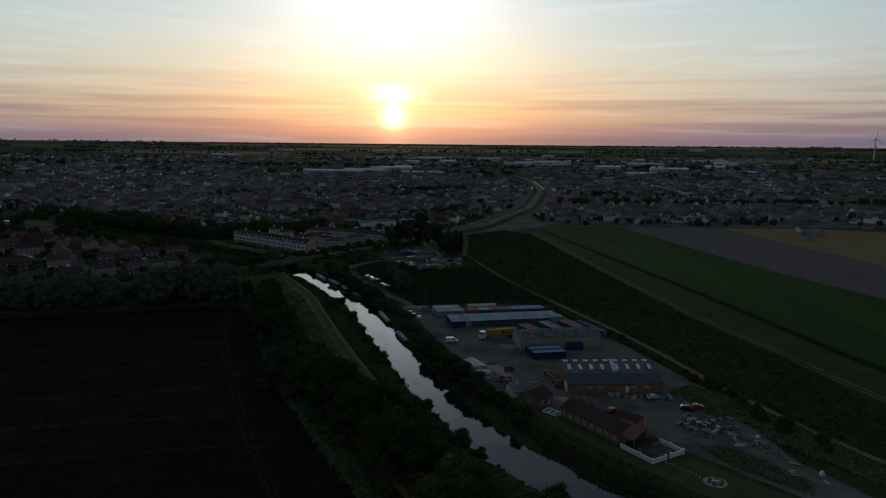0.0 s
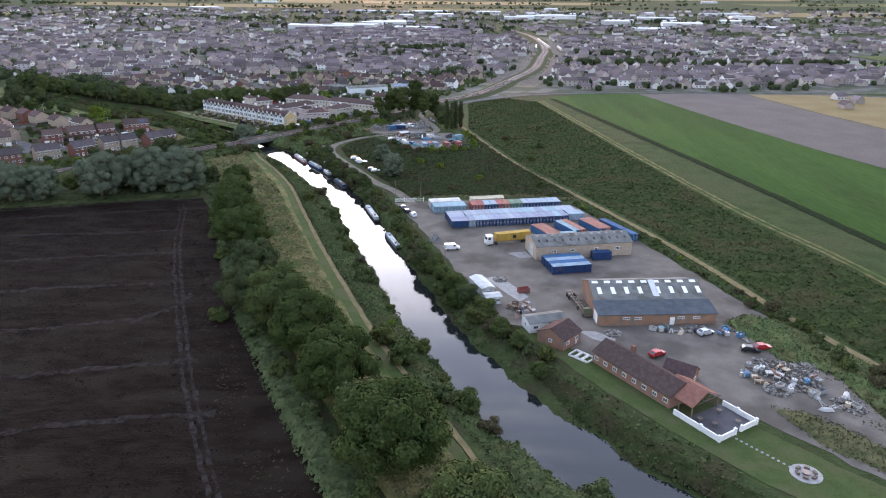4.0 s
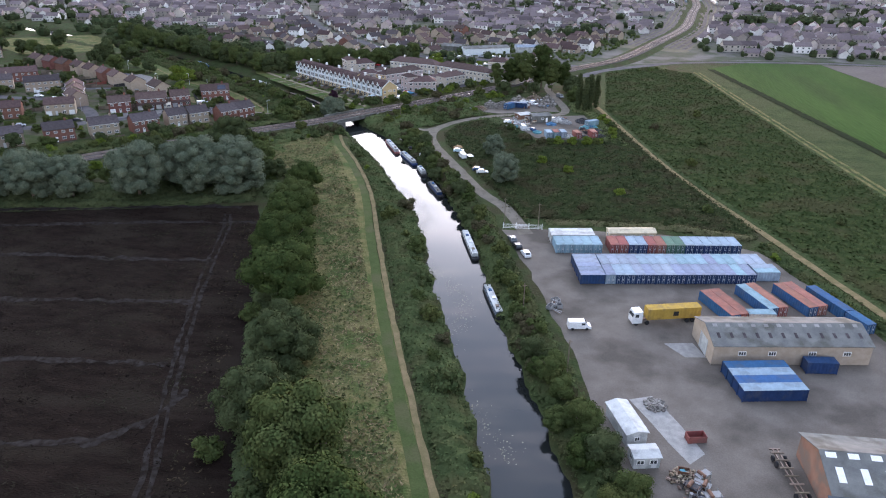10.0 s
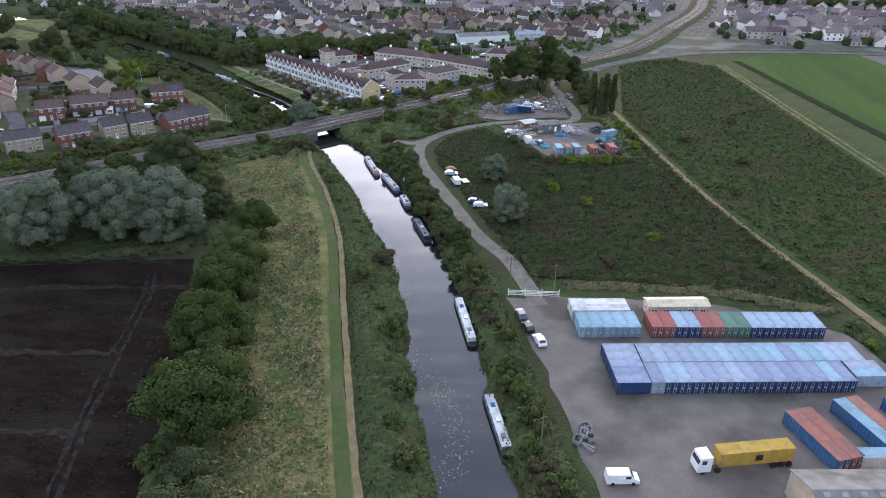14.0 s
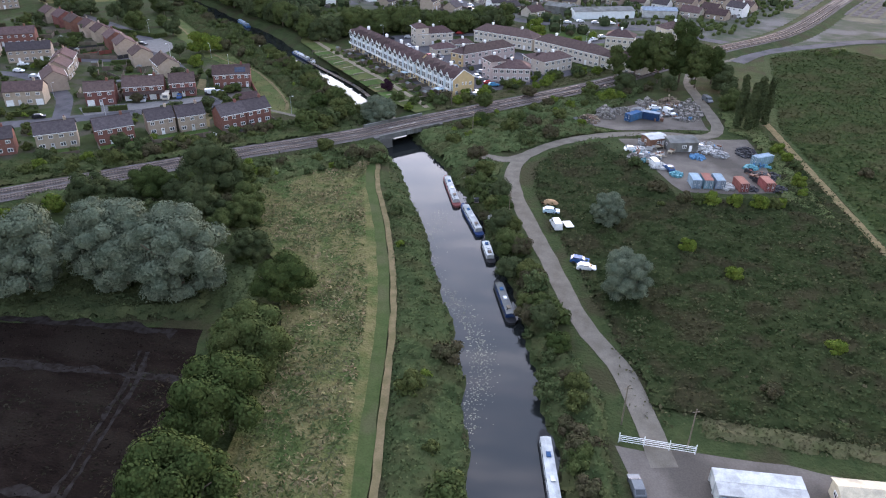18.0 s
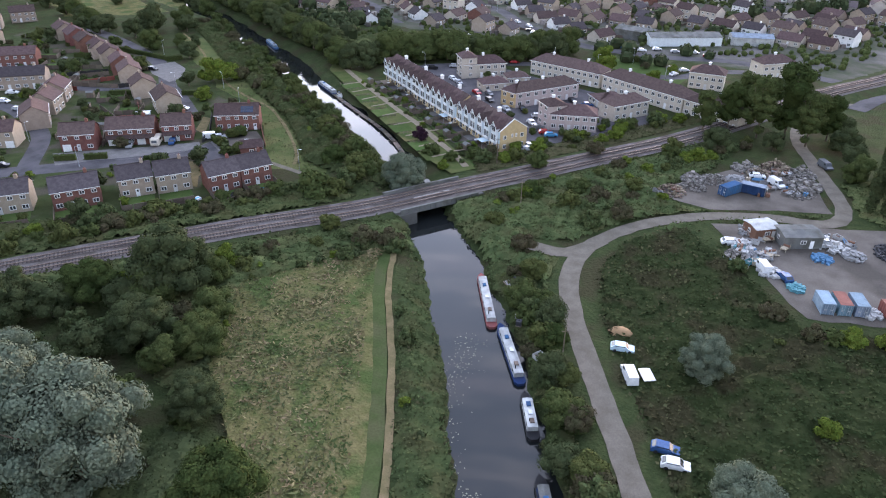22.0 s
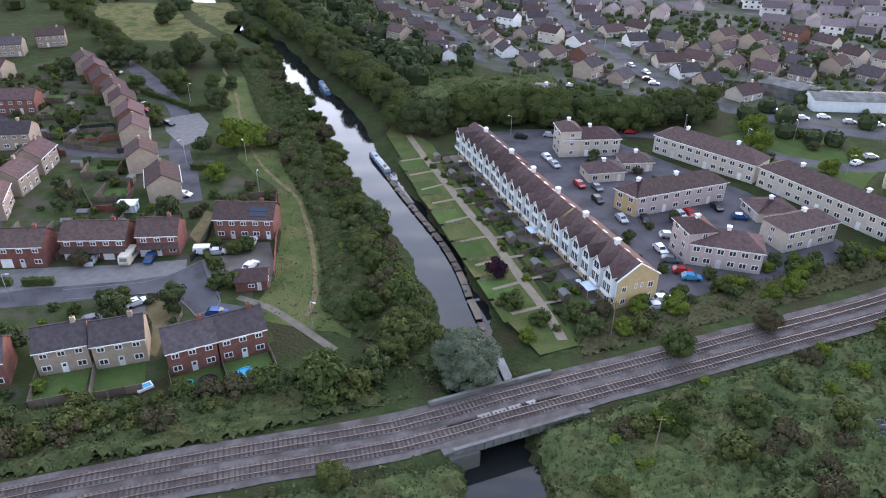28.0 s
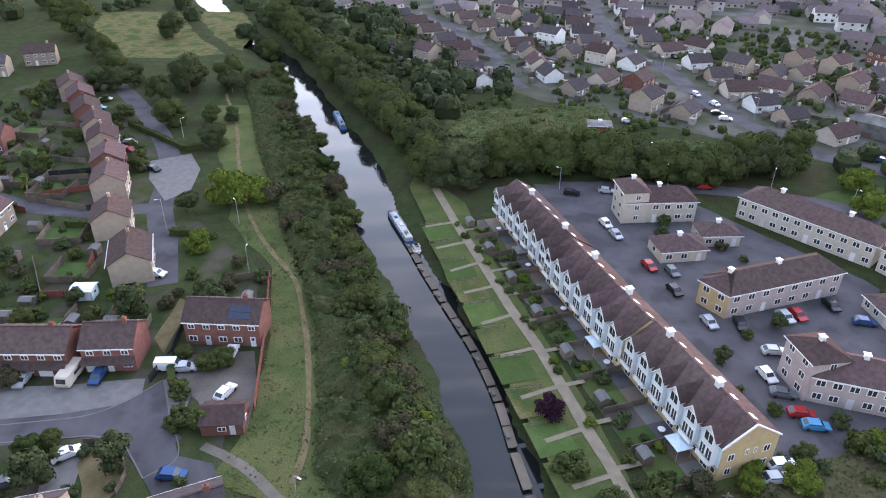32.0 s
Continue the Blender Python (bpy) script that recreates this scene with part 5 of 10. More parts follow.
thicket("weed_cover", "tall hummocky weeds covering the field", [(20, 386), (41, 297), (62, 238), (77, 195), (87, 160), (94, 129), (101, 107), (112, 78), (134, 40), (160, 42), (146, 76), (134, 124), (126, 168), (114, 220), (101, 312), (77, 495), (50, 512), (24, 486)], 0.9, 87, mat=WEED_LEAF, cell=1.5, density=1.9, size=0.75, margin=1.4, hump=0.2, tilt=0.5)
thicket("bramble_thicket", "dense brambles on the railway bank", [(-165, 256), (-120, 300), (-98, 312), (-90, 328), (-66, 334), (-57, 340), (-47, 354), (-34, 366), (-45, 370), (-32, 392), (-24, 420), (-36, 410), (-82, 352), (-98, 330), (-112, 316), (-166, 264)], 2.4, 74)
thicket("bramble_thicket", "dense brambles behind the gardens", [(-232, 208), (-166, 278), (-128, 316), (-112, 336), (-120, 340), (-134, 328), (-152, 314), (-178, 292), (-236, 228)], 2.8, 75)
thicket("bramble_thicket", "wild overgrown plot behind the tree belt", [(-211, 488), (-163, 526), (-151, 505), (-158, 492), (-194, 471)], 1.8, 91, mat=BRAMBLE, density=2.6)
thicket("bramble_thicket", "brambles behind the riverside terrace", [(-172, 448), (-160, 462), (-142, 474), (-120, 482), (-98, 506), (-112, 520), (-140, 504), (-170, 490), (-196, 466), (-184, 450)], 2.2, 76)
thicket("weed_thicket", "tall tangled weeds between lane and farm track", [(-12, 236), (30, 238), (54, 234), (58, 240), (39, 294), (19, 374), (16, 340), (18, 330), (-8, 320), (-22, 341), (-34, 354), (-46, 342), (-49, 328), (-46, 312), (-32, 282), (-20, 257)], 1.3, 77, mat=ROUGH_LEAF, density=3.2, size=0.6, avoid=[([(-12, 232), (-15.5, 243), (-25, 256.5), (-37, 281), (-51.5, 312), (-54, 332), (-45.5, 349.5)], 2.3)], margin=1.3, hump=0.23, tilt=0.55)
thicket("verge_thicket", "rank grass between the road and the yards", [(-53, 350), (-46, 369), (-30, 366), (-14, 371.6), (-3.5, 374.6), (-3.5, 367.5), (-9, 366.5), (-29, 359.5), (-38, 350)], 1.2, 92, avoid=[(ACCESS, 2.3)], margin=1.0, density=4.0)
thicket("verge_thicket", "overgrown strip between scrapyard and farm track", [(15.5, 331), (14.5, 350), (11, 372), (4.5, 377), (0.5, 396), (10, 404), (17, 374), (24, 340), (31, 314), (20, 322)], 1.1, 93, avoid=[(ACCESS, 2.6)], margin=1.2, density=3.6)
thicket("verge_thicket", "bright grass and brambles beside the railway", [(-90, 362), (-72, 386), (-46, 420), (-24, 456), (-30, 460), (-52, 428), (-78, 394), (-96, 372)], 1.2, 78, mat=REED)
growth_rng = np.random.default_rng(90)
dw = []
for x0, y0, x1, y1, n in ((-52, 262, -34, 214, 900), (-33, 212, -20, 170, 420), (-20, 168, -8, 132, 220), (-70, 296, -54, 264, 300)):
    t = growth_rng.uniform(size=n)
    o = growth_rng.normal(size=n) * 1.3
    dw.append(np.c_[x0 + (x1 - x0) * t + o, y0 + (y1 - y0) * t + o * 0.4 + growth_rng.normal(size=n) * 0.8, np.full(n, WATER_Z + 0.015)])
dw = np.concatenate(dw)
dw[:, 0] += 4.0 * np.sin(dw[:, 1] * 0.11)
tagged(new("duckweed", quad_mesh("duckweed", quads(dw, np.tile((0.0, 0.0, 1.0), (len(dw), 1)), 0.27, growth_rng), leafy("floating_leaves", (0.20, 0.20, 0.15), (0.28, 0.27, 0.20), 0.3))), "small pale floating leaves on the river", "water plants", kind="stuff")


# ---- railway and bridge ----
def offset_line(line, o):
    out = []
    for i in range(len(line)):
        d = line[min(i + 1, len(line) - 1)][:2] - line[max(i - 1, 0)][:2]
        d = d / np.linalg.norm(d)
        out.append((line[i][0] + d[1] * o, line[i][1] - d[0] * o))
    return out


bed_pts = offset_line(rail_line, 0)
RAIL_Z = 1.42
ribbon("ballast", bed_pts, 9.6, RAIL_Z, BALLAST, "grey-brown stone ballast of the railway", "ballast", step=4.0, rough=0.35)
for o in (-2.1, 2.1):
    ribbon("track_bed", offset_line(rail_line, o), 2.9, RAIL_Z + 0.08, material("stained_ballast", (0.12, 0.10, 0.09), (0.17, 0.145, 0.13), scale=0.8, fine=7, bump=0.8, c=(0.09, 0.075, 0.07), cscale=0.3), "oil-stained ballast under the rails", "ballast", step=4.0, rough=0.15)


def rail_mesh(pts, z, w=0.075, h=0.15):
    m, n = Mesh(), len(pts)
    for i, (x, y) in enumerate(pts):
        a, b = pts[max(i - 1, 0)], pts[min(i + 1, n - 1)]
        d = Vector((b[0] - a[0], b[1] - a[1])).normalized()
        for s, q in ((-1, z), (-1, z + h), (1, z + h), (1, z)):
            m.v.append((x + d.y * s * w / 2 * (1.0), y - d.x * s * w / 2, q))
    for i in range(n - 1):
        for k in range(3):
            m.f.append((4 * i + k, 4 * i + k + 1, 4 * i + 5 + k, 4 * i + 4 + k))
    return m


def ribbon_mesh(pts, w, z):
    m, n = Mesh(), len(pts)
    for i, p in enumerate(pts):
        a, b = pts[max(i - 1, 0)], pts[min(i + 1, n - 1)]
        d = Vector((b[0] - a[0], b[1] - a[1])).normalized()
        for s in (-1, 1):
            m.v.append((p[0] + d.y * s * w / 2, p[1] - d.x * s * w / 2, z))
    m.f = [(2 * i, 2 * i + 1, 2 * i + 3, 2 * i + 2) for i in range(n - 1)]
    return m


OILY = material("oily_ballast", (0.085, 0.074, 0.07), (0.12, 0.105, 0.10), scale=0.6, fine=7.0, bump=0.7, depth=0.06)
sleeper_me = Mesh().at(0, 0, 0, 0.27, 2.5, 0.12).data("sleeper", SLEEPER)
for o in (-2.1, 2.1):
    track = thing("railway_track", "running line with worn rails on wooden sleepers", "railway track", "railway tracks")
    for g in (-0.72, 0.72):
        part("rail", rail_mesh(offset_line(rail_line, o + g), RAIL_Z + 0.2, 0.11, 0.15), RAIL, track, "rusty steel rail with a worn head")
    part("track_bed", ribbon_mesh(offset_line(rail_line, o), 2.7, RAIL_Z + 0.045), OILY, track, "dark oily ballast between the rails")
    c = spline(offset_line(rail_line, o), 0.68)
    rest, count = Mesh(), 0
    for i in range(len(c) - 1):
        if c[i][1] > 620 or c[i][1] < 180:
            continue
        d = math.atan2(c[i + 1][1] - c[i][1], c[i + 1][0] - c[i][0])
        if -128 < c[i][0] < -68 and count < 64:
            s = new("sleeper", sleeper_me)
            s.parent = track
            s.matrix_world = pose(c[i][0], c[i][1], RAIL_Z + 0.1, 0, 0, math.degrees(d))
            count += 1
        else:
            rest.at(c[i][0], c[i][1], RAIL_Z + 0.1, 0.27, 2.5, 0.12, math.degrees(d))
    tagged(part("sleeper_run", rest, SLEEPER, track), kind="stuff")

bd = Vector((11.0, 14.2)).normalized()
BA = math.degrees(math.atan2(bd.y, bd.x))
bridge = thing("railway_bridge", "low steel girder railway bridge over the river", "bridge")
bridge.matrix_world = pose(-95.6, 343.2, 0, 0, 0, BA)
part("deck", Mesh().box(-12.5, 12.5, -5.2, 5.2, 0.75, 1.38), DARKSTONE, bridge, "stained concrete deck slab")
for s, h, n in ((-1, 1.9, "girder"), (1, 2.2, "girder")):
    m = Mesh().box(-11, 11, s * 5.2 - 0.15, s * 5.2 + 0.15, 0.35, h)
    for i in range(15):
        x = -10.5 + 1.5 * i
        m.box(x - 0.06, x + 0.06, s * 5.2 + (0.15 if s > 0 else -0.33), s * 5.2 + (0.33 if s > 0 else -0.15), 0.4, h - 0.05)
    m.box(-11, 11, s * 5.2 - 0.3, s * 5.2 + 0.3, h, h + 0.08)
    part(n, m, SLATE, bridge, "riveted steel girder with stiffeners")
for x in (-9.6, 9.6):
    part("abutment", Mesh().box(x - 2.6, x + 2.6, -6.0, 6.0, -3.4, 0.75), DARKSTONE, bridge, "stained concrete abutment")
part("deck_plate", Mesh().box(-10.6, 10.6, -4.7, 4.7, 1.385, 1.435), OILY, bridge, "dark oily deck plates under the tracks")
for x, w_ in ((-3.6, 2.2), (-1.0, 2.4), (1.7, 2.2), (4.6, 1.6)):
    part("walkway_slab", Mesh().box(x - w_ / 2, x + w_ / 2, -0.42, 0.42, 1.505, 1.56), CONCRETE, bridge, "pale walkway slab between the tracks")
part("timber_bearing", Mesh().box(-10, 10, -0.5, 0.5, 1.39, 1.5), SLEEPER, bridge, "dark timber between the tracks")


# ---- houses ----
WIN = {}


def window(parent, x, y, z, w, h, face, bars=2, name="window", label="white-framed window", fine=True):
    """A white frame with its glass; face: degrees to which it looks (0 is -y)."""
    key = (round(w, 2), round(h, 2), bars, fine)
    if key not in WIN:
        f, g = Mesh(), Mesh()
        f.box(-w / 2, w / 2, -0.04, 0.06, -h / 2, h / 2)
        pw = (w - 0.13 * (bars + 1)) / bars
        for i in range(bars):
            a = -w / 2 + 0.13 + i * (pw + 0.13)
            g.box(a, a + pw, -0.055, -0.03, -h / 2 + 0.14, h / 2 - 0.14)
        if fine:
            WIN[key] = (f.data("window", WHITE), g.data("pane", GLASS))
        else:
            k = len(f.f)
            me = f.add(g.v, g.f).data("window", WHITE)
            me.materials.append(GLASS)
            for p in list(me.polygons)[k:]:
                p.material_index = 1
            WIN[key] = (me, None)
    f, g = WIN[key]
    o = new(name, f)
    o.parent = parent
    o.matrix_local = pose(x, y, z, 0, 0, face)
    if g:
        part("pane", g, None, o, "dark glass")
    return o


BUILT = {}


def house_proto(kind, label, category, w, d, h, rise, wall, roof, rows, front, back, group, door=True, chimney=True, garage=False, porch=False, simple=False, vents=0):
    """A plain pitched-roof house; local x along its front, which faces -y."""
    ob = thing("house", label, category, group)
    part("wall", Mesh().house_body(-w / 2, w / 2, -d / 2, d / 2, h, rise), wall, ob)
    r = Mesh().gable(-w / 2 - 0.25, w / 2 + 0.25, -d / 2 - 0.35, d / 2 + 0.35, h - 0.12, rise + 0.14, 0.16)
    rf = part("roof", r, roof, ob, "tiled pitched roof")
    if not simple:
        part("ridge", Mesh().box(-w / 2 - 0.25, w / 2 + 0.25, -0.16, 0.16, h + rise + 0.12, h + rise + 0.26), roof, rf)
        for s in (-1, 1):
            part("gutter", Mesh().box(-w / 2 - 0.2, w / 2 + 0.2, s * (d / 2 + 0.42) - 0.07, s * (d / 2 + 0.42) + 0.07, h - 0.18, h - 0.05), WHITE, rf, "white gutter and fascia")
    if chimney:
        ch = part("chimney", Mesh().box(w * 0.28 - 0.4, w * 0.28 + 0.4, -0.3, 0.3, h + rise - 0.6, h + rise + 1.0), wall, ob, "brick chimney stack")
        if not simple:
            part("chimney_pot", Mesh().rod((w * 0.28, 0, h + rise + 1.0), (w * 0.28, 0, h + rise + 1.35), 0.13, 8), TILE_RED, ch, "clay pot")
    for lev in range(rows):
        zc = 1.4 + 2.55 * lev
        for s, n in ((-1, front), (1, back)):
            for i in range(n):
                x = (i + 0.5) / n * w - w / 2
                if lev == 0 and s < 0 and door and i % 3 == 1:
                    dr = part("door", Mesh().box(x - 0.48, x + 0.48, -d / 2 - 0.06, -d / 2 + 0.02, 0.02, 2.05), DOORWHITE, ob, "painted front door")
                    if not simple:
                        part("door_glass", Mesh().box(x - 0.25, x + 0.25, -d / 2 - 0.075, -d / 2 - 0.05, 1.3, 1.85), GLASS, dr)
                    continue
                if garage and lev == 0 and s < 0 and i % 3 == 0:
                    part("garage_door", Mesh().box(x - 1.15, x + 1.15, -d / 2 - 0.07, -d / 2 + 0.02, 0.02, 2.1), WHITE, ob, "white up-and-over garage door")
                    continue
                window(ob, x, s * d / 2, zc, 1.5 if lev == 0 else 1.25, 1.15 if lev == 0 else 1.0, 0 if s < 0 else 180, 2, fine=not simple)
    if porch:
        p = part("porch", Mesh().box(-w / 2, w / 2, -d / 2 - 1.3, -d / 2 - 0.02, 2.25, 2.42), roof, ob, "lean-to tiled canopy across the front")
        p2 = Mesh().add([(-w / 2, -d / 2 - 1.4, 2.42), (w / 2, -d / 2 - 1.4, 2.42), (w / 2, -d / 2 - 0.01, 3.2), (-w / 2, -d / 2 - 0.01, 3.2)], [(0, 1, 2, 3)])
        part("canopy_tiles", p2, roof, p)
    for i in range(vents):
        part("rooflight", Mesh().at(-w / 2 + (i + 0.5) * w / vents, d * 0.2, h + rise * 0.62, 0.8, 0.5, 0.3), WHITE, rf, "white roof vent")
    return ob


def put(key, m, make):
    """Builds a kind the first time, copies it afterwards."""
    if key not in BUILT:
        BUILT[key] = make()
        BUILT[key].matrix_world = m
        return BUILT[key]
    return copy_thing(BUILT[key], m)


LOOKS = [("red brick", BRICK_RED, TILE_BROWN, "brown"), ("buff brick", BRICK_BUFF, TILE_BROWN, "brown"), ("red brick", BRICK_RED, TILE_GREY, "grey"), ("buff brick", BRICK_BUFF, TILE_GREY, "grey"), ("cream rendered", RENDER_CREAM, TILE_BROWN, "brown"), ("white rendered", WHITE, TILE_GREY, "grey")]


def estate_house(x, y, ang, w=9.0, look_no=0, garage=False, porch=False, d=8.0, group="estate houses", h=5.0, rise=2.5, simple=False, gable_win=False):
    n, wall, roof, c = LOOKS[look_no % 6]
    fr = max(3, int(w / 2.6))
    return put(("estate", w, d, look_no % 6, garage, porch, h, simple), pose(x, y, 0.02, 0, 0, ang),
               lambda: house_proto("house", f"two-storey {n} house with {c} tiled roof", "house", w, d, h, rise, wall, roof, 2, fr, fr if not simple else 0, group, True, True, garage, porch, simple))


def bungalow(x, y, ang, k=0, group="bungalows"):
    n, wall, roof, c = LOOKS[(1, 4, 3, 5, 1, 3)[k % 6]]
    w = (9.5, 11.0, 8.5)[k % 3]
    return put(("bungalow", w, k % 6), pose(x, y, 0.02, 0, 0, ang),
               lambda: house_proto("house", f"{n} bungalow with {c} tiled gable roof", "bungalow", w, 7.6, 2.7, 2.7, wall, roof, 1, 3, 0, group, True, True, simple=True))


# houses backing on to the railway
def front_house(p0, p1, depth, look_no, **kw):
    """By the two ends of the wall that faces the camera."""
    dx_, dy_ = p1[0] - p0[0], p1[1] - p0[1]
    ln, a = math.hypot(dx_, dy_), math.atan2(dy_, dx_)
    nx_, ny_ = -math.sin(a), math.cos(a)
    return estate_house((p0[0] + p1[0]) / 2 + nx_ * depth / 2, (p0[1] + p1[1]) / 2 + ny_ * depth / 2, math.degrees(a), round(ln, 1), look_no, d=depth, **kw)


front_house((-148.2, 322.6), (-143.6, 329.4), 7.5, 2)
front_house((-143.5, 329.6), (-138.9, 336.4), 7.5, 2)
front_house((-160.4, 317.4), (-154.8, 323.6), 7.2, 3)
front_house((-167.0, 311.3), (-161.6, 317.5), 7.2, 3)
front_house((-176.0, 299.2), (-169.0, 307.4), 7.5, 2)
front_house((-189.5, 290.0), (-181.4, 297.6), 7.2, 3)
front_house((-202.0, 279.0), (-193.9, 286.6), 7.2, 2, simple=True)
front_house((-216.0, 267.5), (-207.9, 275.1), 7.2, 3, simple=True)
# across the road
sunny = front_house((-177.5, 361.0), (-165.9, 367.7), 7.5, 0)
SOLAR = plain("solar_cells", (0.020, 0.032, 0.060), 0.25, spec=0.5)
for i in range(4):
    for y0, y1 in ((-3.3, -2.3), (-2.22, -1.22)):
        z0, z1 = (5.10 + 2.64 * (q + 4.1) / 4.1 for q in (y0, y1))
        x0 = 1.3 + 0.98 * i
        part("solar_panel", Mesh().add([(x0, y0, z0), (x0 + 0.92, y0, z0), (x0 + 0.92, y1, z1), (x0, y1, z1), (x0, y0, z0 - 0.06), (x0 + 0.92, y0, z0 - 0.06), (x0 + 0.92, y1, z1 - 0.06), (x0, y1, z1 - 0.06)], [(0, 1, 2, 3), (0, 4, 5, 1), (1, 5, 6, 2), (2, 6, 7, 3), (3, 7, 4, 0)]), SOLAR, sunny, "dark blue solar panel")
front_house((-198.0, 337.2), (-186.6, 344.6), 7.5, 0, garage=True, porch=True)
front_house((-185.6, 346.6), (-178.6, 351.6), 7.5, 0, garage=True, porch=True)
front_house((-206.5, 328.2), (-198.6, 333.6), 7.0, 0, garage=True)
front_house((-232, 318.5), (-221.4, 325.1), 7.5, 1, garage=True, simple=True)
front_house((-250, 306.5), (-239.4, 313.1), 7.5, 0, simple=True)
# the bent row and the row up the side street, gables to the river
for x, y, a, w, k in ((-233, 342, 140, 11, 1), (-241, 353, 120, 9, 1), (-249, 364, 125, 10, 1), (-206.5, 371.5, 142, 11.5, 1), (-225, 380, 142, 9, 1), (-243, 392, 140, 10.5, 1), (-255, 400, 142, 10, 0), (-269, 408, 145, 10, 1), (-281, 414, 148, 10, 1),
                      (-295, 420, 150, 11, 0), (-309, 427, 150, 11, 0), (-322, 432, 150, 11, 1)):
    estate_house(x, y, a, w, k, h=4.9, simple=y > 372)
for p0, p1, k in (((-276, 361.5), (-263, 371.5), 3), ((-297, 361), (-288, 368), 3), ((-305, 380), (-291, 391), 0), ((-321, 377), (-310.6, 384), 1), ((-373, 422), (-363.5, 432), 3), ((-350, 400), (-335, 406), 1), ((-371, 443), (-364, 452), 1), ((-340, 384), (-330, 391), 0)):
    front_house(p0, p1, 8.0, k, simple=True)
# the rest of the left estate in rows
r2 = np.random.default_rng(5)
for row in range(6):
    for col in range(12):
        u, v = -30 - col * 16 - (row % 2) * 5, -8 + row * 31
        a = radians(33)
        x, y = -240 + u * math.cos(a) - v * math.sin(a) + r2.uniform(-1.5, 1.5), 330 + u * math.sin(a) + v * math.cos(a) + r2.uniform(-1.5, 1.5)
        if -560 < x < -262 and y < 470 and (y < 345 or x < -375 or (x < -330 and y < 372)) and not (-450 < x < -300 and y > 455) and r2.uniform() < 0.88:
            estate_house(x, y, 33 + (90 if r2.uniform() < 0.25 else 0), (9.0, 11.0)[col % 2], int(r2.integers(4)), simple=True)

# ---- the riverside terrace ----
TER_A = -39.4
UNIT = 4.17
TS = Vector((-90.4, 381.0))


def terrace_unit():
    ob = thing("terrace_house", "narrow white-gabled terrace house with brown tiled roof", "house", "riverside terrace")
    w, d, h, rise = UNIT, 9.3, 6.4, 3.0
    part("wall", Mesh().house_body(-w / 2, w / 2, 0, d, h, rise), RENDER_YELLOW, ob)
    part("front_board", Mesh().box(-w / 2 + 0.02, w / 2 - 0.02, -0.08, -0.002, 2.5, h), BLUEWHITE, ob, "pale blue-white boarding")
    r = part("roof", Mesh().gable(-w / 2, w / 2, -0.3, d + 0.3, h - 0.1, rise + 0.15, 0.15), TILE_BROWN, ob, "brown tiled roof")
    # tall gabled bay on the river side, its roof running back to the ridge
    g = Mesh()
    a, top, ez, yf, yb = 1.38, h + 2.55, h + 0.75, -0.95, 4.3
    g.add([(-a, yf, 2.5), (a, yf, 2.5), (a, yf, ez), (0, yf, top), (-a, yf, ez), (-a, yb, 2.5), (a, yb, 2.5), (a, yb, ez), (0, yb, top), (-a, yb, ez)],
          [(0, 1, 2, 3, 4), (1, 6, 7, 2), (5, 0, 4, 9), (6, 5, 9, 8, 7), (0, 5, 6, 1)])
    dm = part("gabled_bay", g, BOARD, ob, "white boarded gabled bay")
    dr = Mesh()
    for s in (-1, 1):
        lo = [(s * (a + 0.2), yf - 0.25, ez - 0.15), (s * (a + 0.2), yb, ez - 0.15), (0, yb, top + 0.05), (0, yf - 0.25, top + 0.05)]
        dr.add(lo + [(x, y, z + 0.1) for x, y, z in lo], [(0, 1, 2, 3), (4, 7, 6, 5), (0, 3, 7, 4), (0, 4, 5, 1), (1, 5, 6, 2)])
    part("bay_roof", dr, TILE_BROWN, dm, "steep tiled roof of the bay")
    for s in (-1, 1):
        part("bargeboard", Mesh().add([(s * (a + 0.25), yf - 0.28, ez - 0.22), (0, yf - 0.28, top - 0.05), (0, yf - 0.28, top + 0.2), (s * (a + 0.25), yf - 0.28, ez + 0.05), (s * (a + 0.25), yf - 0.22, ez - 0.22), (0, yf - 0.22, top - 0.05), (0, yf - 0.22, top + 0.2), (s * (a + 0.25), yf - 0.22, ez + 0.05)],
                                     [(0, 1, 2, 3), (7, 6, 5, 4), (3, 2, 6, 7), (0, 4, 5, 1)]), WHITE, dm, "white bargeboard")
    window(ob, 0, yf, h + 0.45, 1.9, 1.75, 0, 2)
    for x in (-0.68, 0.68):
        window(ob, x, yf, 4.2, 1.25, 2.1, 0, 2)
    window(ob, -0.7, -0.0, 1.2, 1.7, 2.1, 0, 2, "patio_door", "white patio door")
    window(ob, 1.2, -0.0, 1.45, 1.0, 1.1, 0, 1)
    part("balcony", Mesh().box(-a, a, yf - 0.5, yf - 0.002, 2.75, 2.85).box(-a, a, yf - 0.5, yf - 0.45, 2.85, 3.6), WHITE, ob, "shallow white balcony")
    for z in (1.4, 4.2):
        window(ob, -0.9, d, z, 1.1, 1.1, 180, 2)
        window(ob, 0.95, d, z, 1.1, 1.1, 180, 2)
    y0, z0 = d * 0.58, h + rise * 0.84
    part("rooflight", Mesh().add([(-0.6, y0, z0 + 0.24), (0.6, y0, z0 + 0.24), (0.6, y0 + 0.9, z0 - 0.36), (-0.6, y0 + 0.9, z0 - 0.36), (-0.6, y0, z0 + 0.0), (0.6, y0, z0 + 0.0), (0.6, y0 + 0.9, z0 - 0.6), (-0.6, y0 + 0.9, z0 - 0.6)], [(0, 1, 2, 3), (0, 4, 5, 1), (2, 6, 7, 3), (1, 5, 6, 2), (3, 7, 4, 0)]), WHITE, r, "white rooflight near the ridge")
    return ob


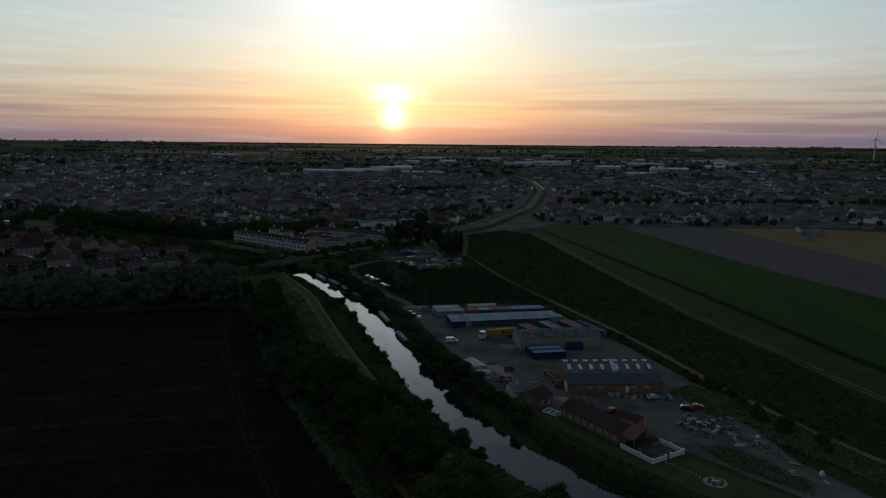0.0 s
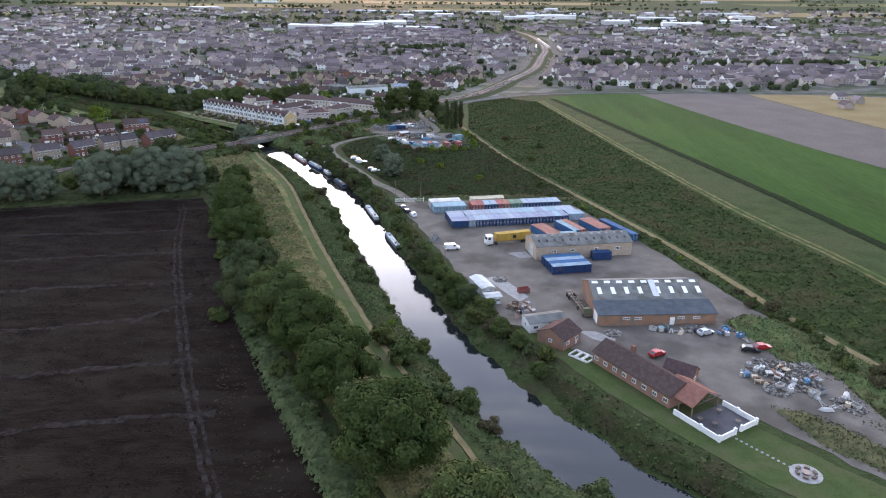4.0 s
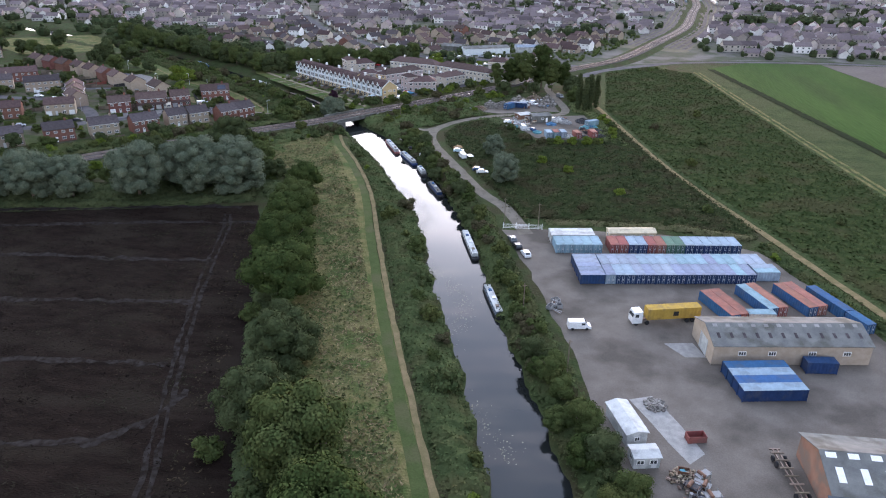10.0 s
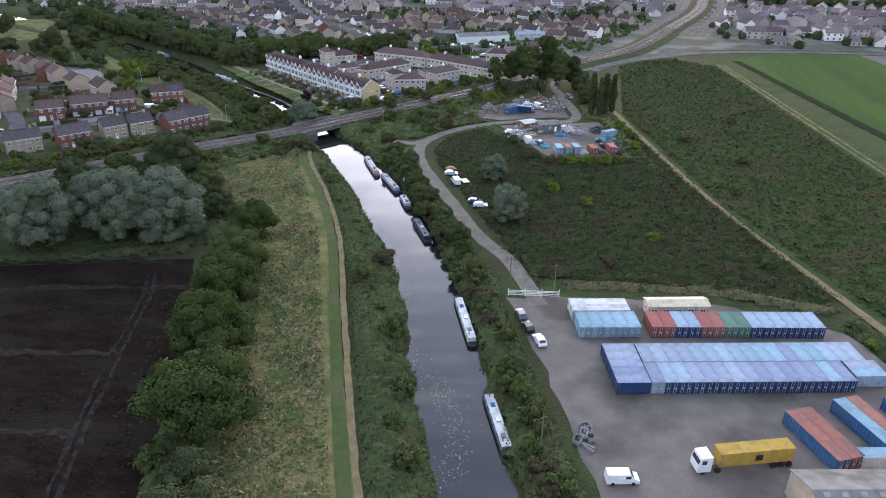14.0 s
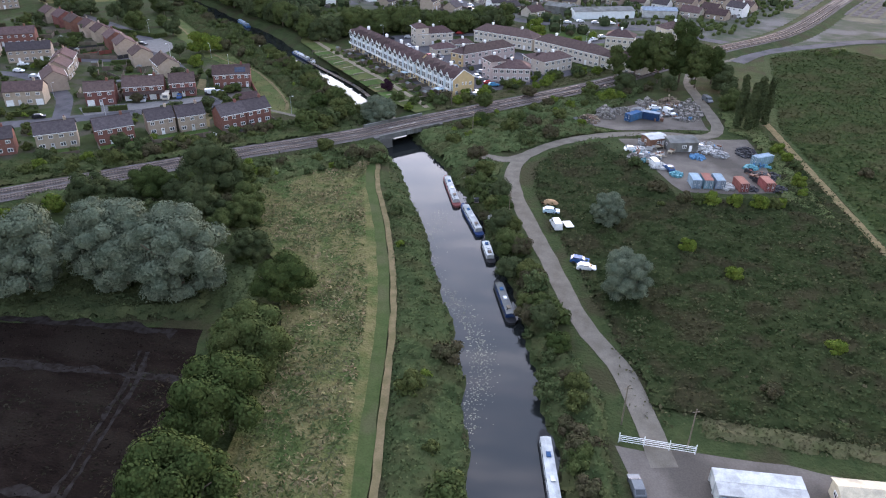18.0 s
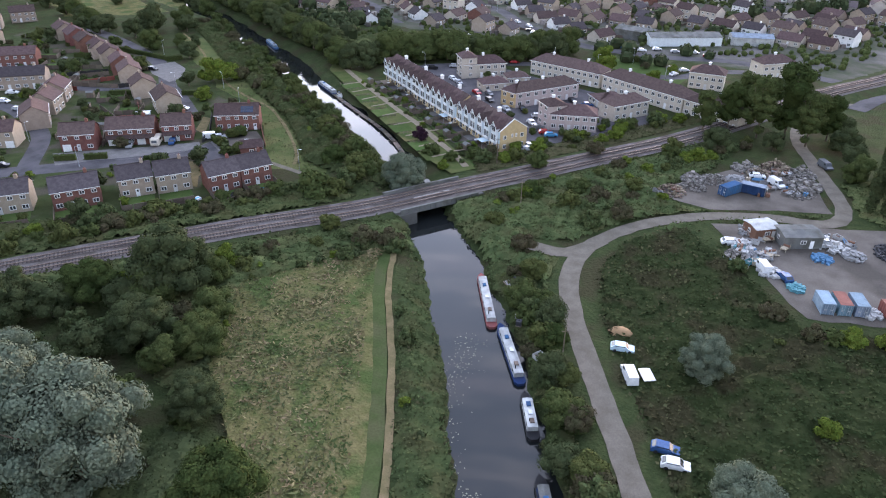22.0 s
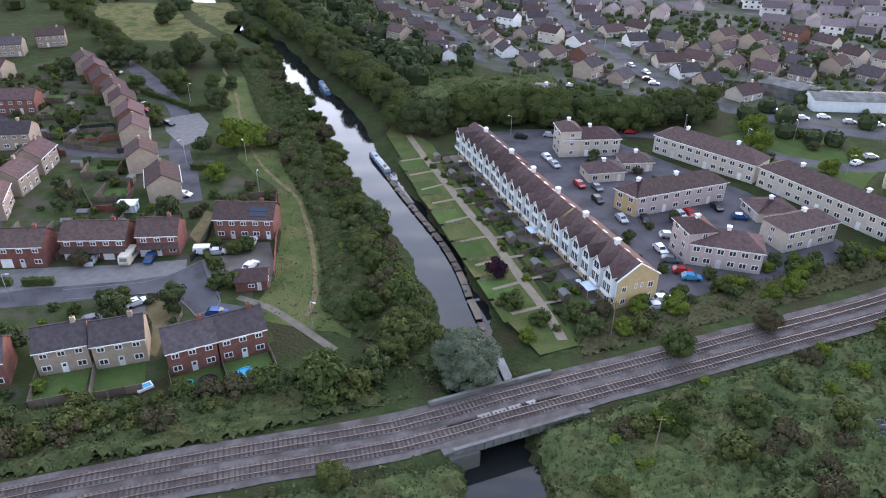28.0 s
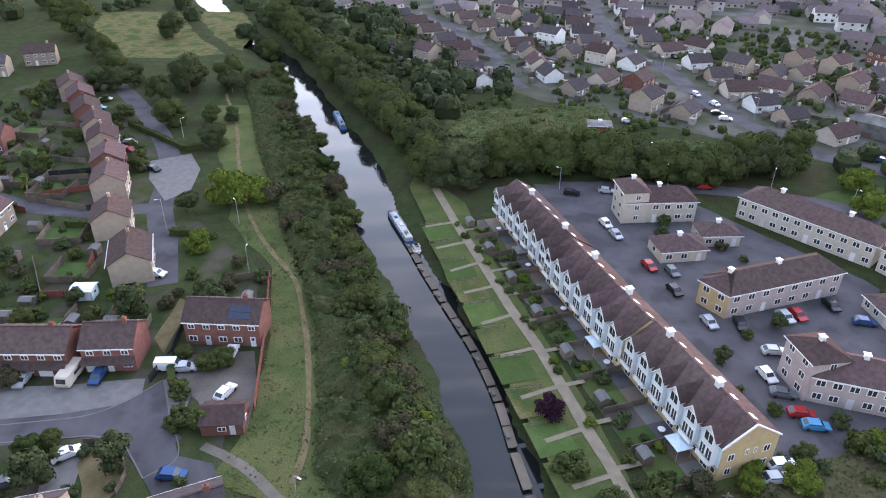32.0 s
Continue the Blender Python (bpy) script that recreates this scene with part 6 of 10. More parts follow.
along = Vector((-math.cos(radians(TER_A)), -math.sin(radians(TER_A))))
for i in range(20):
    block = 0 if i < 6 else 1 if i < 13 else 2
    back = (0.0, -0.9, -0.2)[block]
    p = TS + along * (UNIT * (i + 0.5)) + Vector((math.sin(radians(TER_A)), -math.cos(radians(TER_A)))) * back * -1
    put("terrace_unit", pose(p.x, p.y, (0.02, 0.35, 0.1)[block], 0, 0, TER_A), terrace_unit)
for i, off in ((2, 0.35), (5, 0.35), (8, 0.7), (11, 0.7), (14, 0.4), (18, 0.4)):
    p = TS + along * (UNIT * i) + Vector((-math.sin(radians(TER_A)), math.cos(radians(TER_A)))) * 4.65
    c = thing("roof_vent", "white louvred ventilator on the terrace ridge", "roof vent", "terrace ventilators")
    c.matrix_world = pose(p.x, p.y, 9.5 + off * 0.6, 0, 0, TER_A)
    part("box", Mesh().box(-0.45, 0.45, -0.45, 0.45, -0.4, 0.9), WHITE, c)
    part("cap", Mesh().hip(-0.65, 0.65, -0.65, 0.65, 0.9, 0.45, 0.65), WHITE, c)
# yellow gable end with its windows
gable = thing("gable_wall", "yellow rendered end wall of the terrace", "wall")
gable.matrix_world = pose(TS.x, TS.y, 0.02, 0, 0, TER_A)
part("face", Mesh().add([(0.03, 0, 0), (0.03, 9.3, 0), (0.03, 9.3, 6.4), (0.03, 4.65, 9.35), (0.03, 0, 6.4), (0.1, 0, 0), (0.1, 9.3, 0), (0.1, 9.3, 6.4), (0.1, 4.65, 9.35), (0.1, 0, 6.4)], [(9, 8, 7, 6, 5)[::-1], (0, 5, 9, 4)[::-1], (4, 9, 8, 3)[::-1], (3, 8, 7, 2)[::-1], (2, 7, 6, 1)[::-1]]), RENDER_YELLOW, gable)
for y, z, w, h in ((1.6, 4.3, 1.1, 1.3), (4.2, 4.6, 0.6, 1.1), (5.6, 4.6, 0.6, 1.1), (7.6, 4.4, 1.2, 1.3), (7.6, 1.6, 1.2, 1.3), (1.6, 1.6, 1.1, 1.3)):
    window(gable, 0.1, y, z, w, h, 90, 2)
for s in (-1, 1):
    part("verge", Mesh().add([(0.0, 4.65 + s * 4.95, 6.2), (0.25, 4.65 + s * 4.95, 6.2), (0.25, 4.65, 9.5), (0, 4.65, 9.5), (0.0, 4.65 + s * 4.95, 6.45), (0.25, 4.65 + s * 4.95, 6.45), (0.25, 4.65, 9.75), (0, 4.65, 9.75)], [(0, 1, 2, 3), (4, 7, 6, 5), (1, 5, 6, 2), (0, 3, 7, 4)]), WHITE, gable, "white verge board")


def range_block(name, label, p0, p1, depth, h, rise, wall, roof, wins, rows=2, hip=True, tag=""):
    """A long range of flats or houses by the ends of the wall facing the camera."""
    dx_, dy_ = p1[0] - p0[0], p1[1] - p0[1]
    w, a = math.hypot(dx_, dy_), math.atan2(dy_, dx_)
    ob = thing("apartment_block", label, "building", "blocks behind the terrace")
    ob.matrix_world = pose((p0[0] + p1[0]) / 2 - math.sin(a) * depth / 2, (p0[1] + p1[1]) / 2 + math.cos(a) * depth / 2, 0.02, 0, 0, math.degrees(a))
    if hip:
        part("wall", Mesh().box(-w / 2, w / 2, -depth / 2, depth / 2, 0, h), wall, ob)
        rf = part("roof", Mesh().hip(-w / 2 - 0.4, w / 2 + 0.4, -depth / 2 - 0.4, depth / 2 + 0.4, h, rise), roof, ob, "brown tiled hipped roof")
    else:
        part("wall", Mesh().house_body(-w / 2, w / 2, -depth / 2, depth / 2, h, rise), wall, ob)
        rf = part("roof", Mesh().gable(-w / 2 - 0.3, w / 2 + 0.3, -depth / 2 - 0.4, depth / 2 + 0.4, h - 0.12, rise + 0.14), roof, ob, "brown tiled pitched roof")
    part("fascia", Mesh().box(-w / 2 - 0.42, w / 2 + 0.42, -depth / 2 - 0.45, -depth / 2 - 0.38, h - 0.2, h), WHITE, rf, "white fascia")
    for lev in range(rows):
        for i in range(wins):
            x = (i + 0.5) / wins * w - w / 2
            if lev == 0 and i % 4 == 2:
                part("door", Mesh().box(x - 0.5, x + 0.5, -depth / 2 - 0.06, -depth / 2 + 0.02, 0.02, 2.05), DOORWHITE, ob, "entrance door")
            else:
                window(ob, x, -depth / 2, 1.45 + 2.6 * lev, 1.5, 1.3, 0, 2, fine=False)
        for s in (-1, 1):
            window(ob, s * w / 2, 0.4, 1.45 + 2.6 * lev, 1.2, 1.2, 90 * s, 2, fine=False)
    for i in range(max(1, int(w // 14))):
        x = (i + 0.5) / max(1, int(w // 14)) * w - w / 2
        v = part("ventilator", Mesh().box(x - 0.4, x + 0.4, -0.4, 0.4, h + rise - 0.35, h + rise + 0.7), WHITE, rf, "white roof ventilator")
        part("ventilator_cap", Mesh().hip(x - 0.6, x + 0.6, -0.6, 0.6, h + rise + 0.7, 0.35, 0.6), WHITE, v)
    return ob


range_block("n", "long cream two-storey range with brown hipped roof", (-107, 466.5), (-77.5, 457.8), 8.5, 5.4, 2.8, RENDER_CREAM, TILE_BROWN, 12)
range_block("n", "long cream two-storey range beside the lawn", (-76.4, 457.4), (-45.5, 440), 8.5, 5.4, 2.8, RENDER_CREAM, TILE_BROWN, 13)
range_block("n", "cream two-storey range beside the railway", (-45, 439.8), (-27, 429.5), 8.5, 5.4, 2.8, RENDER_CREAM, TILE_BROWN, 7)
range_block("n", "cream three-storey corner block with square tower", (-133.6, 453.5), (-129.0, 447.6), 6.0, 8.0, 2.0, RENDER_CREAM, TILE_BROWN, 2, 3)
range_block("n", "cream two-storey wing with brown hipped roof", (-128.4, 448.4), (-114.8, 458.4), 7.5, 5.3, 2.6, RENDER_CREAM, TILE_BROWN, 6)
range_block("n", "pinkish cream two-storey block over garages", (-98.8, 422), (-82, 443), 7.5, 5.3, 2.6, RENDER_PINK, TILE_BROWN, 8)
range_block("n", "yellow end block with brown hipped roof", (-105, 424.4), (-98.9, 421.8), 8.0, 5.3, 2.3, RENDER_YELLOW, TILE_BROWN, 2)
range_block("n", "pink three-storey corner block with cream tower", (-87.6, 411.0), (-82.8, 405.6), 6.5, 7.6, 1.8, RENDER_PINK, TILE_BROWN, 2, 3)
range_block("n", "pink and yellow two-storey block", (-82.2, 406.0), (-68.0, 409.6), 8.0, 5.2, 2.6, RENDER_PINK, TILE_BROWN, 6)
range_block("n", "cream two-storey block with brown hipped roof", (-65, 422), (-55.7, 434), 7.5, 5.2, 2.4, RENDER_CREAM, TILE_BROWN, 5)
range_block("n", "row of garages with brown roof", (-77.5, 441), (-72.5, 434.5), 10.0, 2.6, 1.8, RENDER_CREAM, TILE_BROWN, 3, 1)
range_block("n", "small cream garage block", (-115.4, 435), (-107.7, 441.7), 7.0, 2.8, 2.0, RENDER_CREAM, TILE_BROWN, 3, 1)
range_block("n", "small cream garage block", (-110, 447), (-103, 452), 6.5, 2.8, 1.8, RENDER_CREAM, TILE_BROWN, 3, 1)
range_block("n", "low red brick substation", (-156, 492), (-150, 495), 5.0, 5.2, 0.3, BRICK_RED, SLATE, 2, 1)

# ---- the town beyond ----
ribbon("main_street", [(-260, 735), (-224, 668), (-189, 607), (-161, 583), (-135, 550), (-116, 533), (-92, 519), (-60, 516), (-30, 520), (20, 500)], 7.0, 0.1, ASPHALT, "grey main street through the town", "road", rough=0.05)
ribbon("side_street", [(-300, 612), (-268, 592), (-232, 566), (-210, 541), (-196, 528)], 5.5, 0.1, ASPHALT, "asphalt side street between bungalows", "road", rough=0.05)
rt = np.random.default_rng(11)
HOMES = []


def free(x, y, r):
    return all((x - a) ** 2 + (y - b) ** 2 > r * r for a, b in HOMES[-400:])


STREETS = [spline(s, 8.0) for s in ([(-260, 735), (-224, 668), (-189, 607), (-161, 583), (-135, 550), (-116, 533), (-92, 519)], [(-300, 612), (-268, 592), (-232, 566), (-210, 541), (-196, 528)])]
for s, line in enumerate(STREETS):
    for i in range(1, len(line) - 1):
        d = line[i + 1] - line[i - 1]
        d /= np.linalg.norm(d)
        for side in (-1, 1):
            x, y = line[i][0] + d[1] * side * 14, line[i][1] - d[0] * side * 14
            if free(x, y, 10.5) and (s or x < -185 or side < 0):
                HOMES.append((x, y))
                bungalow(x, y, math.degrees(math.atan2(d[1], d[0])) + (90 if i % 2 else 0), i + s)
keep_out = [(river_line, 22), (rail_line, 20), (np.array(spline([(10, 470), (22, 492), (82, 537), (162, 553), (261, 551), (420, 522)], 8.0)), 12)] + [(q, 11) for q in STREETS]


def town_ok(x, y):
    X, Y = np.array([x]), np.array([y])
    return all(line_distance(X, Y, ln)[0][0] > w for ln, w in keep_out)


# nearer town: bungalows and houses in gently bent rows
for i in range(34):
    for j in range(8):
        x0, y0 = -300 + i * 13.5, 530 + j * 17 + (10 if (j // 2) % 2 else 0)
        a = radians(-22 + 14 * math.sin(i * 0.12 + j * 0.3))
        x, y = x0 + 6 * math.sin(j * 0.9), y0 + (x0 + 100) * math.tan(a) * 0.25
        if y < 500 or y > 640 or x < -262 or (x > -40 and y < 560) or x > 40 or (-112 < x < -20 and y < 572):
            continue
        if rt.uniform() < 0.86 and free(x, y, 10.5) and town_ok(x, y):
            HOMES.append((x, y))
            if rt.uniform() < 0.6:
                bungalow(x, y, math.degrees(a) + (90 if rt.uniform() < 0.5 else 0), int(rt.integers(6)), "town bungalows")
            else:
                estate_house(x, y, math.degrees(a) + (90 if rt.uniform() < 0.4 else 0), 9.6, (1, 3, 4, 1, 3, 0, 5)[int(rt.integers(7))], group="town houses", simple=True)


# ---- the container yard ----
def container_proto(length, col, roof_col, label):
    ob = thing("shipping_container", label, "container", "yard containers")
    w, h, l = 2.44, 2.59, length
    b, n = Mesh(), int(l / 0.36)
    ring = [(w / 2 - (0.005 if (i // 2) % 2 else 0.06), -l / 2 + 0.1 + i * (l - 0.2) / (2 * n)) for i in range(2 * n + 1)]
    ring += [(-x, y) for x, y in ring[::-1]]
    k = len(ring)
    b.v = [(x, y, 0.12) for x, y in ring] + [(x, y, h - 0.06) for x, y in ring]
    b.f = [(i, (i + 1) % k, k + (i + 1) % k, k + i) for i in range(k)]
    for x in (-w / 2 + 0.06, w / 2 - 0.06):
        for y in (-l / 2 + 0.06, l / 2 - 0.06):
            b.box(x - 0.07, x + 0.07, y - 0.07, y + 0.07, 0, h - 0.06)
    part("body", b, BOX[col], ob, "corrugated steel sides")
    part("roof", Mesh().box(-w / 2, w / 2, -l / 2, l / 2, h - 0.06, h), BOX[roof_col], ob, "faded flat roof panel")
    for s in (-1, 1):
        d = part("door", Mesh().box(min(s * 0.03, s * 1.1), max(s * 0.03, s * 1.1), -l / 2 - 0.03, -l / 2 + 0.05, 0.16, h - 0.14), BOX[col], ob, "container door")
        part("locking_bar", Mesh().rod((s * 0.35, -l / 2 - 0.06, 0.2), (s * 0.35, -l / 2 - 0.06, h - 0.2), 0.035).rod((s * 0.8, -l / 2 - 0.06, 0.2), (s * 0.8, -l / 2 - 0.06, h - 0.2), 0.035).box(s * 0.6 - 0.17, s * 0.6 + 0.17, -l / 2 - 0.07, -l / 2 - 0.03, 1.1, 1.4), STEEL, d, "galvanised locking bars and plate")
    return ob


def container(x, y, ang, length=6.06, col="navy", roof_col=None, z=0.06):
    rc = roof_col or col
    return put(("box", length, col, rc), pose(x, y, z, 0, 0, ang), lambda: container_proto(length, col, rc, f"{col if col not in ('sky', 'steel') else 'pale blue'} corrugated shipping container on gravel"))


def along_row(x, y, ang, dx_, dy_):
    a = radians(ang)
    return x + dx_ * math.cos(a) - dy_ * math.sin(a), y + dx_ * math.sin(a) + dy_ * math.cos(a)


# long double row: doors to the south, a column laid sideways at its west end
RA = 10.9
for i, rc in enumerate(("lilac", "lilac", "lilac", "grey", "grey")):
    x, y = along_row(6.8, 195.4, RA, 3.05, 1.25 + i * 2.46)
    container(x, y, RA + 90, 6.06, "navy", rc)
ROOFS = ("lilac", "steel", "steel", "grey", "lilac", "grey", "grey", "lilac", "lilac", "lilac", "lilac", "lilac", "lilac", "sky", "lilac")
for i, rc in enumerate(ROOFS):
    x, y = along_row(6.8, 195.4, RA, 6.25 + 1.23 + i * 2.48, 3.05)
    container(x, y, RA, 6.06, "steel" if i == 0 else "navy", rc)
for i, rc in enumerate(("grey", "grey", "grey", "grey", "steel", "steel", "steel", "steel", "sky", "sky", "sky", "lilac", "sky", "sky", "steel", "grey", "grey")):
    x, y = along_row(6.8, 195.4, RA, 6.35 + 1.23 + i * 2.48, 9.25)
    container(x, y, RA + 180, 6.06, "blue", rc)
for i in range(2):
    x, y = along_row(6.8, 195.4, RA, 43.8 + 3.1, 2.6 + i * 2.46)
    container(x, y, RA + 90, 6.06, "steel", "sky" if i == 0 else "grey")
# back rows
for i in range(5):
    x, y = along_row(0.4, 212.5, 10.8, 1.3 + i * 2.5, 3.05)
    container(x, y, 10.8, 6.06, "sky", "sky")
for i, c in enumerate(("red", "red", "navy", "navy", "red", "rust", "green", "green", "navy", "navy", "navy", "navy", "navy", "navy")):
    x, y = along_row(14.8, 215.3, 9.8, 1.25 + i * 2.52, 3.05)
    container(x, y, 9.8, 6.06, c, {"navy": "steel", "red": "red", "rust": "rust", "green": "green"}[c])
for i in range(2):
    x, y = along_row(-1.2, 218.6, 10.8, 6.3, 1.4 + 2.5 * i)
    container(x, y, 100.8, 12.19, "white", "white")
# four pairs lying north to south
for sx, sy, cols, ln in ((34.2, 192.6, (("blue", "rust"), ("red", "rust")), 12.19), (43.2, 197.3, (("blue", "sky"), ("red", "rust")), 12.19), (52.2, 199.6, (("blue", "rust"), ("rust", "rust")), 12.19), (59.6, 199.6, (("blue", "blue"),), 12.19)):
    for i, (c, rc) in enumerate(cols):
        x, y = along_row(sx, sy, -66, ln / 2, 1.25 + i * 2.5)
        container(x, y, -66 + 90, ln, c, rc)
x, y = along_row(59.6, 199.6, -66, 12.4 + 3.1, 1.25)
container(x, y, 24, 6.06, "blue", "blue")
container(46, 184.6, 100, 6.06, "white", "sky")
# navy block in front of the brick store
for i in range(4):
    x, y = along_row(35.8, 152.9, 12, 6.2, 1.25 + i * 2.46)
    container(x, y, 102, 12.19, "navy", "blue" if i % 2 else "steel")
container(53.1, 166.5, 98, 6.06, "navy", "navy")


def pitched_store(name, label, p0, p1, depth, h, rise, wall, roof, door_side=None):
    dx_, dy_ = p1[0] - p0[0], p1[1] - p0[1]
    w, a = math.hypot(dx_, dy_), math.atan2(dy_, dx_)
    ob = thing(name, label, "building")
    ob.matrix_world = pose((p0[0] + p1[0]) / 2 - math.sin(a) * depth / 2, (p0[1] + p1[1]) / 2 + math.cos(a) * depth / 2, 0.06, 0, 0, math.degrees(a))
    part("wall", Mesh().house_body(-w / 2, w / 2, -depth / 2, depth / 2, h, rise), wall, ob)
    rf = part("roof", Mesh().gable(-w / 2 - 0.2, w / 2 + 0.2, -depth / 2 - 0.3, depth / 2 + 0.3, h - 0.1, rise + 0.12, 0.1), roof, ob, "weathered sheet roof")
    return ob, rf, w


# long brick store
st, rf, w = pitched_store("warehouse", "long buff brick store with grey sheet roof", (32.4, 164.9), (63.7, 170.5), 11.3, 4.4, 1.9, BRICK_BUFF, SLATE)
for i in range(12):
    x = -w / 2 + 1.6 + i * (w - 3.2) / 11
    part("rooflight", Mesh().add([(x - 0.45, -1.1, 4.4 + 1.9 * 0.80 + 0.17), (x + 0.45, -1.1, 4.4 + 1.9 * 0.80 + 0.17), (x + 0.45, -0.35, 4.4 + 1.9 * 0.93 + 0.18), (x - 0.45, -0.35, 4.4 + 1.9 * 0.93 + 0.18)], [(0, 1, 2, 3)]), CONCRETE, rf, "pale translucent roof sheet")
    part("dark_sheet", Mesh().add([(x - 0.3, -3.9, 4.4 + 1.9 * 0.31 + 0.17), (x + 0.3, -3.9, 4.4 + 1.9 * 0.31 + 0.17), (x + 0.3, -2.6, 4.4 + 1.9 * 0.54 + 0.18), (x - 0.3, -2.6, 4.4 + 1.9 * 0.54 + 0.18)], [(0, 1, 2, 3)]), TILE_GREY, rf, "patched dark roof sheet")
part("shutter_door", Mesh().box(-w / 2 - 0.08, -w / 2 + 0.02, -2.6, 1.4, 0.02, 3.7), BOX["white"], st, "pale roller shutter door")
for x in (-10, -4, 4, 11):
    window(st, x, -5.65, 2.6, 1.6, 1.0, 0, 3)
sheet("concrete_pad", [(24.1, 171.2), (27.7, 166.6), (32, 167.3), (30, 172.6)], 0.075, CONCRETE, "pale concrete slab before the store", "slab", rough=0.1)

# big brick workshop with a lean-to and rooflights
ws = thing("workshop", "orange brick workshop with dark roof and rooflights", "building")
ws.matrix_world = pose(57.3, 120.4, 0.06, 0, 0, 3.0)
W2 = 30.2
part("front_wall", Mesh().box(-W2 / 2, W2 / 2, 0, 6.2, 0, 3.0), BRICK_ORANGE, ws)
part("main_wall", Mesh().add([(-W2 / 2 + 0.6, 6.2, 0), (W2 / 2 - 0.6, 6.2, 0), (W2 / 2 - 0.6, 20, 0), (-W2 / 2 + 0.6, 20, 0), (-W2 / 2 + 0.6, 6.2, 4.0), (W2 / 2 - 0.6, 6.2, 4.0), (W2 / 2 - 0.6, 20, 4.0), (-W2 / 2 + 0.6, 20, 4.0), (-W2 / 2 + 0.6, 13.5, 6.6), (W2 / 2 - 0.6, 13.5, 6.6)],
                         [(0, 1, 5, 4), (1, 2, 6, 9, 5), (2, 3, 7, 6), (3, 0, 4, 8, 7), (4, 5, 9, 8), (6, 7, 8, 9)]), BRICK_ORANGE, ws)
DARKROOF = material("dark_felt_roof", (0.06, 0.07, 0.08), (0.085, 0.095, 0.105), 0.7, 0.5, 6.0, 0.3, 0.03)
part("lean_to_roof", Mesh().add([(-W2 / 2 - 0.3, -0.4, 2.95), (W2 / 2 + 0.3, -0.4, 2.95), (W2 / 2 + 0.3, 6.4, 4.05), (-W2 / 2 - 0.3, 6.4, 4.05), (-W2 / 2 - 0.3, -0.4, 3.1), (W2 / 2 + 0.3, -0.4, 3.1), (W2 / 2 + 0.3, 6.4, 4.2), (-W2 / 2 - 0.3, 6.4, 4.2)], [(3, 2, 1, 0), (4, 5, 6, 7), (0, 1, 5, 4), (1, 2, 6, 5), (3, 0, 4, 7)]), DARKROOF, ws, "dark felted lean-to roof")
mr = part("main_roof", Mesh().gable(-W2 / 2 + 0.3, W2 / 2 - 0.3, 6.0, 20.9, 3.95, 2.75, 0.12), SLATE, ws, "grey sheeted main roof")


def slope_patch(x, y, wx, ly):
    z = lambda q: 3.95 + 2.75 * (q - 6.0) / 7.45 + 0.15
    return Mesh().add([(x - wx / 2, y, z(y)), (x + wx / 2, y, z(y)), (x + wx / 2, y + ly, z(y + ly)), (x - wx / 2, y + ly, z(y + ly))], [(0, 1, 2, 3)])


for i in range(8):
    part("rooflight", slope_patch(-12.6 + i * 3.6 + (1.2 if i > 3 else 0), 8.4, 1.1, 2.4), WHITE, mr, "white translucent rooflight")
for i in range(9):
    part("rooflight", slope_patch(-13.2 + i * 3.3, 12.2, 1.6, 0.9), WHITE, mr, "white ridge rooflight")
part("metal_sheet", slope_patch(2.0, 7.4, 1.6, 5.9), STEEL, mr, "bright replacement roof sheet")
for x, w_, h_ in ((-14.2, 0, 0),):
    part("shutter_door", Mesh().box(-W2 / 2 - 0.06, -W2 / 2 + 0.02, 1.2, 4.6, 0.02, 2.7), WHITE, ws, "white shutter door")
for x in (-8, -5, 6, 10):
    window(ws, x, 0, 1.9, 1.8, 0.7, 0, 3)
part("door", Mesh().box(3.2, 4.4, -0.05, 0.02, 0.02, 2.1), WHITE, ws, "white side door")

# cabins and caravans


def cabin(name, label, p0, p1, depth, h, rise, wall, roof, wins=3):
    ob, rf, w = pitched_store(name, label, p0, p1, depth, h, rise, wall, roof)
    for i in range(wins):
        window(ob, -w / 2 + (i + 0.5) * w / wins, -depth / 2, h * 0.56, 1.3, 0.9, 0, 2)
    for s in (-1, 1):
        window(ob, s * w / 2, 0, h * 0.56, 1.0, 0.9, 90 * s, 2)
    part("door", Mesh().box(w * 0.18, w * 0.18 + 0.85, -depth / 2 - 0.05, -depth / 2 + 0.02, 0.1, 2.0), DOORWHITE, ob, "plain door")
    return ob


cabin("site_cabin", "white boarded site cabin with grey felt roof", (24.4, 115.2), (33.9, 118.0), 5.0, 2.7, 0.7, WHITE, SLATE)
cabin("static_caravan", "long white static caravan beside the trees", (13.2, 136.6), (10.3, 145.0), 3.6, 2.6, 0.45, BOX["white"], BOX["white"], 4).matrix_world = pose(14.2, 141.3, 0.06, 0, 0, 110)
cabin("small_cabin", "small white cabin with flat roof", (14.8, 131.3), (19.0, 132.3), 3.0, 2.3, 0.2, BOX["white"], BOX["white"], 2)
cabin("static_caravan", "cream static caravan behind the containers", (14.9, 223.4), (27.7, 226.0), 3.6, 2.6, 0.5, BOX["cream"], BOX["cream"], 5)
cabin("brick_shed", "small brick shed with brown tiled roof", (31.2, 106.2), (36.2, 111.6), 7.5, 2.8, 1.9, BRICK_ORANGE, TILE_BROWN, 2)

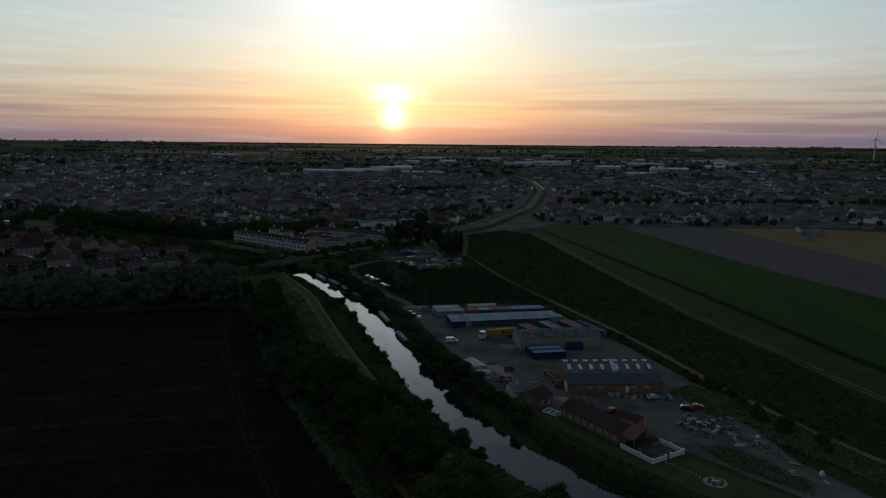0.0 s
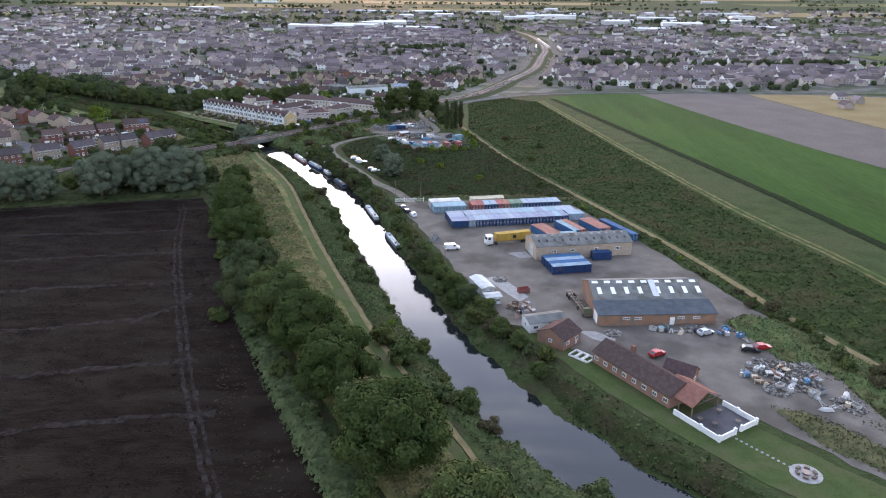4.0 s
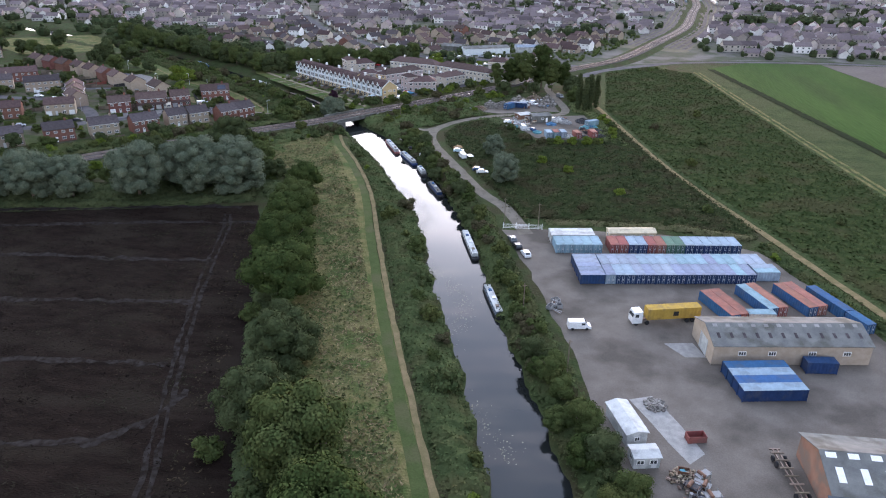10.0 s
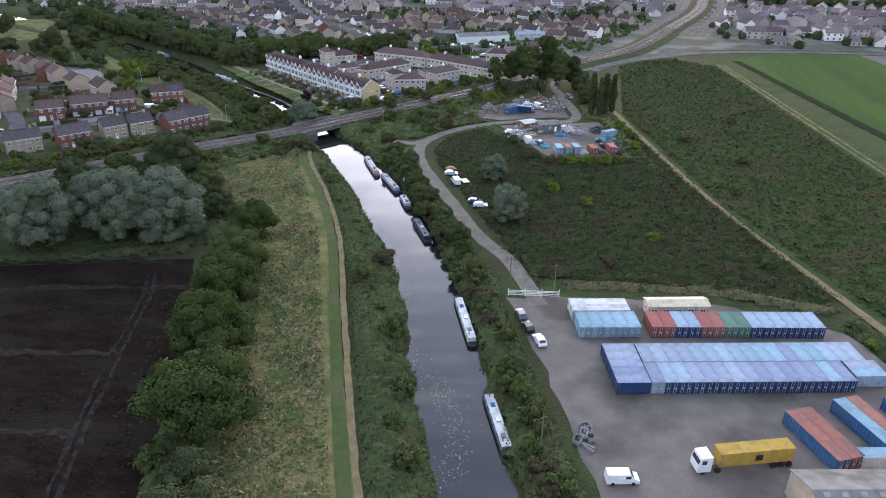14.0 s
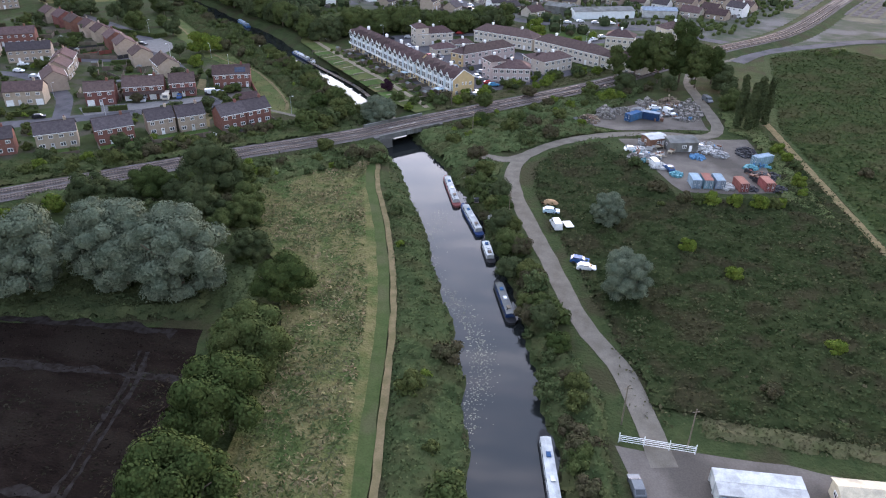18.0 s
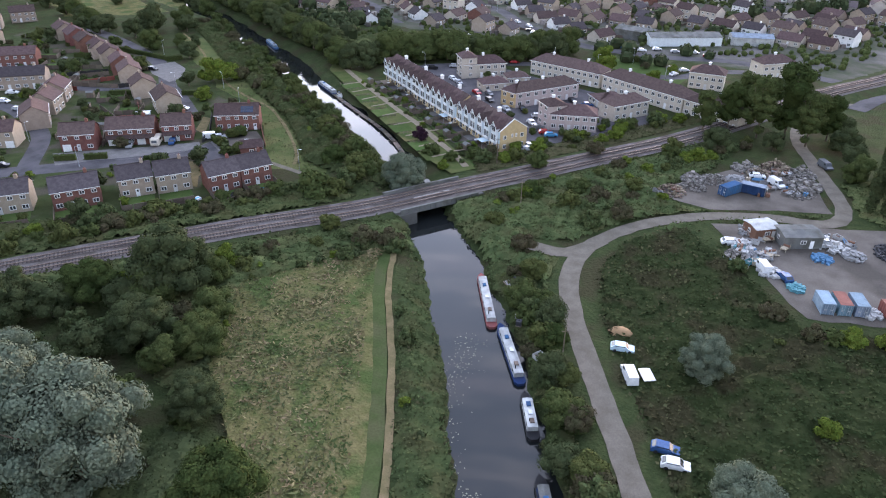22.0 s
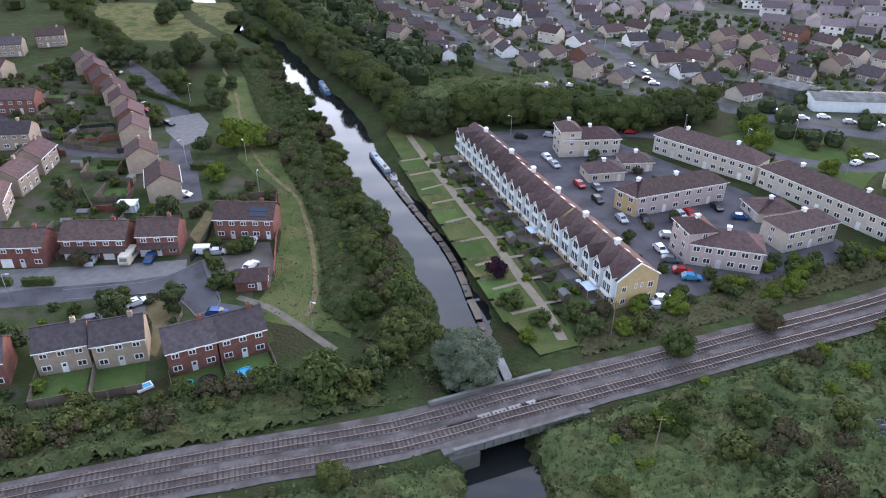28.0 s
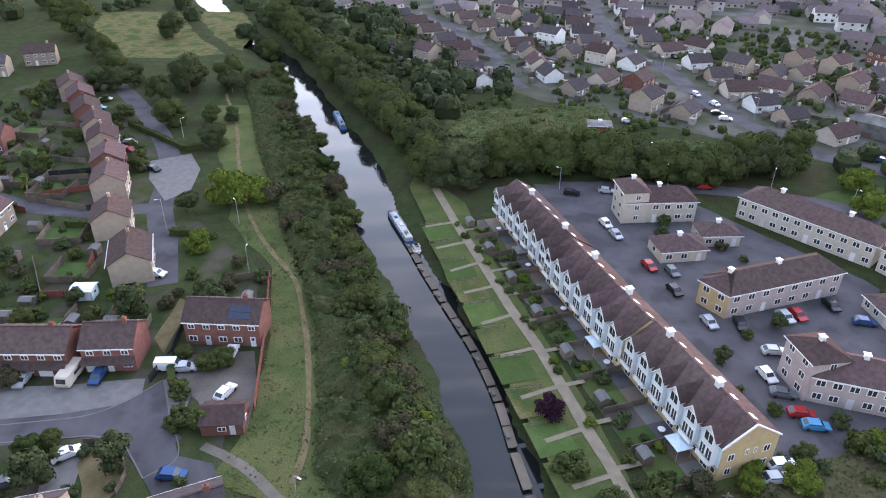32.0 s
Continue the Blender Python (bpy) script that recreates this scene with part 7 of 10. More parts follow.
# long riverside house with a red-tiled porch and a white-walled terrace
hs, rf, w = pitched_store("riverside_house", "long brick riverside house with brown tiled roof", (37.0, 101.6), (48.6, 82.6), 7.6, 2.7, 2.2, BRICK_ORANGE, TILE_BROWN)
for i in range(8):
    window(hs, -w / 2 + 1.2 + i * (w - 2.4) / 7, -3.8, 1.45, 1.2, 1.0, 0, 2)
part("chimney", Mesh().box(-4.4, -3.6, 0.8, 1.6, 3.6, 6.0), BRICK_RED, hs, "brick chimney")
lo = thing("open_porch", "red-tiled open gable on timber posts", "porch")
lo.matrix_world = pose(54.0, 83.1, 0.06, 0, 0, -58.6)
part("roof", Mesh().gable(-5.4, 2.6, -4.3, 4.3, 2.7, 2.3, 0.16), TILE_RED, lo, "red clay tiles")
for x, y in ((2.2, -3.8), (2.2, 3.8), (-1.0, -3.8), (-1.0, 3.8)):
    part("post", Mesh().box(x - 0.1, x + 0.1, y - 0.1, y + 0.1, 0, 2.8), WOOD, lo, "timber post")
for s in (-1, 1):
    part("brace", Mesh().rod((2.2, 0, 2.75), (2.2, s * 2.0, 3.85), 0.08).rod((2.2, s * 3.8, 2.75), (2.2, 0, 2.75), 0.09), WOOD, lo, "timber truss")
patio = thing("terrace_wall", "low white rendered wall round a dark paved terrace", "wall")
patio.matrix_world = pose(56.8, 78.6, 0.06, 0, 0, -58.6)
part("floor", Mesh().box(-3.5, 4.6, -5.4, 5.4, -0.05, 0.1), ASPHALT, patio, "dark paving")
for b in ((-6.0, 4.8, -5.7, -5.4, 0, 1.2), (-3.0, 4.8, 5.4, 5.7, 0, 1.2), (4.6, 4.9, -5.7, -1.0, 0, 1.2), (4.6, 4.9, 1.0, 5.7, 0, 1.2)):
    part("wall", Mesh().box(*b), WHITE, patio)
for x, y in ((4.75, -5.55), (4.75, 5.55), (4.75, -0.95), (4.75, 0.95), (0.5, -5.55), (0.5, 5.55)):
    part("pier", Mesh().box(x - 0.25, x + 0.25, y - 0.25, y + 0.25, 0, 1.45), WHITE, patio, "white wall pier")
for i, (x, y) in enumerate([(-1.5, 2.5), (1.0, -2.0), (2.8, 2.6), (-1.6, -3.2)]):
    q = along_row(56.8, 78.6, -58.6, x, y)
    ps = thing("garden_table", "dark garden table on the terrace", "table", "terrace furniture")
    ps.matrix_world = pose(q[0], q[1], 0.17, 0, 0, 30 * i)
    part("tabletop", Mesh().rod((0, 0, 0.68), (0, 0, 0.74), 0.55, 12), WOOD, ps)
    part("leg", Mesh().rod((0, 0, 0), (0, 0, 0.68), 0.07, 8), STEEL, ps)
ext = cabin("outbuilding", "dark pitched outbuilding behind the house", (50.5, 94.2), (55.6, 90.4), 5.0, 2.2, 1.9, BRICK_ORANGE, TILE_BROWN, 1)
pit = thing("fire_pit", "round pale gravel fire pit with ring of seats", "fire pit")
pit.matrix_world = pose(66.4, 62.5, 0.14)
part("disc", Mesh().rod((0, 0, -0.05), (0, 0, 0.06), 2.7, 28), CONCRETE, pit, "pale gravel disc")
part("ring", Mesh().rod((0, 0, 0.06), (0, 0, 0.42), 0.6, 14, 0.75), RAIL, pit, "rusty steel bowl")
for i in range(6):
    a = i * 1.047
    part("seat", Mesh().at(1.55 * math.cos(a), 1.55 * math.sin(a), 0.06, 0.5, 0.9, 0.42, math.degrees(a)), WOOD, pit, "log seat")
for i in range(12):
    t = i / 11
    s = tagged(new("stepping_stone", BUILT.setdefault("stone_me", Mesh().rod((0, 0, -0.03), (0, 0, 0.05), 0.28, 8).data("stepping_stone", CONCRETE))), "pale round stepping stone set in the lawn", "stone", "stepping stones")
    s.location = (57.6 + t * 6.8, 73.4 - t * 9.0, 0.14)


# ---- vehicles ----
def car_proto(col, kind, label):
    """Local x is forward."""
    ob = thing("van" if kind == "van" else "car", label, "van" if kind == "van" else "car", "parked cars")
    L, W = (5.0, 1.95) if kind == "van" else (4.2, 1.75)
    prof = ([(-2.5, 0.35), (2.45, 0.35), (2.5, 0.85), (1.75, 1.1), (1.05, 1.95), (-2.4, 2.0), (-2.5, 1.2)] if kind == "van" else
            [(-2.1, 0.32), (2.05, 0.32), (2.1, 0.68), (1.1, 0.86), (0.45, 1.38), (-1.3, 1.44), (-1.95, 0.98), (-2.1, 0.8)])
    n = len(prof)
    b = Mesh()
    for s, k in ((-1, 1.0), (1, 1.0)):
        b.v += [(x, s * W / 2 * (0.86 if z > 1.0 else 1.0), z) for x, z in prof]
    b.f = [tuple(range(n)), tuple(range(2 * n - 1, n - 1, -1))] + [((i + 1) % n, i, n + i, n + (i + 1) % n) for i in range(n)]
    part("body", b, CAR[col], ob, "painted bodywork")
    if kind == "van":
        gl = Mesh().add([(1.72, -0.8, 1.16), (1.72, 0.8, 1.16), (1.12, 0.74, 1.9), (1.12, -0.74, 1.9)], [(0, 1, 2, 3)])
        gl.v = [(x + 0.04, y, z + 0.03) for x, y, z in gl.v]
        part("windscreen", gl, GLASS, ob, "dark windscreen")
        for s in (-1, 1):
            part("side_window", Mesh().box(0.35, 1.15, min(s * 0.86, s * 0.9), max(s * 0.86, s * 0.9), 1.2, 1.7), GLASS, ob)
    else:
        part("windscreen", Mesh().add([(1.06, -0.68, 0.93), (1.06, 0.68, 0.93), (0.52, 0.66, 1.36), (0.52, -0.66, 1.36)], [(0, 1, 2, 3)]), GLASS, ob, "dark windscreen")
        part("rear_window", Mesh().add([(-1.94, -0.64, 1.03), (-1.42, -0.64, 1.42), (-1.42, 0.64, 1.42), (-1.94, 0.64, 1.03)], [(0, 1, 2, 3)]), GLASS, ob, "dark rear window")
        for s in (-1, 1):
            part("side_window", Mesh().box(-1.3, 0.5, min(s * 0.745, s * 0.80), max(s * 0.745, s * 0.80), 0.98, 1.32), GLASS, ob)
    for x in (-L * 0.31, L * 0.31):
        for s in (-1, 1):
            part("wheel", Mesh().rod((x, s * (W / 2 - 0.2), 0.32), (x, s * (W / 2 + 0.01), 0.32), 0.32, 12), TYRE, ob, "black tyre")
    return ob


def car(x, y, ang, col="silver", kind="car"):
    z = max(0.14, ground_z(x, y) + 0.1)
    put(("car", col, kind), pose(x, y, z, 0, 0, ang), lambda: car_proto(col, kind, f"parked {col if col not in ('pale', 'sky') else 'light blue'} {kind} standing on the ground"))


car(6.4, 174.1, 11, "white", "van")
car(-11.7, 218.6, 110, "grey")
car(-7.4, 209.5, 112, "white")
car(67.8, 115.4, 20, "silver")
car(75.2, 106.8, -12, "black")
car(52.6, 104.5, 30, "red")
car(78.5, 108.0, 10, "red")
car(-39.2, 300.6, 10, "pale")
car(-36.7, 293.6, 115, "white", "van")
car(-28.8, 278.8, 5, "blue")
car(-27.0, 276.2, 8, "white")
car(-10, 214, 112, "black")
# articulated lorry
lorry = thing("lorry", "white lorry cab with a yellow container on its trailer", "lorry")
lorry.matrix_world = pose(17.6, 178.6, 0.06, 0, 0, 197 - 180)
part("cab", Mesh().add([(0.0, -1.25, 0.5), (2.2, -1.25, 0.5), (2.2, 1.25, 0.5), (0, 1.25, 0.5), (0.0, -1.25, 1.9), (2.2, -1.25, 3.3), (2.2, 1.25, 3.3), (0, 1.25, 1.9), (0.35, -1.25, 3.2), (0.35, 1.25, 3.2)], [(3, 2, 1, 0), (0, 1, 5, 8, 4), (2, 3, 7, 9, 6), (1, 2, 6, 5), (0, 4, 7, 3), (8, 5, 6, 9), (4, 8, 9, 7)]), CAR["white"], lorry, "white cab")
part("windscreen", Mesh().add([(0.03, -1.1, 2.0), (0.32, -1.1, 2.95), (0.32, 1.1, 2.95), (0.03, 1.1, 2.0)], [(3, 2, 1, 0)]), GLASS, lorry, "dark windscreen")
lorry.children[-1].location.x = -0.03
for s in (-1, 1):
    part("side_window", Mesh().box(0.5, 1.3, min(s * 1.24, s * 1.27), max(s * 1.24, s * 1.27), 2.0, 2.75), GLASS, lorry)
part("chassis", Mesh().box(2.0, 16.2, -0.5, 0.5, 0.75, 1.15), RAIL, lorry, "dark trailer frame")
bx = Mesh()
ring = [(3.4 + i * 12.2 / 60, -1.19 - 0.035 * ((i // 2) % 2)) for i in range(61)]
ring += [(x, -y) for x, y in ring[::-1]]
bx.v = [(x, y, 1.16) for x, y in ring] + [(x, y, 3.72) for x, y in ring]
bx.f = [(i, (i + 1) % 122, 122 + (i + 1) % 122, 122 + i) for i in range(122)] + [tuple(range(122, 244))]
part("container_body", bx, BOX["yellow"], lorry, "dull yellow corrugated container")
part("marking", Mesh().box(9.2, 10.4, -1.245, -1.235, 1.9, 3.0), TYRE, lorry, "dark square mark")
for x in (0.9, 3.4, 12.6, 13.9, 15.2):
    for s in (-1, 1):
        part("wheel", Mesh().rod((x, s * 0.95, 0.5), (x, s * 1.24, 0.5), 0.5, 14), TYRE, lorry, "black tyre")


# ---- narrowboats ----
def narrowboat(p0, p1, hull, cab, roof, label, width=2.1):
    dx_, dy_ = p1[0] - p0[0], p1[1] - p0[1]
    L, a = math.hypot(dx_, dy_), math.degrees(math.atan2(dy_, dx_))
    ob = thing("narrowboat", label, "boat", "moored boats")
    ob.matrix_world = pose((p0[0] + p1[0]) / 2, (p0[1] + p1[1]) / 2, WATER_Z, 0, 0, a)
    h, w = L / 2, width / 2
    out = [(-h, 0.5 * w), (-h + 0.7, w), (h - 2.4, w), (h - 0.9, w * 0.62), (h, 0.0), (h - 0.9, -w * 0.62), (h - 2.4, -w), (-h + 0.7, -w), (-h, -0.5 * w)]
    n = len(out)
    m = Mesh()
    m.v = [(x * 0.98, y * 0.94, -0.4) for x, y in out] + [(x, y, 0.62) for x, y in out]
    m.f = [(i, n + i, n + (i + 1) % n, (i + 1) % n) for i in range(n)] + [tuple(range(2 * n - 1, n - 1, -1))]
    part("hull", m, hull, ob, "steel hull")
    x0, x1 = -h + min(1.8, 0.2 * L), h - min(3.0, 0.35 * L)
    c = Mesh()
    c.v = [(x, s * w * k, z) for x in (x0, x1) for s, k, z in ((-1, 0.86, 0.6), (1, 0.86, 0.6), (1, 0.74, 1.55), (-1, 0.74, 1.55))]
    c.f = [(0, 1, 2, 3), (7, 6, 5, 4), (0, 4, 5, 1), (1, 5, 6, 2), (2, 6, 7, 3), (3, 7, 4, 0)]
    part("cabin", c, cab, ob, "painted cabin sides")
    part("roof", Mesh().add([(x0 - 0.1, -w * 0.8, 1.55), (x1 + 0.1, -w * 0.8, 1.55), (x1 + 0.1, w * 0.8, 1.55), (x0 - 0.1, w * 0.8, 1.55), (x0 - 0.1, 0, 1.7), (x1 + 0.1, 0, 1.7)], [(0, 1, 5, 4), (2, 3, 4, 5), (1, 2, 5), (3, 0, 4)]), roof, ob, "slightly cambered roof")
    k = max(3, int((x1 - x0) / 2.2))
    for i in range(k):
        for s in (-1, 1):
            part("porthole", Mesh().box(x0 + (i + 0.5) * (x1 - x0) / k - 0.35, x0 + (i + 0.5) * (x1 - x0) / k + 0.35, min(s * w * 0.79, s * w * 0.84), max(s * w * 0.79, s * w * 0.84), 0.95, 1.3), GLASS, ob)
    for i in range(3):
        x = x0 + (i + 0.6) * (x1 - x0) / 3.4
        part("roof_box", Mesh().box(x - 0.5, x + 0.5, -0.35, 0.35, 1.62, 1.9), (WOOD, STEEL, BOX["blue"])[i % 3], ob, "box on the roof")
    part("chimney", Mesh().rod((x0 + 1.2, 0.4, 1.6), (x0 + 1.2, 0.4, 2.2), 0.09, 8), TYRE, ob, "black stove pipe")
    return ob


B = BOX
narrowboat((-63.4, 300.0), (-72.4, 317.6), B["red"], B["white"], B["white"], "white-roofed narrowboat with a red stern")
narrowboat((-53.4, 286.6), (-62.6, 302.0), B["navy"], B["white"], B["white"], "white and blue narrowboat at its mooring")
narrowboat((-47.6, 275.0), (-52.4, 285.2), TYRE, B["white"], B["white"], "short narrowboat with a pale roof")
narrowboat((-38.0, 254.2), (-45.0, 268.8), TYRE, B["navy"], SLATE, "dark blue narrowboat with a grey roof")
narrowboat((-20.4, 208.2), (-26.8, 228.0), TYRE, B["white"], B["white"], "long white narrowboat beside the bushes")
narrowboat((-10.8, 177.8), (-16.6, 195.2), TYRE, B["grey"], B["white"], "grey narrowboat with a cluttered roof")
narrowboat((-166.0, 414.4), (-180.6, 425.4), B["navy"], B["white"], B["white"], "white narrowboat by the landing stage")
narrowboat((-226.0, 462.6), (-240.0, 474.4), B["blue"], B["steel"], B["steel"], "pale blue narrowboat under the trees")
tender = narrowboat((-163.0, 412.6), (-165.6, 414.6), WHITE, WHITE, B["cream"], "small white cruiser moored at the stage", 1.9)


# ---- estate roads, drives and gardens ----
ribbon("estate_road", [(-262, 276), (-236, 292), (-212, 308), (-191, 325), (-173, 341), (-160, 342)], 7.0, 0.07, ASPHALT, "dark asphalt estate road", "road", rough=0.05)
sheet("turning_head", [(-187.7, 329.7), (-180.4, 336.2), (-176.4, 340.0), (-174.3, 343.9), (-173.5, 347.6), (-173.0, 352.4), (-166.0, 347.9), (-157.5, 342.7), (-158.2, 337.2), (-163.2, 338.9), (-166.3, 339.6), (-171.1, 338.4), (-174.8, 335.5), (-184.1, 327.9)], 0.08, ASPHALT, "asphalt turning head of the cul-de-sac", "road", rough=0.05)
ribbon("kerb", [(-187.7, 329.7), (-180.4, 336.2), (-176.4, 340.0), (-174.3, 343.9), (-173.5, 347.6), (-173.0, 352.4)], 0.22, 0.13, PAVE, "pale kerb along the estate road", "kerb", step=1.0, rough=0.0)
ribbon("kerb", [(-173.0, 352.4), (-166.0, 347.9), (-157.5, 342.7), (-158.2, 337.2)], 0.22, 0.13, PAVE, "pale kerb along the estate road", "kerb", step=1.0, rough=0.0)
ribbon("kerb", [(-158.2, 337.2), (-163.2, 338.9), (-166.3, 339.6), (-171.1, 338.4), (-174.8, 335.5), (-184.1, 327.9)], 0.22, 0.13, PAVE, "pale kerb round the gravel garden", "kerb", step=1.0, rough=0.0)
sheet("drives", [(-174.6, 333.6), (-170.7, 336.9), (-163.6, 329.7), (-167.5, 327.1)], 0.095, PAVE, "paved drive beside the gravel garden", "drive", rough=0.1)
sheet("gravel_garden", [(-178.8, 356.9), (-187.0, 369.6), (-190.2, 369.9), (-183.8, 358.8)], 0.1, DIRT, "brown gravel garden between fences", "garden", rough=0.2)
sheet("parking_place", [(-157.5, 342.7), (-152.1, 344.5), (-146.3, 341.4), (-154.6, 336.0), (-158.2, 337.2)], 0.088, ASPHALT, "asphalt parking place at the road end", "parking", rough=0.05)
sheet("drives", [(-172.6, 352.1), (-174.5, 356.7), (-169.4, 356.5), (-166.0, 352.0), (-162.0, 346.5), (-165.1, 347.4)], 0.083, PAVE, "paved drive with parked van", "drive", rough=0.1)
sheet("drives", [(-208, 326), (-196, 335), (-185, 343), (-176, 351), (-172, 347), (-180, 338), (-192, 328), (-200, 320)], 0.075, PAVE, "paved drives before the garages", "drive", rough=0.2)
sheet("drives", [(-175, 359), (-166, 366), (-158, 359), (-153, 352), (-157, 348), (-164, 352), (-170, 353)], 0.085, GRAVEL, "pale gravel drive beside the houses", "drive", rough=0.2)
ribbon("estate_road", [(-197, 371), (-212, 383), (-226, 393), (-240, 407), (-258, 420), (-292, 437), (-330, 452)], 6.0, 0.07, ASPHALT, "grey asphalt side street", "road", rough=0.05)
ribbon("estate_road", [(-226, 393), (-240, 381), (-262, 374), (-284, 376), (-320, 392)], 5.5, 0.075, ASPHALT, "grey asphalt side street", "road", rough=0.05)
ribbon("estate_road", [(-206, 316), (-222, 334), (-240, 344), (-258, 350), (-284, 350), (-330, 372)], 5.5, 0.08, ASPHALT, "grey asphalt side street", "road", rough=0.05)
sheet("parking_bays", [(-228, 396), (-242, 402), (-252, 410), (-247, 420), (-236, 414), (-228, 404)], 0.085, PAVE, "pale parking bays off the street", "parking", rough=0.2)
ribbon("bank_walk", [(-156, 346), (-148, 346.5), (-138, 344.6), (-129, 342.6)], 1.6, 0.07, TRACK, "narrow surfaced path down to the bridge", "path", rough=0.15)
ribbon("bank_walk", GREEN_PATH, 1.0, 0.12, DIRT, "trodden path through rough grass", "path")
sheet("rough_green", [(-150, 342), (-128, 347), (-138, 362), (-160, 382), (-186, 402), (-214, 428), (-240, 448), (-262, 462), (-276, 452), (-250, 432), (-226, 414), (-204, 396), (-184, 388), (-170, 374), (-156, 357)], 0.05, GRASS, "rough grassy green by the estate", "grass", rough=1.5)
sheet("rough_green", [(-318, 506), (-330, 486), (-360, 466), (-400, 490), (-436, 522), (-378, 563), (-345, 540)], 0.05, MEADOW, "open pale grass field", "field", rough=1.5)
growth("grass_cover", "tussocks on the estate green", [(-150, 342), (-128, 347), (-138, 362), (-160, 382), (-186, 402), (-214, 428), (-240, 448), (-226, 414), (-204, 396), (-184, 388), (-170, 374), (-156, 357)], 1.5, 0.5, 0.3, REED, 51, 0.2, 0.05, up=0.4, category="grass")


ribbon("railway_verge", [(-98, 366), (-84, 382), (-66, 404), (-48, 428), (-34, 452)], 4.4, 0.1, LAWN, "bright mown grass verge beside the railway", "verge", rough=0.8, zf=ground_z)


FENCE_MATS = {"wood": WOOD, "red": REDFENCE, "dark": BLACKFENCE}


def fence(p0, p1, kind="wood", h=1.7, bay=2.7):
    """Posts with a boarded panel between each two."""
    ln = math.dist(p0, p1)
    n = max(1, round(ln / bay))
    ob = thing("garden_fence", {"red": "red-stained boarded garden fence", "dark": "black-stained boarded garden fence"}.get(kind, "weathered boarded garden fence"), "fence", "garden fences")
    a = math.degrees(math.atan2(p1[1] - p0[1], p1[0] - p0[0]))
    ob.matrix_world = pose(p0[0], p0[1], max(0.0, ground_z(*p0)), 0, 0, a)
    L = ln / n
    pk, ck = ("panel", kind, round(L, 2), h), ("post", kind, h)
    if pk not in BUILT:
        BUILT[pk] = Mesh().box(0.06, L - 0.06, -0.02, 0.02, 0.05, h).box(0.06, L - 0.06, -0.045, 0.045, h, h + 0.05).data("panel", FENCE_MATS[kind])
    if ck not in BUILT:
        BUILT[ck] = Mesh().box(-0.05, 0.05, -0.05, 0.05, 0, h + 0.08).data("post", FENCE_MATS[kind])
    for i in range(n):
        part("panel", BUILT[pk], None, ob).location.x = i * L
    for i in range(0, n + 1, 2):
        part("post", BUILT[ck], None, ob).location.x = i * L
    return ob


def garden(p0, p1, depth, ang_out, label="back lawn behind the house"):
    """A lawn beyond the wall from p0 to p1, fenced on its two sides."""
    dx_, dy_ = math.cos(radians(ang_out)) * depth, math.sin(radians(ang_out)) * depth
    q0, q1 = (p0[0] + dx_, p0[1] + dy_), (p1[0] + dx_, p1[1] + dy_)
    sheet("lawn", [p0, q0, q1, p1], 0.09, LAWN, label, "lawn", rough=0.15)
    fence(p0, q0)
    fence(q0, q1)


garden((-148.2, 322.4), (-143.7, 329.2), 7.5, -34)
garden((-143.4, 329.6), (-138.9, 336.2), 7.5, -34)
fence((-138.8, 336.4), (-132.6, 332.2))
garden((-160.4, 317.2), (-155.0, 323.2), 8, -42)
garden((-167.0, 311.0), (-161.8, 317.0), 8, -42)
garden((-176.0, 299.0), (-169.2, 307.0), 8, -40)
garden((-189.5, 289.6), (-181.6, 297.2), 8, -43)
sheet("gravel_garden", [(-170.4, 336.2), (-167, 338.4), (-163.8, 337.8), (-160.8, 336.2), (-159.2, 333.4), (-158.8, 330.6), (-154.6, 325), (-156.4, 324.6), (-161.2, 329.6), (-164, 331.6), (-168, 333.4)], 0.1, DIRT, "round brown gravel garden behind a curved fence", "garden", rough=0.15)
for p0, p1 in (((-171.0, 336.6), (-168.3, 338.8)), ((-168.3, 338.8), (-163.8, 338.1)), ((-163.8, 338.1), (-160.7, 336.4)), ((-160.7, 336.4), (-158.8, 333.4))):
    fence(p0, p1, "wood", 1.1, 1.6)
fence((-155, 355.5), (-166.5, 369), "red")
fence((-166.5, 369), (-181, 385), "red")
fence((-181, 385), (-186, 380), "wood")
fence((-174.3, 350.7), (-176.8, 357.0), "dark")
fence((-176.8, 357.0), (-187.7, 371.5), "dark")
fence((-199, 337), (-208, 345))
for x, y in ((-186.5, 345.4), (-199.0, 336.0)):
    fence((x, y), (x - 7.5, y + 12.5))
for k, (p0, p1) in enumerate([((-255.9, 377.3), (-268.9, 384.8)), ((-268.9, 384.8), (-258.5, 396.2)), ((-255.9, 377.3), (-239.5, 382.0)), ((-255.2, 380.3), (-248.9, 389.8)), ((-264.5, 384.9), (-255.6, 393.7)), ((-239.1, 382.2), (-235.7, 388.2)), ((-281.1, 391.9), (-265.1, 399.4)), ((-258.6, 371.7), (-250.3, 373.6)), ((-303.9, 409.4), (-293.5, 414.3)), ((-277.0, 383.8), (-263.6, 377.3)), ((-227.0, 361.8), (-212.7, 355.0)), ((-212.7, 355.0), (-207.8, 359.0)), ((-203.3, 356.5), (-201.2, 352.9)), ((-213.0, 354.8), (-205.6, 348.5)), ((-200.3, 364.8), (-195.0, 357.7)), ((-218.4, 370.3), (-213.9, 365.9)), ((-180.8, 382.6), (-179.2, 383.7))]):
    fence(p0, p1, ("wood", "dark", "wood", "red")[k % 4], 1.6)
gr = np.random.default_rng(3)
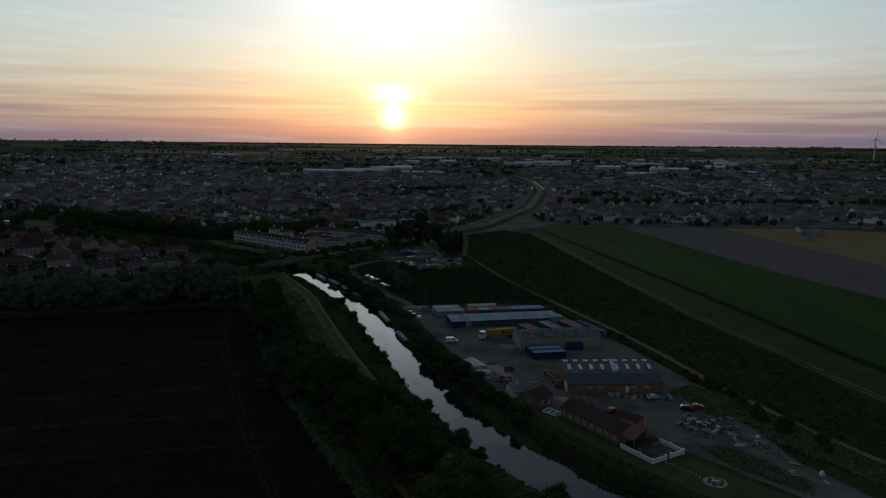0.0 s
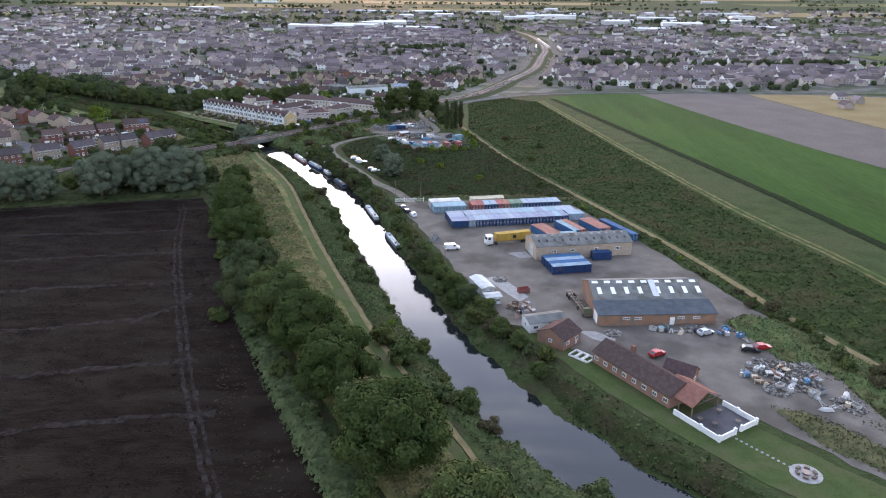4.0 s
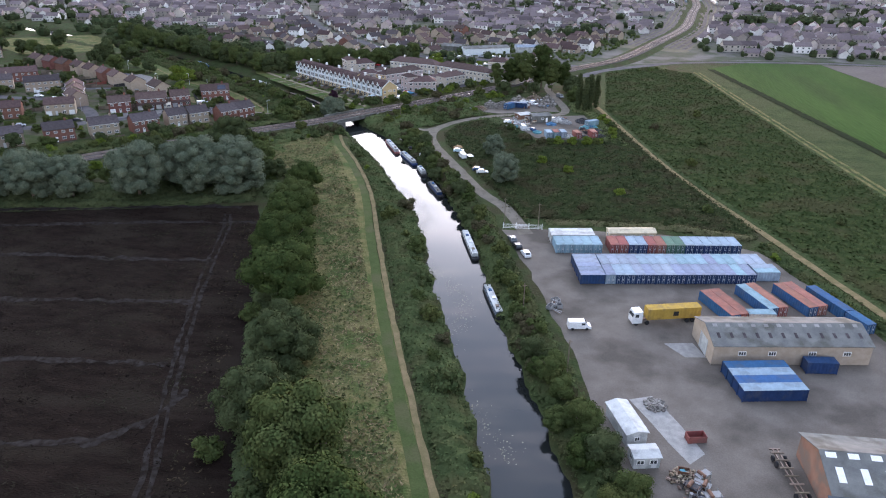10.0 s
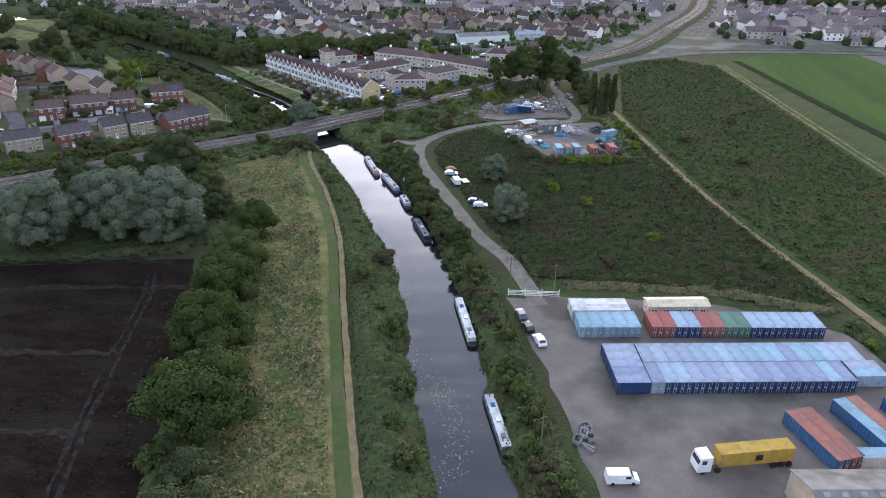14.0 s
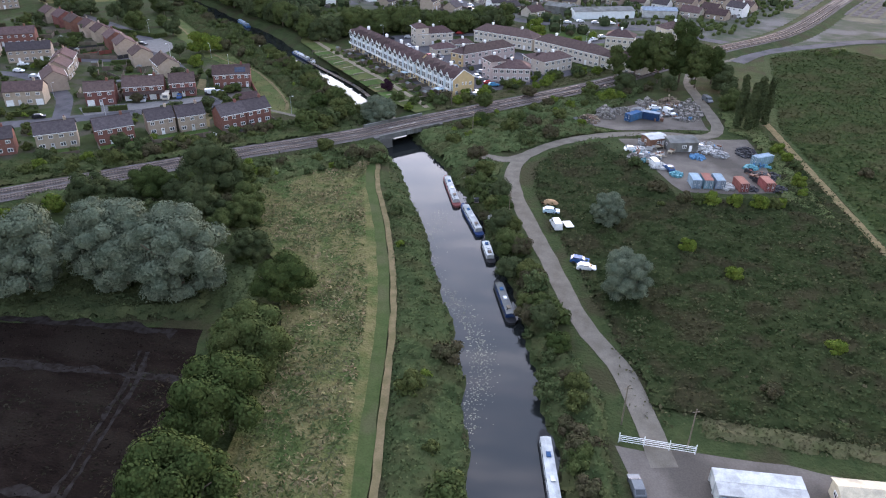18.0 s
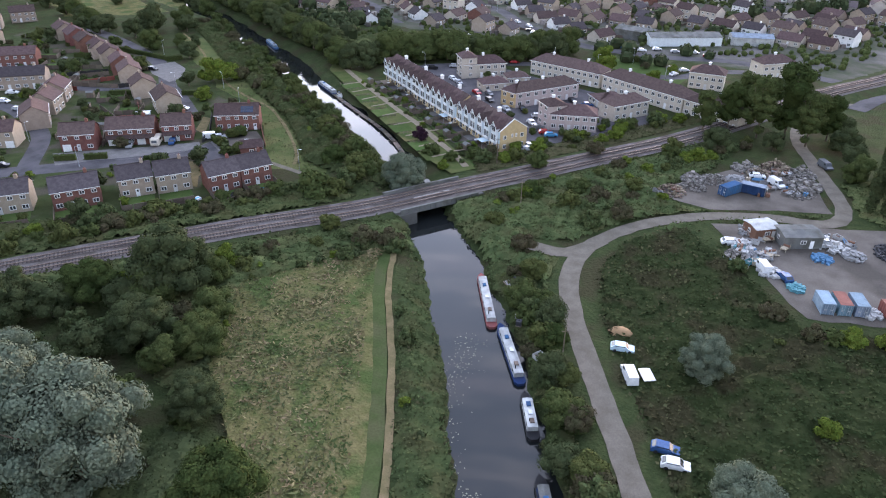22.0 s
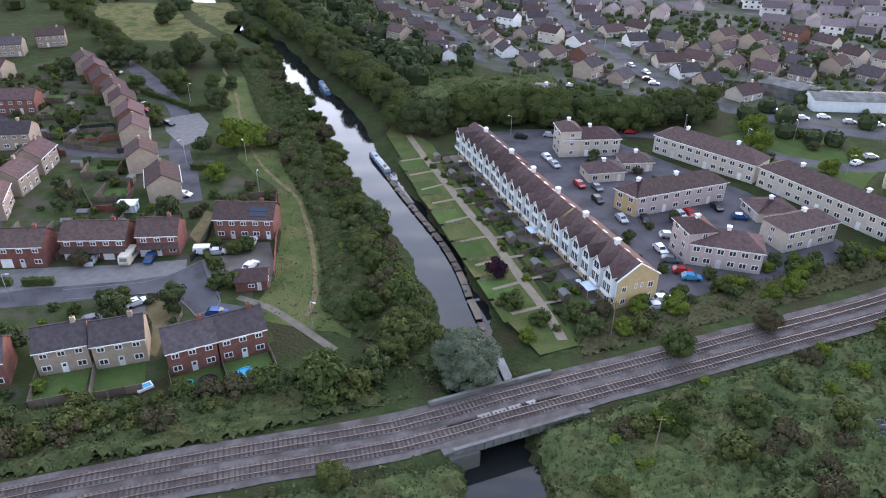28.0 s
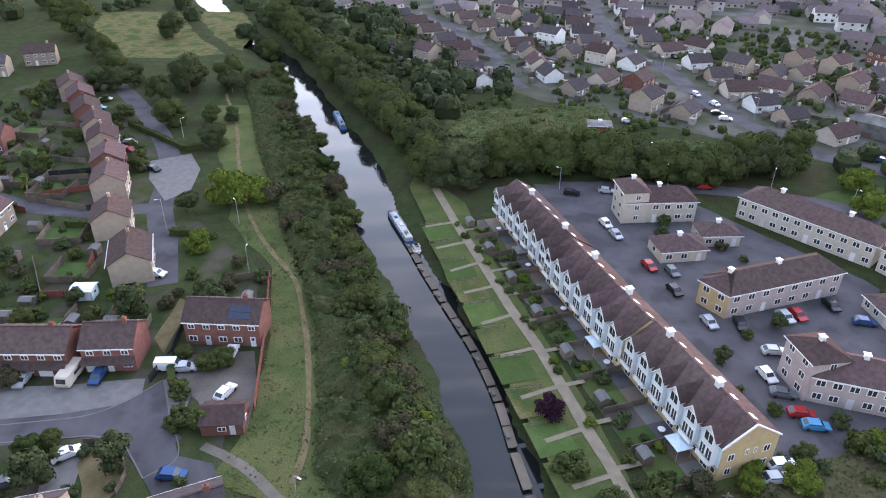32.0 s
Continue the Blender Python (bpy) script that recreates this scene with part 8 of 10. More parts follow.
for x, y, a, w, d_ in ((-190, 356, 33, 9, 9), (-203, 348, 33, 9, 9), (-215, 340, 33, 8, 8), (-216, 364, 33, 8, 8), (-232, 372, 40, 9, 8), (-256, 384, 30, 9, 9), (-246, 328, 33, 9, 8), (-268, 384, 30, 9, 9), (-284, 394, 30, 10, 9), (-300, 404, 30, 9, 8), (-282, 378, 33, 10, 8), (-312, 372, 33, 9, 8)):
    c_, s_ = math.cos(radians(a)), math.sin(radians(a))
    pts = [(x + u * c_ - v * s_, y + u * s_ + v * c_) for u, v in ((-w / 2, -d_ / 2), (w / 2, -d_ / 2), (w / 2, d_ / 2), (-w / 2, d_ / 2))]
    sheet("lawn", pts, 0.09, LAWN, "small garden lawn between fences", "lawn", rough=0.15)
    fence(pts[0], pts[1])
    fence(pts[1], pts[2])
    fence(pts[3], pts[0])

# garage and garden pieces of the cul-de-sac
cabin("garage", "small brick garage with brown tiled roof", (-157.6, 347.2), (-152.6, 351.0), 5.0, 2.3, 1.5, BRICK_RED, TILE_BROWN, 1)
cabin("summerhouse", "white garden summerhouse with flat felt roof", (-207.0, 357.6), (-203.6, 360.0), 3.0, 2.2, 0.2, BLUEWHITE, WHITE, 1)
for i, (x, y) in enumerate([(-193, 357), (-199, 353), (-211, 347), (-219, 371), (-231, 360), (-262, 384), (-270, 380), (-286, 400), (-240, 370), (-178, 376), (-212, 352), (-301, 396)]):
    sh = thing("garden_shed", "small wooden garden shed", "shed", "garden sheds")
    sh.matrix_world = pose(x, y, 0.1, 0, 0, 33 + 90 * (i % 2))
    part("wall", Mesh().house_body(-1.2, 1.2, -0.9, 0.9, 1.8, 0.4), WOOD, sh)
    part("roof", Mesh().gable(-1.3, 1.3, -1.05, 1.05, 1.75, 0.45, 0.06), SLATE, sh)
    part("door", Mesh().box(-0.4, 0.4, -0.94, -0.89, 0.05, 1.65), WOOD, sh)


def round_pool(x, y, r, wall, inner, label, name="paddling_pool"):
    ob = thing(name, label, "pool")
    ob.matrix_world = pose(x, y, 0.1)
    m = Mesh()
    n = 18
    for rr, z in ((r, 0), (r, 0.7), (r - 0.15, 0.7), (r - 0.15, 0.55)):
        m.v += [(rr * math.cos(2 * math.pi * i / n), rr * math.sin(2 * math.pi * i / n), z) for i in range(n)]
    m.f = [(k * n + i, k * n + (i + 1) % n, (k + 1) * n + (i + 1) % n, (k + 1) * n + i) for k in range(3) for i in range(n)]
    part("rim", m, wall, ob)
    part("water", Mesh().rod((0, 0, 0.4), (0, 0, 0.56), r - 0.16, n), inner, ob)


POOLBLUE = plain("pool_blue", (0.06, 0.36, 0.55), 0.2)
round_pool(-137.4, 329.2, 1.75, POOLBLUE, POOLBLUE, "round bright blue garden pool")
round_pool(-141.4, 324.6, 1.7, TYRE, TYRE, "round black garden trampoline", "trampoline")
round_pool(-143.8, 322.6, 0.8, plain("teal_plastic", (0.03, 0.33, 0.28), 0.4), TYRE, "small teal plastic sandpit", "sandpit")
pd = thing("paddling_pool", "rectangular blue and white paddling pool", "pool")
pd.matrix_world = pose(-149.6, 318.4, 0.1, 0, 0, 70)
part("rim", Mesh().box(-1.3, 1.3, -0.8, -0.6, 0, 0.45).box(-1.3, 1.3, 0.6, 0.8, 0, 0.45).box(-1.3, -1.1, -0.6, 0.6, 0, 0.45).box(1.1, 1.3, -0.6, 0.6, 0, 0.45), WHITE, pd)
part("water", Mesh().box(-1.1, 1.1, -0.6, 0.6, 0, 0.3), POOLBLUE, pd)

# estate cars and the caravan
for x, y, a, c, k in ((-191.8, 339.4, -58, "silver", "car"), (-182.2, 346.6, -58, "blue", "car"), (-174.3, 354.9, 36, "white", "van"), (-172.0, 356.0, 40, "silver", "car"), (-168.4, 363.0, -62, "white", "car"), (-161.6, 355.6, 100, "white", "car"), (-170.8, 333.8, 70, "white", "car"),
                      (-154.8, 339.6, 30, "blue", "car"), (-200.9, 372.6, 20, "white", "car"), (-173.0, 326.0, 60, "grey", "car"), (-308.9, 435.5, 30, "white", "car"), (-302, 428.4, 40, "sky", "car"), (-283.7, 419.6, 0, "white", "car"), (-276.5, 415.8, 0, "white", "car"),
                      (-267.6, 415.0, 10, "silver", "car"), (-262.8, 411.4, 5, "red", "car"), (-252.8, 408.0, 0, "grey", "car"), (-249.4, 405.3, 0, "black", "car"), (-245.6, 406.4, 0, "black", "car"), (-330, 439.5, 20, "silver", "car"), (-240, 348, 30, "black", "car"), (-250, 349, 20, "silver", "car"), (-262, 353, 10, "white", "car"),
                      (-268, 361, 30, "white", "car"), (-230, 300, 35, "silver", "car"), (-212, 313, 40, "black", "car")):
    car(x, y, a, c, k)
cv = thing("touring_caravan", "cream touring caravan on a drive", "caravan")
cv.matrix_world = pose(-185.9, 344.2, 0.1, 0, 0, -60)
b = Mesh()
pr = [(-2.9, 0.45), (2.7, 0.45), (3.0, 1.2), (2.5, 2.45), (-2.7, 2.5), (-3.0, 1.4)]
b.v = [(x, s * 1.1, z) for s in (-1, 1) for x, z in pr]
b.f = [tuple(range(6)), tuple(range(11, 5, -1))] + [((i + 1) % 6, i, 6 + i, 6 + (i + 1) % 6) for i in range(6)]
part("body", b, RENDER_CREAM, cv)
part("front_window", Mesh().add([(2.97, -0.8, 1.4), (2.97, 0.8, 1.4), (2.66, 0.8, 2.15), (2.66, -0.8, 2.15)], [(0, 1, 2, 3)]), GLASS, cv)
for s in (-1, 1):
    part("side_window", Mesh().box(-1.6, 0.6, min(s * 1.09, s * 1.13), max(s * 1.09, s * 1.13), 1.35, 2.0), GLASS, cv)
    part("wheel", Mesh().rod((0, s * 0.9, 0.32), (0, s * 1.12, 0.32), 0.32, 12), TYRE, cv)


def street_lamp(x, y, ang, h=6.0):
    def make():
        ob = thing("street_lamp", "tall thin grey street lamp", "street lamp", "street lamps")
        part("pole", Mesh().rod((0, 0, 0), (0, 0, h), 0.09, 8, 0.05), STEEL, ob)
        hd = part("arm", Mesh().rod((0, 0, h), (0.9, 0, h + 0.12), 0.04, 6), STEEL, ob)
        part("lantern", Mesh().at(1.0, 0, h + 0.04, 0.6, 0.2, 0.12), WHITE, hd, "pale lantern")
        return ob
    put(("lamp", h), pose(x, y, max(0.05, ground_z(x, y)), 0, 0, ang), make)


for i, (x, y) in enumerate([(-136.6, 345.6), (-245.8, 428), (-258.7, 427), (-186, 384), (-204, 398), (-149.1, 457), (-126.3, 475.4), (-103, 488), (-84, 485), (-56, 478), (-193, 322), (-222, 330), (-72, 500), (-160, 577), (-118, 540), (-216, 387), (-182, 447), (-174, 446)]):
    street_lamp(x, y, 40 * i, 6.0 if i < 14 else 7.5)


def pole(x, y, h=8.0):
    def make():
        ob = thing("telegraph_pole", "wooden pole standing in the undergrowth", "pole", "poles")
        part("shaft", Mesh().rod((0, 0, 0), (0, 0, h), 0.13, 8, 0.09), WOOD, ob)
        part("crossbar", Mesh().box(-0.6, 0.6, -0.05, 0.05, h - 0.6, h - 0.5), WOOD, ob)
        return ob
    put(("pole", h), pose(x, y, ground_z(x, y), 0, 0, 30), make)


for x, y in ((-73, 347), (-48, 292), (-6, 178), (-15, 231), (-88, 372), (-186, 452), (4, 156)):
    pole(x, y)

# ---- riverside lawns, stages and gardens of the terrace ----
sheet("river_lawn", [(-186, 446), (-182, 436), (-166, 421), (-150, 404), (-134, 392), (-120, 379), (-106, 366), (-97, 360), (-92, 366), (-98, 372), (-112, 386), (-130, 402), (-150, 420), (-165, 436)], 0.4, GRASS, "sloping lawns along the river", "lawn", rough=0.3)
TOW = [(-178, 441), (-162, 426.3), (-148, 414.2), (-135, 402.7), (-125.5, 395), (-115.8, 386.2), (-109, 379.8), (-102, 373.6), (-95, 366)]
ribbon("garden_walk", TOW, 2.0, 0.5, WALK, "pale gravel walk behind the gardens", "path", rough=0.1)
stage_pts = spline([(-176.5, 422.5), (-160, 408.8), (-147.5, 399.2), (-134.4, 389.2), (-124.5, 380), (-117.8, 372.4), (-111.8, 366), (-104, 357.5)], 4.4)
for i in range(len(stage_pts) - 1):
    p, q = stage_pts[i], stage_pts[i + 1]
    a = math.degrees(math.atan2(q[1] - p[1], q[0] - p[0]))
    st_ = thing("landing_stage", "low weathered timber landing stage at the water", "landing stage", "landing stages")
    st_.matrix_world = pose((p[0] + q[0]) / 2, (p[1] + q[1]) / 2, WATER_Z, 0, 0, a)
    L = math.dist(p, q) * (0.94 if i % 3 else 0.8)
    part("deck", Mesh().box(-L / 2, L / 2, -0.75, 0.75, 0.42, 0.52), WOOD, st_, "grey planks")
    for x in (-L / 2 + 0.15, L / 2 - 0.15):
        part("stake", Mesh().rod((x, 0.6, -1.2), (x, 0.6, 0.75), 0.09, 6), WOOD, st_)
    if i % 2 == 0:
        part("locker", Mesh().box(-0.5, 0.5, -0.6, -0.1, 0.52, 0.95), SLATE, st_, "small locker")
for a, b in (((-161.1, 426.5), (-166.2, 420.2)), ((-147.5, 413.5), (-151.0, 407.0)), ((-154.5, 419.5), (-158.6, 413.2)), ((-140.5, 407.2), (-144.4, 401.6)), ((-132.8, 400.5), (-136.3, 394.6)), ((-124.6, 394), (-128.9, 388.2)), ((-117.0, 386.8), (-121, 380.8)), ((-109.8, 380), (-113.6, 374.4)), ((-102.6, 374), (-106.6, 368.6))):
    ribbon("cross_path", [a, ((a[0] + b[0]) / 2, (a[1] + b[1]) / 2), b], 0.9, 0.49, WALK, "pale gravel path down to the water", "path", rough=0.08)
for i in range(9):
    a = (-158 + i * 6.9, 423.5 - i * 6.05)
    ribbon("cross_path", [a, (a[0] + 1.4, a[1] + 1.6), (a[0] + 2.6, a[1] + 3.0)], 0.9, 0.495, WALK, "pale gravel path to a garden gate", "path", rough=0.08)
for i in range(10):
    a0, a1 = np.array((-166, 421.5)), np.array((-105, 366.5))
    p, q = a0 + (a1 - a0) * (i + 0.06) / 10, a0 + (a1 - a0) * (i + 0.94) / 10
    off = np.array((2.9, 3.2))
    sheet("lawn_plot", [tuple(p - off * 0.45), tuple(q - off * 0.45), tuple(q + off), tuple(p + off)], 0.47, (LAWN, GRASS, LAWN, MEADOW)[i % 4], "mown lawn plot by the water", "lawn", rough=0.15)
pt = thing("landing_stage", "pale concrete landing stage beside the willow", "landing stage")
pt.matrix_world = pose(-100.8, 354.6, WATER_Z, 0, 0, -47)
part("deck", Mesh().box(-4.2, 4.2, -0.8, 0.8, 0.3, 0.6), CONCRETE, pt)


def rail_fence(p0, p1):
    ln, a = math.dist(p0, p1), math.degrees(math.atan2(p1[1] - p0[1], p1[0] - p0[0]))
    ob = thing("picket_fence", "low dark picket fence between lawn plots", "fence", "lawn fences")
    ob.matrix_world = pose(p0[0], p0[1], 0.35, 0, 0, a)
    n = max(2, int(ln / 1.2))
    for z in (0.45, 0.8):
        part("rail", Mesh().box(0, ln, -0.03, 0.03, z, z + 0.08), WOOD, ob)
    key = "picket"
    if key not in BUILT:
        BUILT[key] = Mesh().box(-0.05, 0.05, -0.04, 0.04, -0.4, 1.0).data("post", WOOD)
    for i in range(n + 1):
        part("post", BUILT[key], None, ob).location.x = i * ln / n


for i in range(10):
    t = (i + 0.5) / 10.5
    x, y = -170 + t * 66, 425 - t * 58
    rail_fence((x - 0.5, y - 2.4), (x + 3.4, y + 1.2))
ta = radians(TER_A)
nx_, ny_ = math.sin(ta), -math.cos(ta)
gm = np.random.default_rng(9)
for i in range(20):
    p = TS + along * (UNIT * i)
    q = (p.x + nx_ * 8.6, p.y + ny_ * 8.6)
    e0, e1 = (p.x + nx_ * 0.5, p.y + ny_ * 0.5), q
    if i % 2 == 0:
        fence(e0, e1, "wood", 1.3)
    p2 = TS + along * (UNIT * (i + 1))
    a0, a1 = (p.x + nx_ * 3.2, p.y + ny_ * 3.2), (p2.x + nx_ * 3.2, p2.y + ny_ * 3.2)
    b0, b1 = q, (p2.x + nx_ * 8.6, p2.y + ny_ * 8.6)
    sheet("garden_lawn", [a0, b0, b1, a1], 0.1, (LAWN, GRASS, LAWN, GRAVEL)[i % 4], "small back garden of the terrace", "lawn", rough=0.08)
    sheet("patio", [(p.x + nx_ * 0.1, p.y + ny_ * 0.1), a0, a1, (p2.x + nx_ * 0.1, p2.y + ny_ * 0.1)], 0.11, (PAVE, WOOD, ASPHALT)[i % 3], "paved patio behind the terrace", "patio", rough=0.03)
    m_ = (p + p2) / 2
    for j in range(2):
        o, s_ = gm.uniform(4, 8), gm.uniform(-1.2, 1.2)
        x, y = m_.x + nx_ * o - ny_ * s_, m_.y + ny_ * o + nx_ * s_
        plant("shrub", x, y, gm.uniform(0.4, 0.85), int(gm.integers(4)), z=0.1, group="terrace garden shrubs")
    if i % 3 == 1:
        sh = thing("garden_shed", "small dark garden shed behind the terrace", "shed", "terrace sheds")
        sh.matrix_world = pose(m_.x + nx_ * 7.6, m_.y + ny_ * 7.6, 0.1, 0, 0, TER_A)
        part("wall", Mesh().house_body(-1.1, 1.1, -0.8, 0.8, 1.7, 0.4), WOOD, sh)
        part("roof", Mesh().gable(-1.2, 1.2, -0.95, 0.95, 1.65, 0.45, 0.06), SLATE, sh)
    if i % 4 == 2:
        tb = thing("garden_table", "white garden table on a patio", "table", "patio tables")
        tb.matrix_world = pose(m_.x + nx_ * 2, m_.y + ny_ * 2, 0.12)
        part("tabletop", Mesh().rod((0, 0, 0.68), (0, 0, 0.73), 0.6, 12), WHITE, tb)
        part("leg", Mesh().rod((0, 0, 0), (0, 0, 0.68), 0.06, 6), STEEL, tb)
for i in (1, 7, 15):
    p = TS + along * (UNIT * (i + 0.5))
    gz = thing("gazebo", "pale canopy on thin posts behind the terrace", "canopy", "garden canopies")
    gz.matrix_world = pose(p.x + nx_ * 2.0, p.y + ny_ * 2.0, 0.1, 0, 0, TER_A)
    part("canopy", Mesh().hip(-1.7, 1.7, -1.4, 1.4, 2.1, 0.35, 1.4), (SLATE, BLUEWHITE, WHITE)[i % 3], gz)
    for x in (-1.5, 1.5):
        for y in (-1.2, 1.2):
            part("post", Mesh().rod((x, y, 0), (x, y, 2.1), 0.04, 6), STEEL, gz)
plant("purple", -115.2, 379.6, 0.95, 0)
plant("bush", -108.2, 371.6, 1.3, 0, label="round green bush on the river lawn")
# court behind the terrace
sheet("court", [(-156, 456), (-150, 448), (-84, 388), (-74, 398), (-62, 410), (-50, 432), (-78, 452), (-108, 464), (-122, 470), (-140, 466)], 0.05, ASPHALT, "asphalt court behind the terrace", "road", rough=0.2)
ribbon("court_road", [(-150, 458), (-132, 470), (-112, 480), (-88, 486), (-70, 482), (-52, 486), (-40, 500), (-20, 508)], 6.0, 0.06, ASPHALT, "asphalt road round the blocks", "road", rough=0.1)
sheet("court_green", [(-96, 484), (-70, 470), (-52, 468), (-48, 486), (-66, 506), (-84, 504)], 0.055, LAWN, "mown green with round trees", "lawn", rough=0.6)
sheet("track_verge", [(-88, 384), (-100, 372), (-92, 362), (-74, 384), (-46, 420), (-22, 448), (-30, 444), (-56, 418), (-72, 400)], 0.06, GRASS, "grass strip beside the railway", "grass", rough=0.6)
for i, (x, y, s) in enumerate([(-80, 485, 1.6), (-71, 503, 0.8), (-60, 477, 1.1), (-66, 494, 0.8), (-84, 499, 1.6), (-76, 478, 0.7), (-55, 492, 0.8)]):
    plant(("lime", "bush")[i % 2], x, y, s * 1.1, i, group="bushes on the green")
for i, (x, y, s) in enumerate([(-80.7, 392.6, 0.8), (-74, 398.6, 1.0), (-77, 403, 0.7), (-92, 378, 0.9), (-96, 374, 1.0), (-70, 402, 0.9), (-62, 414, 0.8), (-86, 384, 0.6), (-101, 369, 0.9), (-96, 429, 0.8), (-119, 447, 0.7), (-106, 448, 0.6)]):
    plant("bush", x, y, s * 1.1, i, group="bushes round the blocks")
for x, y, a, c in ((-116.8, 431.7, -40, "red"), (-112.1, 432.2, -42, "grey"), (-109.5, 425.4, -42, "black"), (-100.9, 418.3, -45, "silver"), (-95.9, 420.9, -60, "black"), (-89, 415.9, 30, "silver"), (-88.8, 408.4, -45, "white"), (-85.6, 405.0, 20, "grey"),
                   (-82.3, 401.7, 25, "red"), (-80.0, 400.0, 25, "sky"), (-83, 388.8, 40, "white"), (-83.2, 385.7, 40, "silver"), (-89.2, 428.0, -45, "silver"), (-87.4, 430, -45, "red"), (-82.4, 437, -50, "black"), (-76.4, 434.5, 20, "blue"),
                   (-145, 455.6, 20, "black"), (-138, 461.6, 20, "silver"), (-131.6, 444.6, -42, "white"), (-127.6, 440.8, -42, "silver"), (-117.5, 478.1, 30, "red"), (-79, 476.8, -20, "white"), (-83.5, 479.4, -20, "black"), (-53.8, 488, 60, "white"), (-50.6, 495.4, 30, "silver"),
                   (-140, 499, 30, "white"), (-151.5, 514.8, 20, "white"), (-125.8, 534.6, 20, "white"), (-129.4, 538.8, 20, "black"), (-132.6, 548, -40, "white"), (-141, 555, -40, "silver"), (-159, 611, -45, "white"), (-162.6, 601, -45, "black"), (-88, 545, 0, "silver"),
                   (-66, 527, 20, "white"), (-58, 526, 20, "silver"), (-50, 528, 10, "white"), (-44, 524, 10, "red"), (-72, 522, 10, "white"), (-80, 524, 10, "blue")):
    car(x, y, a, c)
# sheds and workshops by the main street
for p0, p1, dep, h, wl_, rf_, lab in (((-89, 545), (-71, 540), 10, 4.2, SLATE, SLATE, "grey sheeted workshop by the street"), ((-70, 533), (-40, 548), 12, 4.0, BOARD, SLATE, "white and blue garage with striped roof"), ((-36, 552), (-18, 556), 9, 3.8, BOX["white"], BOX["grey"], "white metal shed beside the street")):
    pitched_store("workshop", lab, p0, p1, dep, h, 1.2, wl_, rf_)
for p0, p1 in (((-47, 473.5), (-34.5, 473.0)), ((-21.5, 497), (-10, 506))):
    range_block("n", "cream corner block with hipped brown roof", p0, p1, 8.0, 6.0, 2.6, RENDER_CREAM, TILE_BROWN, 5)

# ---- scrapyards, rubble and yard clutter ----
SCRAP = [plain("scrap_" + k, c, 0.7, 0.1, bump=0.2) for k, c in dict(white=(0.43, 0.43, 0.42), grey=(0.25, 0.25, 0.25), blue=(0.08, 0.20, 0.34), rust=(0.17, 0.09, 0.06), dark=(0.04, 0.04, 0.045), cream=(0.42, 0.36, 0.27), teal=(0.10, 0.28, 0.32), red=(0.26, 0.06, 0.05)).items()]
sr = np.random.default_rng(77)


